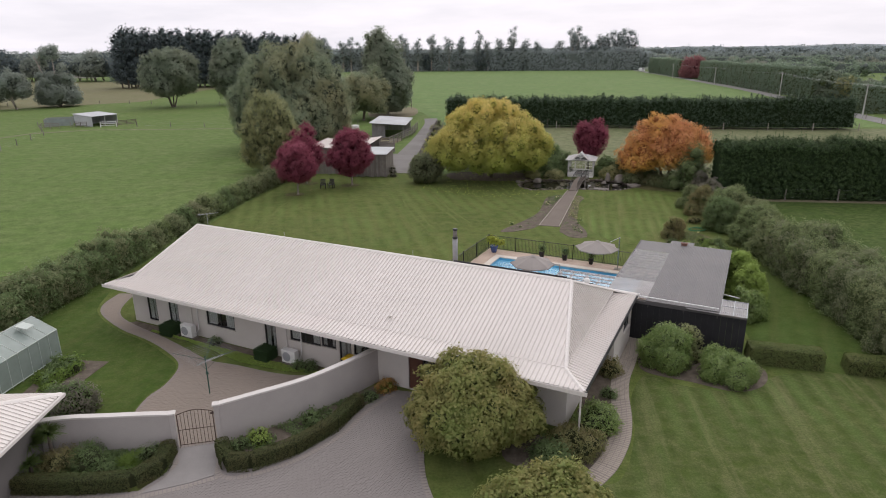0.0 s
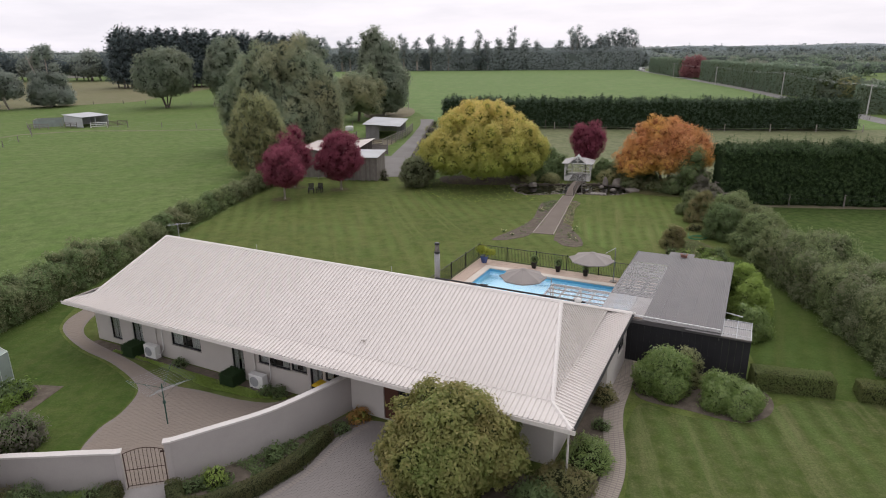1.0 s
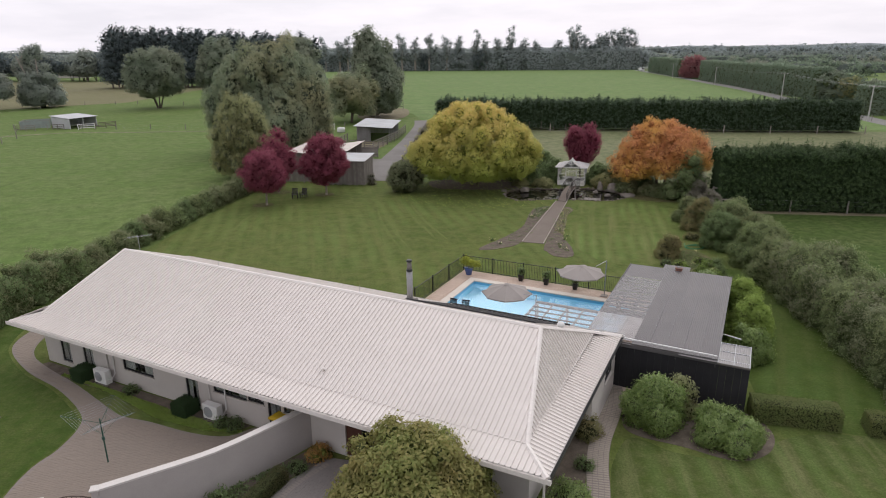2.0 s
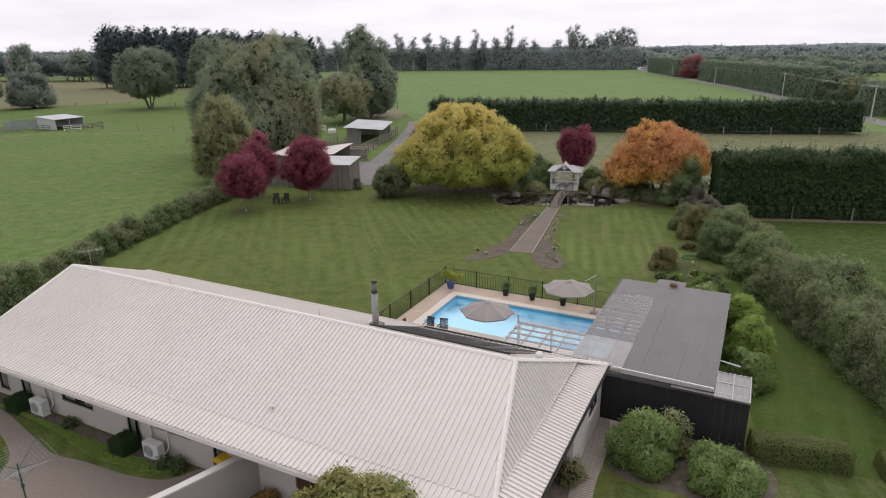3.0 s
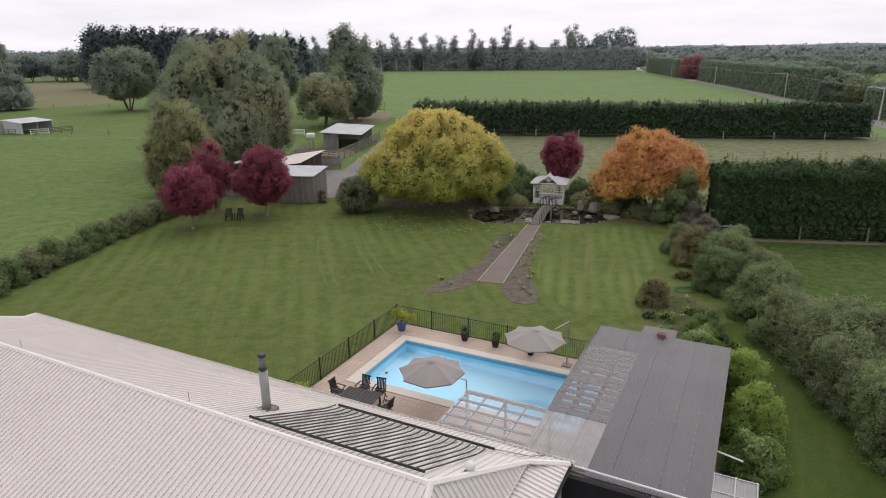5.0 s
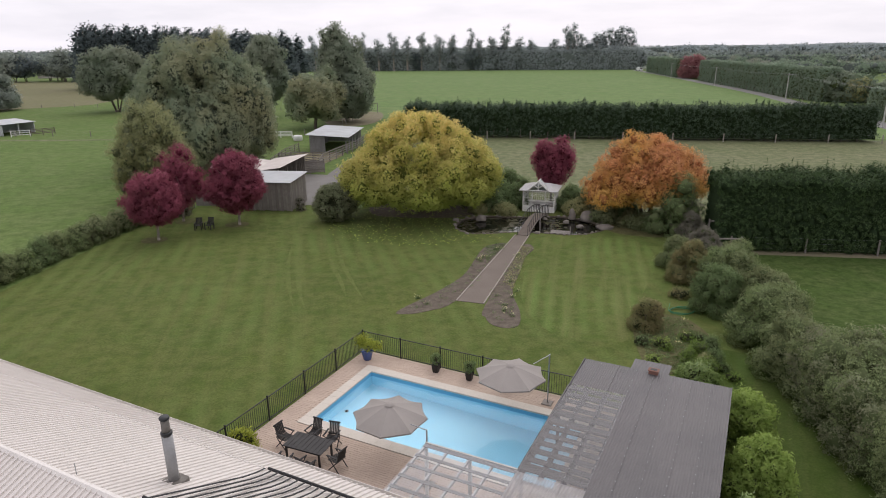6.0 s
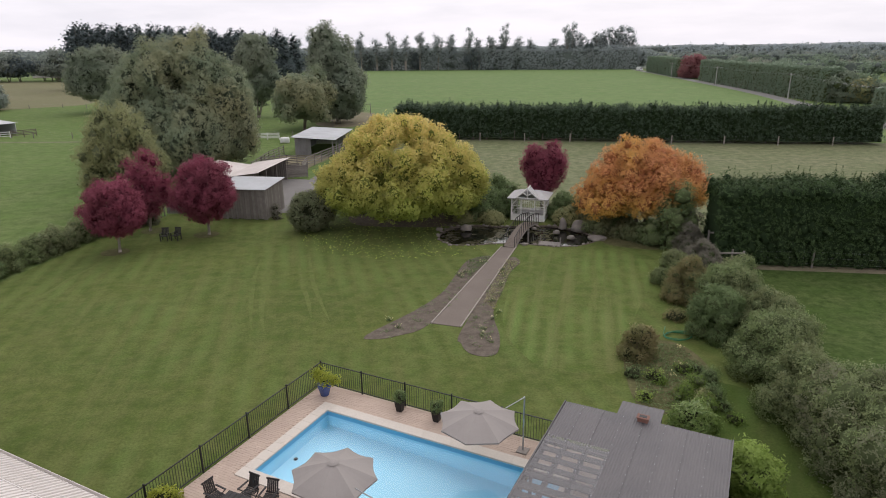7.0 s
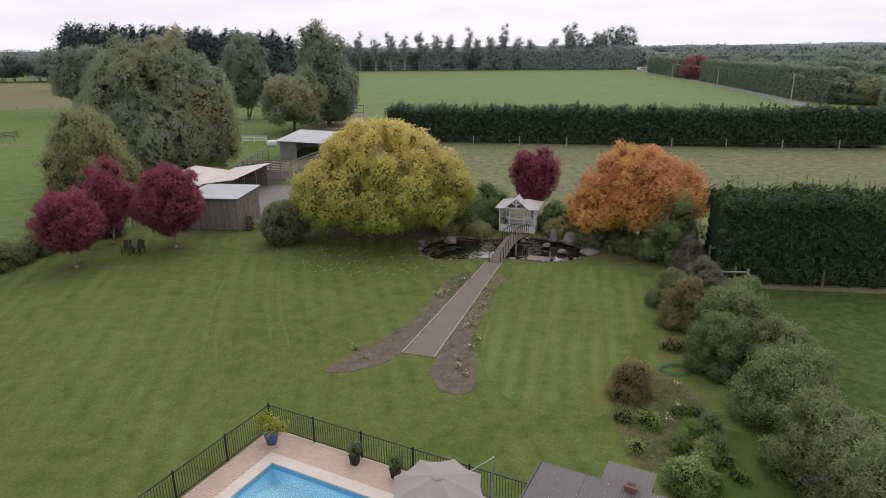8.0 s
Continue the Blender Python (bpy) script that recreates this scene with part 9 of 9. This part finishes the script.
# shelter in the west pasture
shed(pose(-84.0, 135.8, 0, 0, 0, 66), 6.2, 6.0, 2.2, 2.55, "low pale-walled field shelter in the pasture", TIN, TIN, True, 0.3, 2, "field_shelter")


def rail_fence(line, h, rails, label, material=WOOD_GREY, name="rail_fence", spacing=2.2):
    t = thing(name, pose(0, 0, 0), label, "fence")
    pts = [np.array(q, float) for q in line]
    for a, b in zip(pts, pts[1:]):
        k = max(1, round(np.linalg.norm(b - a) / spacing))
        for i in range(k + 1):
            p = a + (b - a) * i / k
            part("post", one_rod((p[0], p[1], 0), (p[0], p[1], h), 0.08, 0.07, 7), material, t)
        d = unit(b - a)
        ang = math.atan2(d[1], d[0])
        L = float(np.linalg.norm(b - a))
        for r in range(rails):
            z = h * (0.3 + 0.62 * r / max(1, rails - 1))
            part("rail", one_box(0, L, -0.02, 0.02, z - 0.06, z + 0.06, Matrix.Translation((a[0], a[1], 0)) @ Matrix.Rotation(ang, 4, "Z")), material, t)
    return t


rail_fence([(-13.7, 99.5), (-12.3, 106.5), (-11.1, 112.5), (-10.6, 122)], 1.6, 4, "grey timber stock rails beside the stable")
rail_fence([(-13.7, 99.5), (-16.8, 101), (-19.8, 99.5)], 1.6, 4, "grey timber stock yard rails")
rail_fence([(-19.8, 95.5), (-20.2, 104), (-19.6, 109.5)], 1.6, 4, "grey timber stock yard rails")
rail_fence([(-13.2, 95), (-13.7, 99.5)], 1.6, 5, "close-railed stock yard gate", WOOD_GREY, "yard_gate", 4.4)
yf = thing("boarded_yard_fence", pose(-16.9, 93.4, 0, 0, 0, 11), "weathered boarded fence closing the stock yard", "fence")
for i in range(3):
    part("post", one_rod((i * 1.8, 0.06, 0), (i * 1.8, 0.06, 1.6), 0.08, 0.07, 7), WOOD_GREY, yf)
for i in range(6):
    part("board", one_box(-0.05, 3.65, -0.025, 0.0, 0.12 + i * 0.235, 0.33 + i * 0.235), WOOD_GREY, yf)
rail_fence([(-7.8, 86), (-7.4, 108), (-6.9, 130)], 1.3, 3, "timber rails along the farm track")
rngy = np.random.default_rng(41)
for i in range(9):
    shrub(-6.9 + rngy.uniform(-0.3, 0.4), 84.5 + i * 5.3 + rngy.uniform(-1, 1), rngy.uniform(0.7, 1.1), rngy.uniform(0.9, 1.5), (L_GREYTWIG, L_OLIVE, L_HEDGE)[i % 3], "rough scrub beside the farm track", 900, 0.17, 9, 640 + i, "track_scrub", "shrub", "scrub along the track", lump=0.32)
shrub(-10.3, 73.2, 0.5, 1.3, L_GREYTWIG, "small twiggy bush at the shed corner", 900, 0.12, 8, 655)
rail_fence([(-91.8, 128.2), (-88.4, 129.0)], 1.2, 3, "timber rails by the field shelter")
rail_fence([(-86.2, 131.4), (-84.6, 130.6), (-83.4, 130.9)], 1.2, 3, "timber rails by the field shelter")
rail_fence([(-80.2, 130.6), (-77.3, 131.8)], 1.2, 3, "white-painted gate by the field shelter", WOOD_WHITE, "farm_gate", 2.9)
rail_fence([(-77.2, 131.9), (-74.6, 135.2)], 1.3, 4, "dark timber rails by the field shelter", BARK)
# a pen hung with grey-green shade cloth against the shelter
SHADE = poly_mat("grey_shade_cloth", (0.3, 0.34, 0.33), 0.35, 0.9)
pen = thing("stock_pen", pose(0, 0, 0), "pen of grey-green shade cloth beside the field shelter", "pen")
corners = [(-87.4, 132.6), (-92.2, 130.0), (-94.0, 134.0), (-89.2, 136.8)]
for (x0_, y0_), (x1_, y1_) in zip(corners, corners[1:]):
    d_ = Vector((x1_ - x0_, y1_ - y0_, 0))
    side_ = Matrix.Translation((x0_, y0_, 0)) @ Matrix.Rotation(math.atan2(d_.y, d_.x), 4, "Z")
    part("cloth", one_box(0.08, d_.length - 0.08, -0.012, 0.012, 0.25, 1.75, side_), SHADE, pen)
    part("rail", one_rod((x0_, y0_, 1.78), (x1_, y1_, 1.78), 0.03, None, 6), WOOD_GREY, pen)
for x0_, y0_ in corners:
    part("post", one_rod((x0_, y0_, 0), (x0_, y0_, 1.85), 0.06, 0.05, 8), WOOD_GREY, pen)
rail_fence([(-29.6, 127.4), (-25.4, 127.3)], 1.25, 4, "white-painted farm gate in the paddock fence", WOOD_WHITE, "farm_gate", 2.1)
rail_fence([(-18.3, 172.2), (-15.6, 172)], 2.6, 2, "tall timber yard gate", WOOD_GREY)
post_fence([(-19.7, 146.5), (-18.4, 164), (-18.3, 172)], 2.6, 1.7, "line of grey fence posts by the bare yard", 3)
# braced strainer posts beyond the shrubs
rail_fence([(25.6, 62.3), (27.0, 62.0)], 2.0, 2, "timber strainer frame of the paddock fence", WOOD_GREY, "strainer_frame", 1.5)
# white tank by the yard
tk = thing("water_tank", pose(-23.4, 123.7, 0, 0, 0, 20), "white round plastic water trough tank", "tank")
bm = bmesh.new()
lathe(bm, [(0.75, 0), (0.8, 0.1), (0.8, 0.75), (0.72, 0.88), (0.3, 0.95), (0, 0.95)], 20)
part("body", bm, WHITE, tk, "", True)

# ---- trees of the farm ----
tree(-29.4, 98.0, 8.0, 1.0, 15.0, L_WILLOW, "huge spreading olive-green willow tree", 78000, 0.38, 76, "egg", 0.165, BARK, 0.6, 3, CORE_GUM, 601, name="willow_tree", slim=0.45, lift=0.1, wild=0.3, ragged=0.2, droop=1.7, fluff=0.8, more=((-5.6, 0.5, 4.7, 2.0, 11.4), (5.0, 1.0, 4.8, 1.0, 12.6), (2.5, -4.0, 4.4, 1.2, 8.4)), fine=0.6, sub=3)
tree(-27.1, 78.4, 3.3, 1.6, 9.6, L_OLIVE, "pale olive young willow beside the big tree", 20000, 0.3, 60, "egg", 0.17, BARK, 0.25, 2, CORE_OLIVE, 602, name="willow_tree", slim=0.34, ragged=0.25, droop=1.7, fluff=0.8, more=((-1.9, -0.5, 2.1, 0.8, 5.2), (1.6, 0.6, 2.3, 1.2, 6.9), (-0.3, -1.0, 2.3, 0.4, 4.2)), fine=0.65, sub=3)
tree(-20.2, 154, 6.4, 1.0, 15.5, L_GUM, "tall dark gum tree with a leaning crown", 22000, 0.6, 44, "egg", 0.2, BARK_PALE, 0.4, 2, CORE_GUM, 603, name="gum_tree", ragged=0.3, wild=0.35, droop=1.3, more=((-1.2, 0.3, 4.2, 8.0, 18.4), (-2.0, 0.2, 2.6, 13.0, 21.1)), fine=0.75)
tree(-24.4, 141, 5.1, 2.0, 10.9, L_WILLOW, "rounded grey-green gum tree", 15000, 0.5, 36, "egg", 0.22, BARK, 0.3, 2, CORE_OLIVE, 605, name="gum_tree", ragged=0.3, wild=0.35, droop=1.3, fine=0.8)
tree(-41.4, 166, 5.1, 3.2, 18.2, L_GUM, "tall grey-green gum tree", 14000, 0.6, 36, "egg", 0.22, BARK_PALE, 0.35, 2, CORE_GUM, 606, name="gum_tree", ragged=0.3, wild=0.35, droop=1.3, fine=0.8)
tree(-87, 182, 7.6, 3.6, 15.6, L_GUM, "round dark gum tree on several trunks", 20000, 0.62, 50, "egg", 0.2, BARK, 0.4, 4, CORE_GUM, 607, name="gum_tree", ragged=0.25, wild=0.35, droop=1.3, fine=0.8)
tree(-71.8, 190, 5.6, 2.2, 18.4, L_GUM, "dark gum tree in the pasture", 13000, 0.65, 36, "egg", 0.22, BARK, 0.4, 3, CORE_GUM, 608, name="gum_tree", ragged=0.3, wild=0.35, droop=1.3, fine=0.8)
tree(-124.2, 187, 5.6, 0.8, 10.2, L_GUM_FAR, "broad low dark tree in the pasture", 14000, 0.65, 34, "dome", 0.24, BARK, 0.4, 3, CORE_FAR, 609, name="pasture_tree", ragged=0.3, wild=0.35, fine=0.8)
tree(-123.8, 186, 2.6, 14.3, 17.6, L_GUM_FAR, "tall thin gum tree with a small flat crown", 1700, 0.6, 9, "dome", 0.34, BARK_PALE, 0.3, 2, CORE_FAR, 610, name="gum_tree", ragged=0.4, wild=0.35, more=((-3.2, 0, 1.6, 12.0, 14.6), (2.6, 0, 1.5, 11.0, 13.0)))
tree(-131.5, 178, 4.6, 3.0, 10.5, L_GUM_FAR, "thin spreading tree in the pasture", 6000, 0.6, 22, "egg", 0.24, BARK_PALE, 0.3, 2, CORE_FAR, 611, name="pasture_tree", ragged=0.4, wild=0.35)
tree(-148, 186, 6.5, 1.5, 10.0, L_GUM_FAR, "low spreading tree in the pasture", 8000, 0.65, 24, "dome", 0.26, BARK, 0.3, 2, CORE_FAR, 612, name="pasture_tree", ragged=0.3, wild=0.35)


def pine(x, y, h, r, seed, label, group):
    """A dark pine: a straight stem with tiers of drooping branches."""
    rng = np.random.default_rng(seed)
    t = thing("pine_tree", pose(x, y, 0), label, "tree", group)
    part("trunk", one_rod((0, 0, 0), (0, 0, h * 0.95), 0.35, 0.06, 7), BARK, t)
    blobs = []
    for i in range(26):
        f = 0.14 + 0.85 * (i / 25)
        w = r * (1 - f) ** 0.5 * rng.uniform(0.7, 1.15) + 0.25
        a = i * 2.4
        blobs.append((w * 0.5 * math.cos(a), w * 0.5 * math.sin(a), h * f, w * 0.6 * rng.uniform(0.8, 1.2), 0.75))
    foliage("crown", blobs, 1350, 1.0, L_PINE, t, "", CORE_PINE, 0.35, 0.45, 0.1, 0.45, 0.75, seed, h * 0.06, sub=2)
    return t


rngt = np.random.default_rng(77)
for i in range(76):
    f = i / 75
    x = -159 + 88 * f + rngt.uniform(-1, 1)
    y = 288 + 12 * f + rngt.uniform(-4, 5) + (9 if i % 2 else 0)
    pine(x, y, 26.0 + rngt.uniform(-1.8, 1.9) - 4.2 * f, rngt.uniform(4.8, 6.2), 700 + i, "dark pine in the shelter belt", "pines of the shelter belt")


def gum(x, y, h, r, seed, group, low=0.5, n=1500):
    """A far gum tree: tall pale stems that fork upwards into a loose, flat-topped fan of separate tufts."""
    rng = np.random.default_rng(seed)
    t = thing("gum_tree", pose(x, y, 0), "tall thin gum tree in the far belt", "tree", group)
    bm2 = bmesh.new()
    blobs = []
    for k in range(2 + seed % 2):
        a = rng.random() * 6.28
        fork = Vector((0.5 * k * math.cos(a), 0.5 * k * math.sin(a), h * low * rng.uniform(0.85, 1.1)))
        rod(bm2, (0.4 * k * math.cos(a), 0.4 * k * math.sin(a), 0), fork, 0.34, 0.24, 6)
        top = h * (1.0 if k == 0 else rng.uniform(0.72, 0.95))
        for j in range(11):
            f = (j + rng.random()) / 11
            e = a + rng.normal() * 1.3
            wide = r * (0.35 + 0.4 * f) * rng.uniform(0.2, 1.0)
            q = Vector((wide * math.cos(e), wide * math.sin(e) * 0.8, fork.z + (top - fork.z) * (0.15 + 0.8 * f)))
            rod(bm2, fork, q, 0.15, 0.05, 4)
            blobs.append((q.x, q.y, min(q.z, top - 1.2), r * rng.uniform(0.18, 0.34), rng.uniform(0.6, 1.1)))
    part("trunk", bm2, BARK_PALE, t)
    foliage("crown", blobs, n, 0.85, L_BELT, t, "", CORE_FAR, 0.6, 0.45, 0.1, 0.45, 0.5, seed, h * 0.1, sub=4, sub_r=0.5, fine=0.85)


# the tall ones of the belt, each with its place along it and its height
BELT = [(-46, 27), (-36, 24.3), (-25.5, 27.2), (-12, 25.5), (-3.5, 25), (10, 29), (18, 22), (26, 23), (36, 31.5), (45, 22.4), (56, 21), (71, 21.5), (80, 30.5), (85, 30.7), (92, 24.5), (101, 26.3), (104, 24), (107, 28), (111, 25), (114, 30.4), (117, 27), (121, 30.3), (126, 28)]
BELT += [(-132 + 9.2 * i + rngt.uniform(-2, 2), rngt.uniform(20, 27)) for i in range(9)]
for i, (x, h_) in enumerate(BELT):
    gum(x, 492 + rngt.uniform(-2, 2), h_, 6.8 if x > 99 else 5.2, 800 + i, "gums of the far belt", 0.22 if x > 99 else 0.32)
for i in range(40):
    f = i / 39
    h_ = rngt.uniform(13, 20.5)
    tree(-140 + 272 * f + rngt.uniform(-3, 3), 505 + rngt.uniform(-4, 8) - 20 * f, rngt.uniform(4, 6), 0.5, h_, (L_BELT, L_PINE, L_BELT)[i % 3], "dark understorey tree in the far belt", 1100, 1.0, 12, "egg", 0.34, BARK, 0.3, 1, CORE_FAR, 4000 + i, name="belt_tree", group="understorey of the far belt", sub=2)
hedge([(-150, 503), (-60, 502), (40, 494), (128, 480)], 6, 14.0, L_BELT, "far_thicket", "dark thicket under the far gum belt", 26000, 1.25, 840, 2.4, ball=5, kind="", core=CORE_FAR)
# hedges beyond the lane on the right
hedge([(117, 318), (112, 262), (107, 214), (108, 196)], 2.4, 9.0, L_LANE, "lane_hedge", "tall clipped dark hedge beside the lane", 46000, 0.5, 851, 0.6, ball=2.5, core=CORE_GREEN, group="hedges beside the lane")
hedge([(124, 430), (119, 372), (116.5, 350)], 2.4, 9.0, L_LANE, "lane_hedge", "tall clipped dark hedge beside the lane", 22000, 0.7, 852, 0.6, ball=2.5, core=CORE_GREEN, group="hedges beside the lane")
tree(118.5, 336, 6.5, 0.5, 10.0, L_RED_FAR, "dark crimson tree beyond the lane", 5000, 1.1, 26, "dome", 0.3, BARK, 0.3, 2, CORE_RED, 853, name="crimson_tree", group="crimson trees")
for i in range(16):
    f = i / 15
    x = 108 + 62 * f + rngt.uniform(-3, 3)
    y = 196 - 45 * f + rngt.uniform(-4, 8)
    tree(x, y, rngt.uniform(3.5, 5.5), 0.3, rngt.uniform(5.5, 8.8), (L_GUM, L_LANE, L_OLIVE)[i % 3], "scrubby tree beside the lane", 2600, 0.75, 16, "dome", 0.35, BARK, 0.2, 2, CORE_GREEN, 860 + i, name="lane_tree", fluff=0.4, group="scrub beside the lane")
hedge([(92, 151), (112, 148), (150, 138), (190, 128)], 2.6, 6.5, L_LANE, "lane_hedge", "dark hedge beyond the road fence", 40000, 0.45, 880, 0.8, ball=2.5, core=CORE_GREEN, group="hedges beside the lane")
# rows of distant hedges and woods, farther and farther
def far_row(x0, y0, x1, y1, h, seed, leaf, label, n=5000, size=4.0, thick=8.0, rough=3.0, ball=10.0):
    hedge([(x0, y0), ((x0 + x1) / 2, (y0 + y1) / 2 + 6), (x1, y1)], thick, h, leaf, "far_wood", label, int(n * 0.65), size, seed, rough, ball=ball, category="wood", kind="stuff", core=CORE_FAR)


far_row(165, 400, 480, 330, 5.5, 901, L_LANE, "distant dark shelter hedge", 4950, 1.6, 3, 0.8, 4)
far_row(200, 700, 760, 620, 5.5, 902, L_LANE, "distant dark shelter hedge", 4950, 1.9, 3, 0.8, 4)
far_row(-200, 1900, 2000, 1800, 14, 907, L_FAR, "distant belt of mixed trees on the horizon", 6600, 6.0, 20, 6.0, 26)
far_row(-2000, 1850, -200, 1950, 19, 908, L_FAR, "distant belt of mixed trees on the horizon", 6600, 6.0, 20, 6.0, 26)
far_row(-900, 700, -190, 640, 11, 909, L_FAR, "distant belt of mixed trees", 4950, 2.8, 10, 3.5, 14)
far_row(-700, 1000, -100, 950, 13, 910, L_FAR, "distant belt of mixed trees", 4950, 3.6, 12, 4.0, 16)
# distant grass greyed in its colour to stand for haze
PLAIN = grass_mat("haze_greyed_farmland_grass", (0.14, 0.165, 0.11), (0.165, 0.185, 0.128), (0.2, 0.205, 0.15), 0.01, tufts=0.05, rough_grass=0.3)
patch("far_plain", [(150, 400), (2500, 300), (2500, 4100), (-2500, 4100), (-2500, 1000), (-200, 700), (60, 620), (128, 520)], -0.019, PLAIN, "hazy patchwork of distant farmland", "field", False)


def scattered_wood(near, far, trees, leaf, size, per, seed, label, h0, h1, lean=0.13, wide=0.85):
    """Trees dotted over distant farmland, from near to far."""
    rng = np.random.default_rng(seed)
    t = thing("far_wood", pose(0, 0, 0), label, "wood", "", "stuff")
    blobs = []
    for _ in range(trees):
        d = 1 / rng.uniform(1 / far, 1 / near)
        x = rng.uniform(lean * d + 55, wide * d)
        h = rng.uniform(h0, h1)
        for _ in range(4):
            r = h * rng.uniform(0.25, 0.42)
            blobs.append((x + rng.normal() * h * 0.5, d + rng.normal() * h * 0.4, rng.uniform(0.35, 0.95) * h - r * 0.4, r, 0.9))
    foliage("crowns", blobs, trees * per, size, leaf, t, "", CORE_FAR, 0.3, 0.6, 0.2, 0.4, 0.8, seed, 0.1, sub=2, fine=1.0)


# both leaf colours carry painted haze, greyer and paler than the leaves
L_HAZE = leaf_mat("haze_blue_far_leaf", [(0.195, 0.228, 0.232), (0.21, 0.243, 0.247), (0.225, 0.258, 0.263)], None)
L_FAROLIVE = leaf_mat("haze_dulled_olive_leaf", [(0.155, 0.172, 0.132), (0.182, 0.192, 0.15), (0.205, 0.212, 0.168)], None)
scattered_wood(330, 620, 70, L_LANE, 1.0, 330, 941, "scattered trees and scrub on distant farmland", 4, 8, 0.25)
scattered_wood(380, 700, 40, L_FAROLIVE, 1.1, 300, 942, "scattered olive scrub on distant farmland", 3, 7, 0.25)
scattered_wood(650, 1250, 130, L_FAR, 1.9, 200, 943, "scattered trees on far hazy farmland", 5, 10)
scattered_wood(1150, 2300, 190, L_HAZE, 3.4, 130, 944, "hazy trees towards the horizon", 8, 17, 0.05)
# the hills' pale blue is haze painted into their colour
HILL = plain("haze_blued_hill", (0.5, 0.54, 0.58), 1.0, 0.0, 0.0)
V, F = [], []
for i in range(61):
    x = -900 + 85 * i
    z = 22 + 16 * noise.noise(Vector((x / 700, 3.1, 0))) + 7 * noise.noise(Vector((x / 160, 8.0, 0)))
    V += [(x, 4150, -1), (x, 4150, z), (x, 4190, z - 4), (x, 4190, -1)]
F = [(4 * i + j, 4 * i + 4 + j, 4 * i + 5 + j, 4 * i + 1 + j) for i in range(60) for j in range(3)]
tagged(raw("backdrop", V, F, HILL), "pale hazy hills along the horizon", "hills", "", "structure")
for i in range(30):
    f = i / 29
    x, y = -300 + 150 * f + rngt.uniform(-5, 5), 372 + 10 * math.sin(i) + rngt.uniform(-5, 5)
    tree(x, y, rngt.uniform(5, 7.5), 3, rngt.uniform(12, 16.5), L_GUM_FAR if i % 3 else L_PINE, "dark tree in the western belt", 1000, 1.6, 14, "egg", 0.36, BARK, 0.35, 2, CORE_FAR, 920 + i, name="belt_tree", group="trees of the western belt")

# ---- power poles ----
POLE = worn("silver_grey_pole", (0.46, 0.45, 0.43), (0.36, 0.35, 0.33), 2.0, 15.0, 0.8)
poles = [(86.5, 138.0), (101.5, 207.5), (105.6, 274), (109.5, 342)]
for i, (x, y) in enumerate(poles):
    t = thing("power_pole", pose(x, y, 0, 0, 0, 8), "pale timber power pole beside the lane", "power pole", "poles along the lane")
    part("pole", one_rod((0, 0, 0), (0, 0, 7.4), 0.17, 0.12, 10), POLE, t)
    part("crossarm", one_box(-1.2, 1.2, -0.06, 0.06, 6.9, 7.02), WOOD_GREY, t)
    for q in (-1.05, -0.4, 0.4, 1.05):
        part("insulator", one_rod((q, 0, 7.02), (q, 0, 7.18), 0.05, 0.03, 8), WHITE, t)
wires = thing("power_lines", pose(0, 0, 0), "thin overhead wires between the poles", "wires")
chain = [(84, 60)] + poles
for q in (-1.05, 0.4, 1.05):
    for a, b in zip(chain, chain[1:]):
        bm = bmesh.new()
        sweep(bm, [(a[0] + (b[0] - a[0]) * f / 8 + q, a[1] + (b[1] - a[1]) * f / 8, 7.15 - 2.0 * (f / 8) * (1 - f / 8)) for f in range(9)], 0.008, 4)
        part("wire", bm, STEEL, wires)
# lattice mast on the horizon
ms = thing("radio_mast", pose(760, 1180, 0), "thin lattice mast on the horizon", "mast")
bm = bmesh.new()
for a in range(3):
    rod(bm, (2.2 * math.cos(a * 2.09), 2.2 * math.sin(a * 2.09), 0), (0.4 * math.cos(a * 2.09), 0.4 * math.sin(a * 2.09), 40), 0.35, 0.25, 4)
part("legs", bm, STEEL, ms)
bm = bmesh.new()
for i in range(12):
    z = 3 * i
    r = 2.2 - 1.8 * z / 40
    rod(bm, (r, 0, z), (-0.5 * r, 0.87 * r, z + 3), 0.2, None, 4)
part("bracing", bm, STEEL, ms)
# white van on the lane
VANW = plain("white_van_paint", (0.75, 0.75, 0.75), 0.3)
van = thing("van", pose(121.5, 448, 0, 0, 0, 15), "white van parked on the far lane", "van")
bm = bmesh.new()
box(bm, -1.0, 1.0, -2.4, 2.0, 0.4, 2.2, None, 0.15)
box(bm, -0.95, 0.95, -3.1, -2.4, 0.4, 1.3, None, 0.12)
part("body", bm, VANW, van)
part("windscreen", one_box(-0.85, 0.85, -2.45, -2.39, 1.35, 2.0), ALU, van)
for x in (-0.95, 0.95):
    for y in (-2.2, 1.3):
        part("wheel", one_rod((x - 0.1, y, 0.35), (x + 0.1, y, 0.35), 0.35, 0.35, 14), BLACK, van)
# distant pale roofs
for i, (x, y) in enumerate(((330, 860), (-255, 420), (420, 980))):
    t = thing("far_house", pose(x, y, 0, 0, 0, 20 * i), "distant low house with a grey roof among trees", "house", "distant houses")
    part("wall", one_box(-9, 9, -4, 4, 0, 3.6), PLASTER, t)
    raw("roof", [(-10, -5, 3.4), (10, -5, 3.4), (10, 5, 3.4), (-10, 5, 3.4), (-8, 0, 6), (8, 0, 6)], [(0, 1, 5, 4), (1, 2, 5), (2, 3, 4, 5), (3, 0, 4)], WOOD_GREY, t)
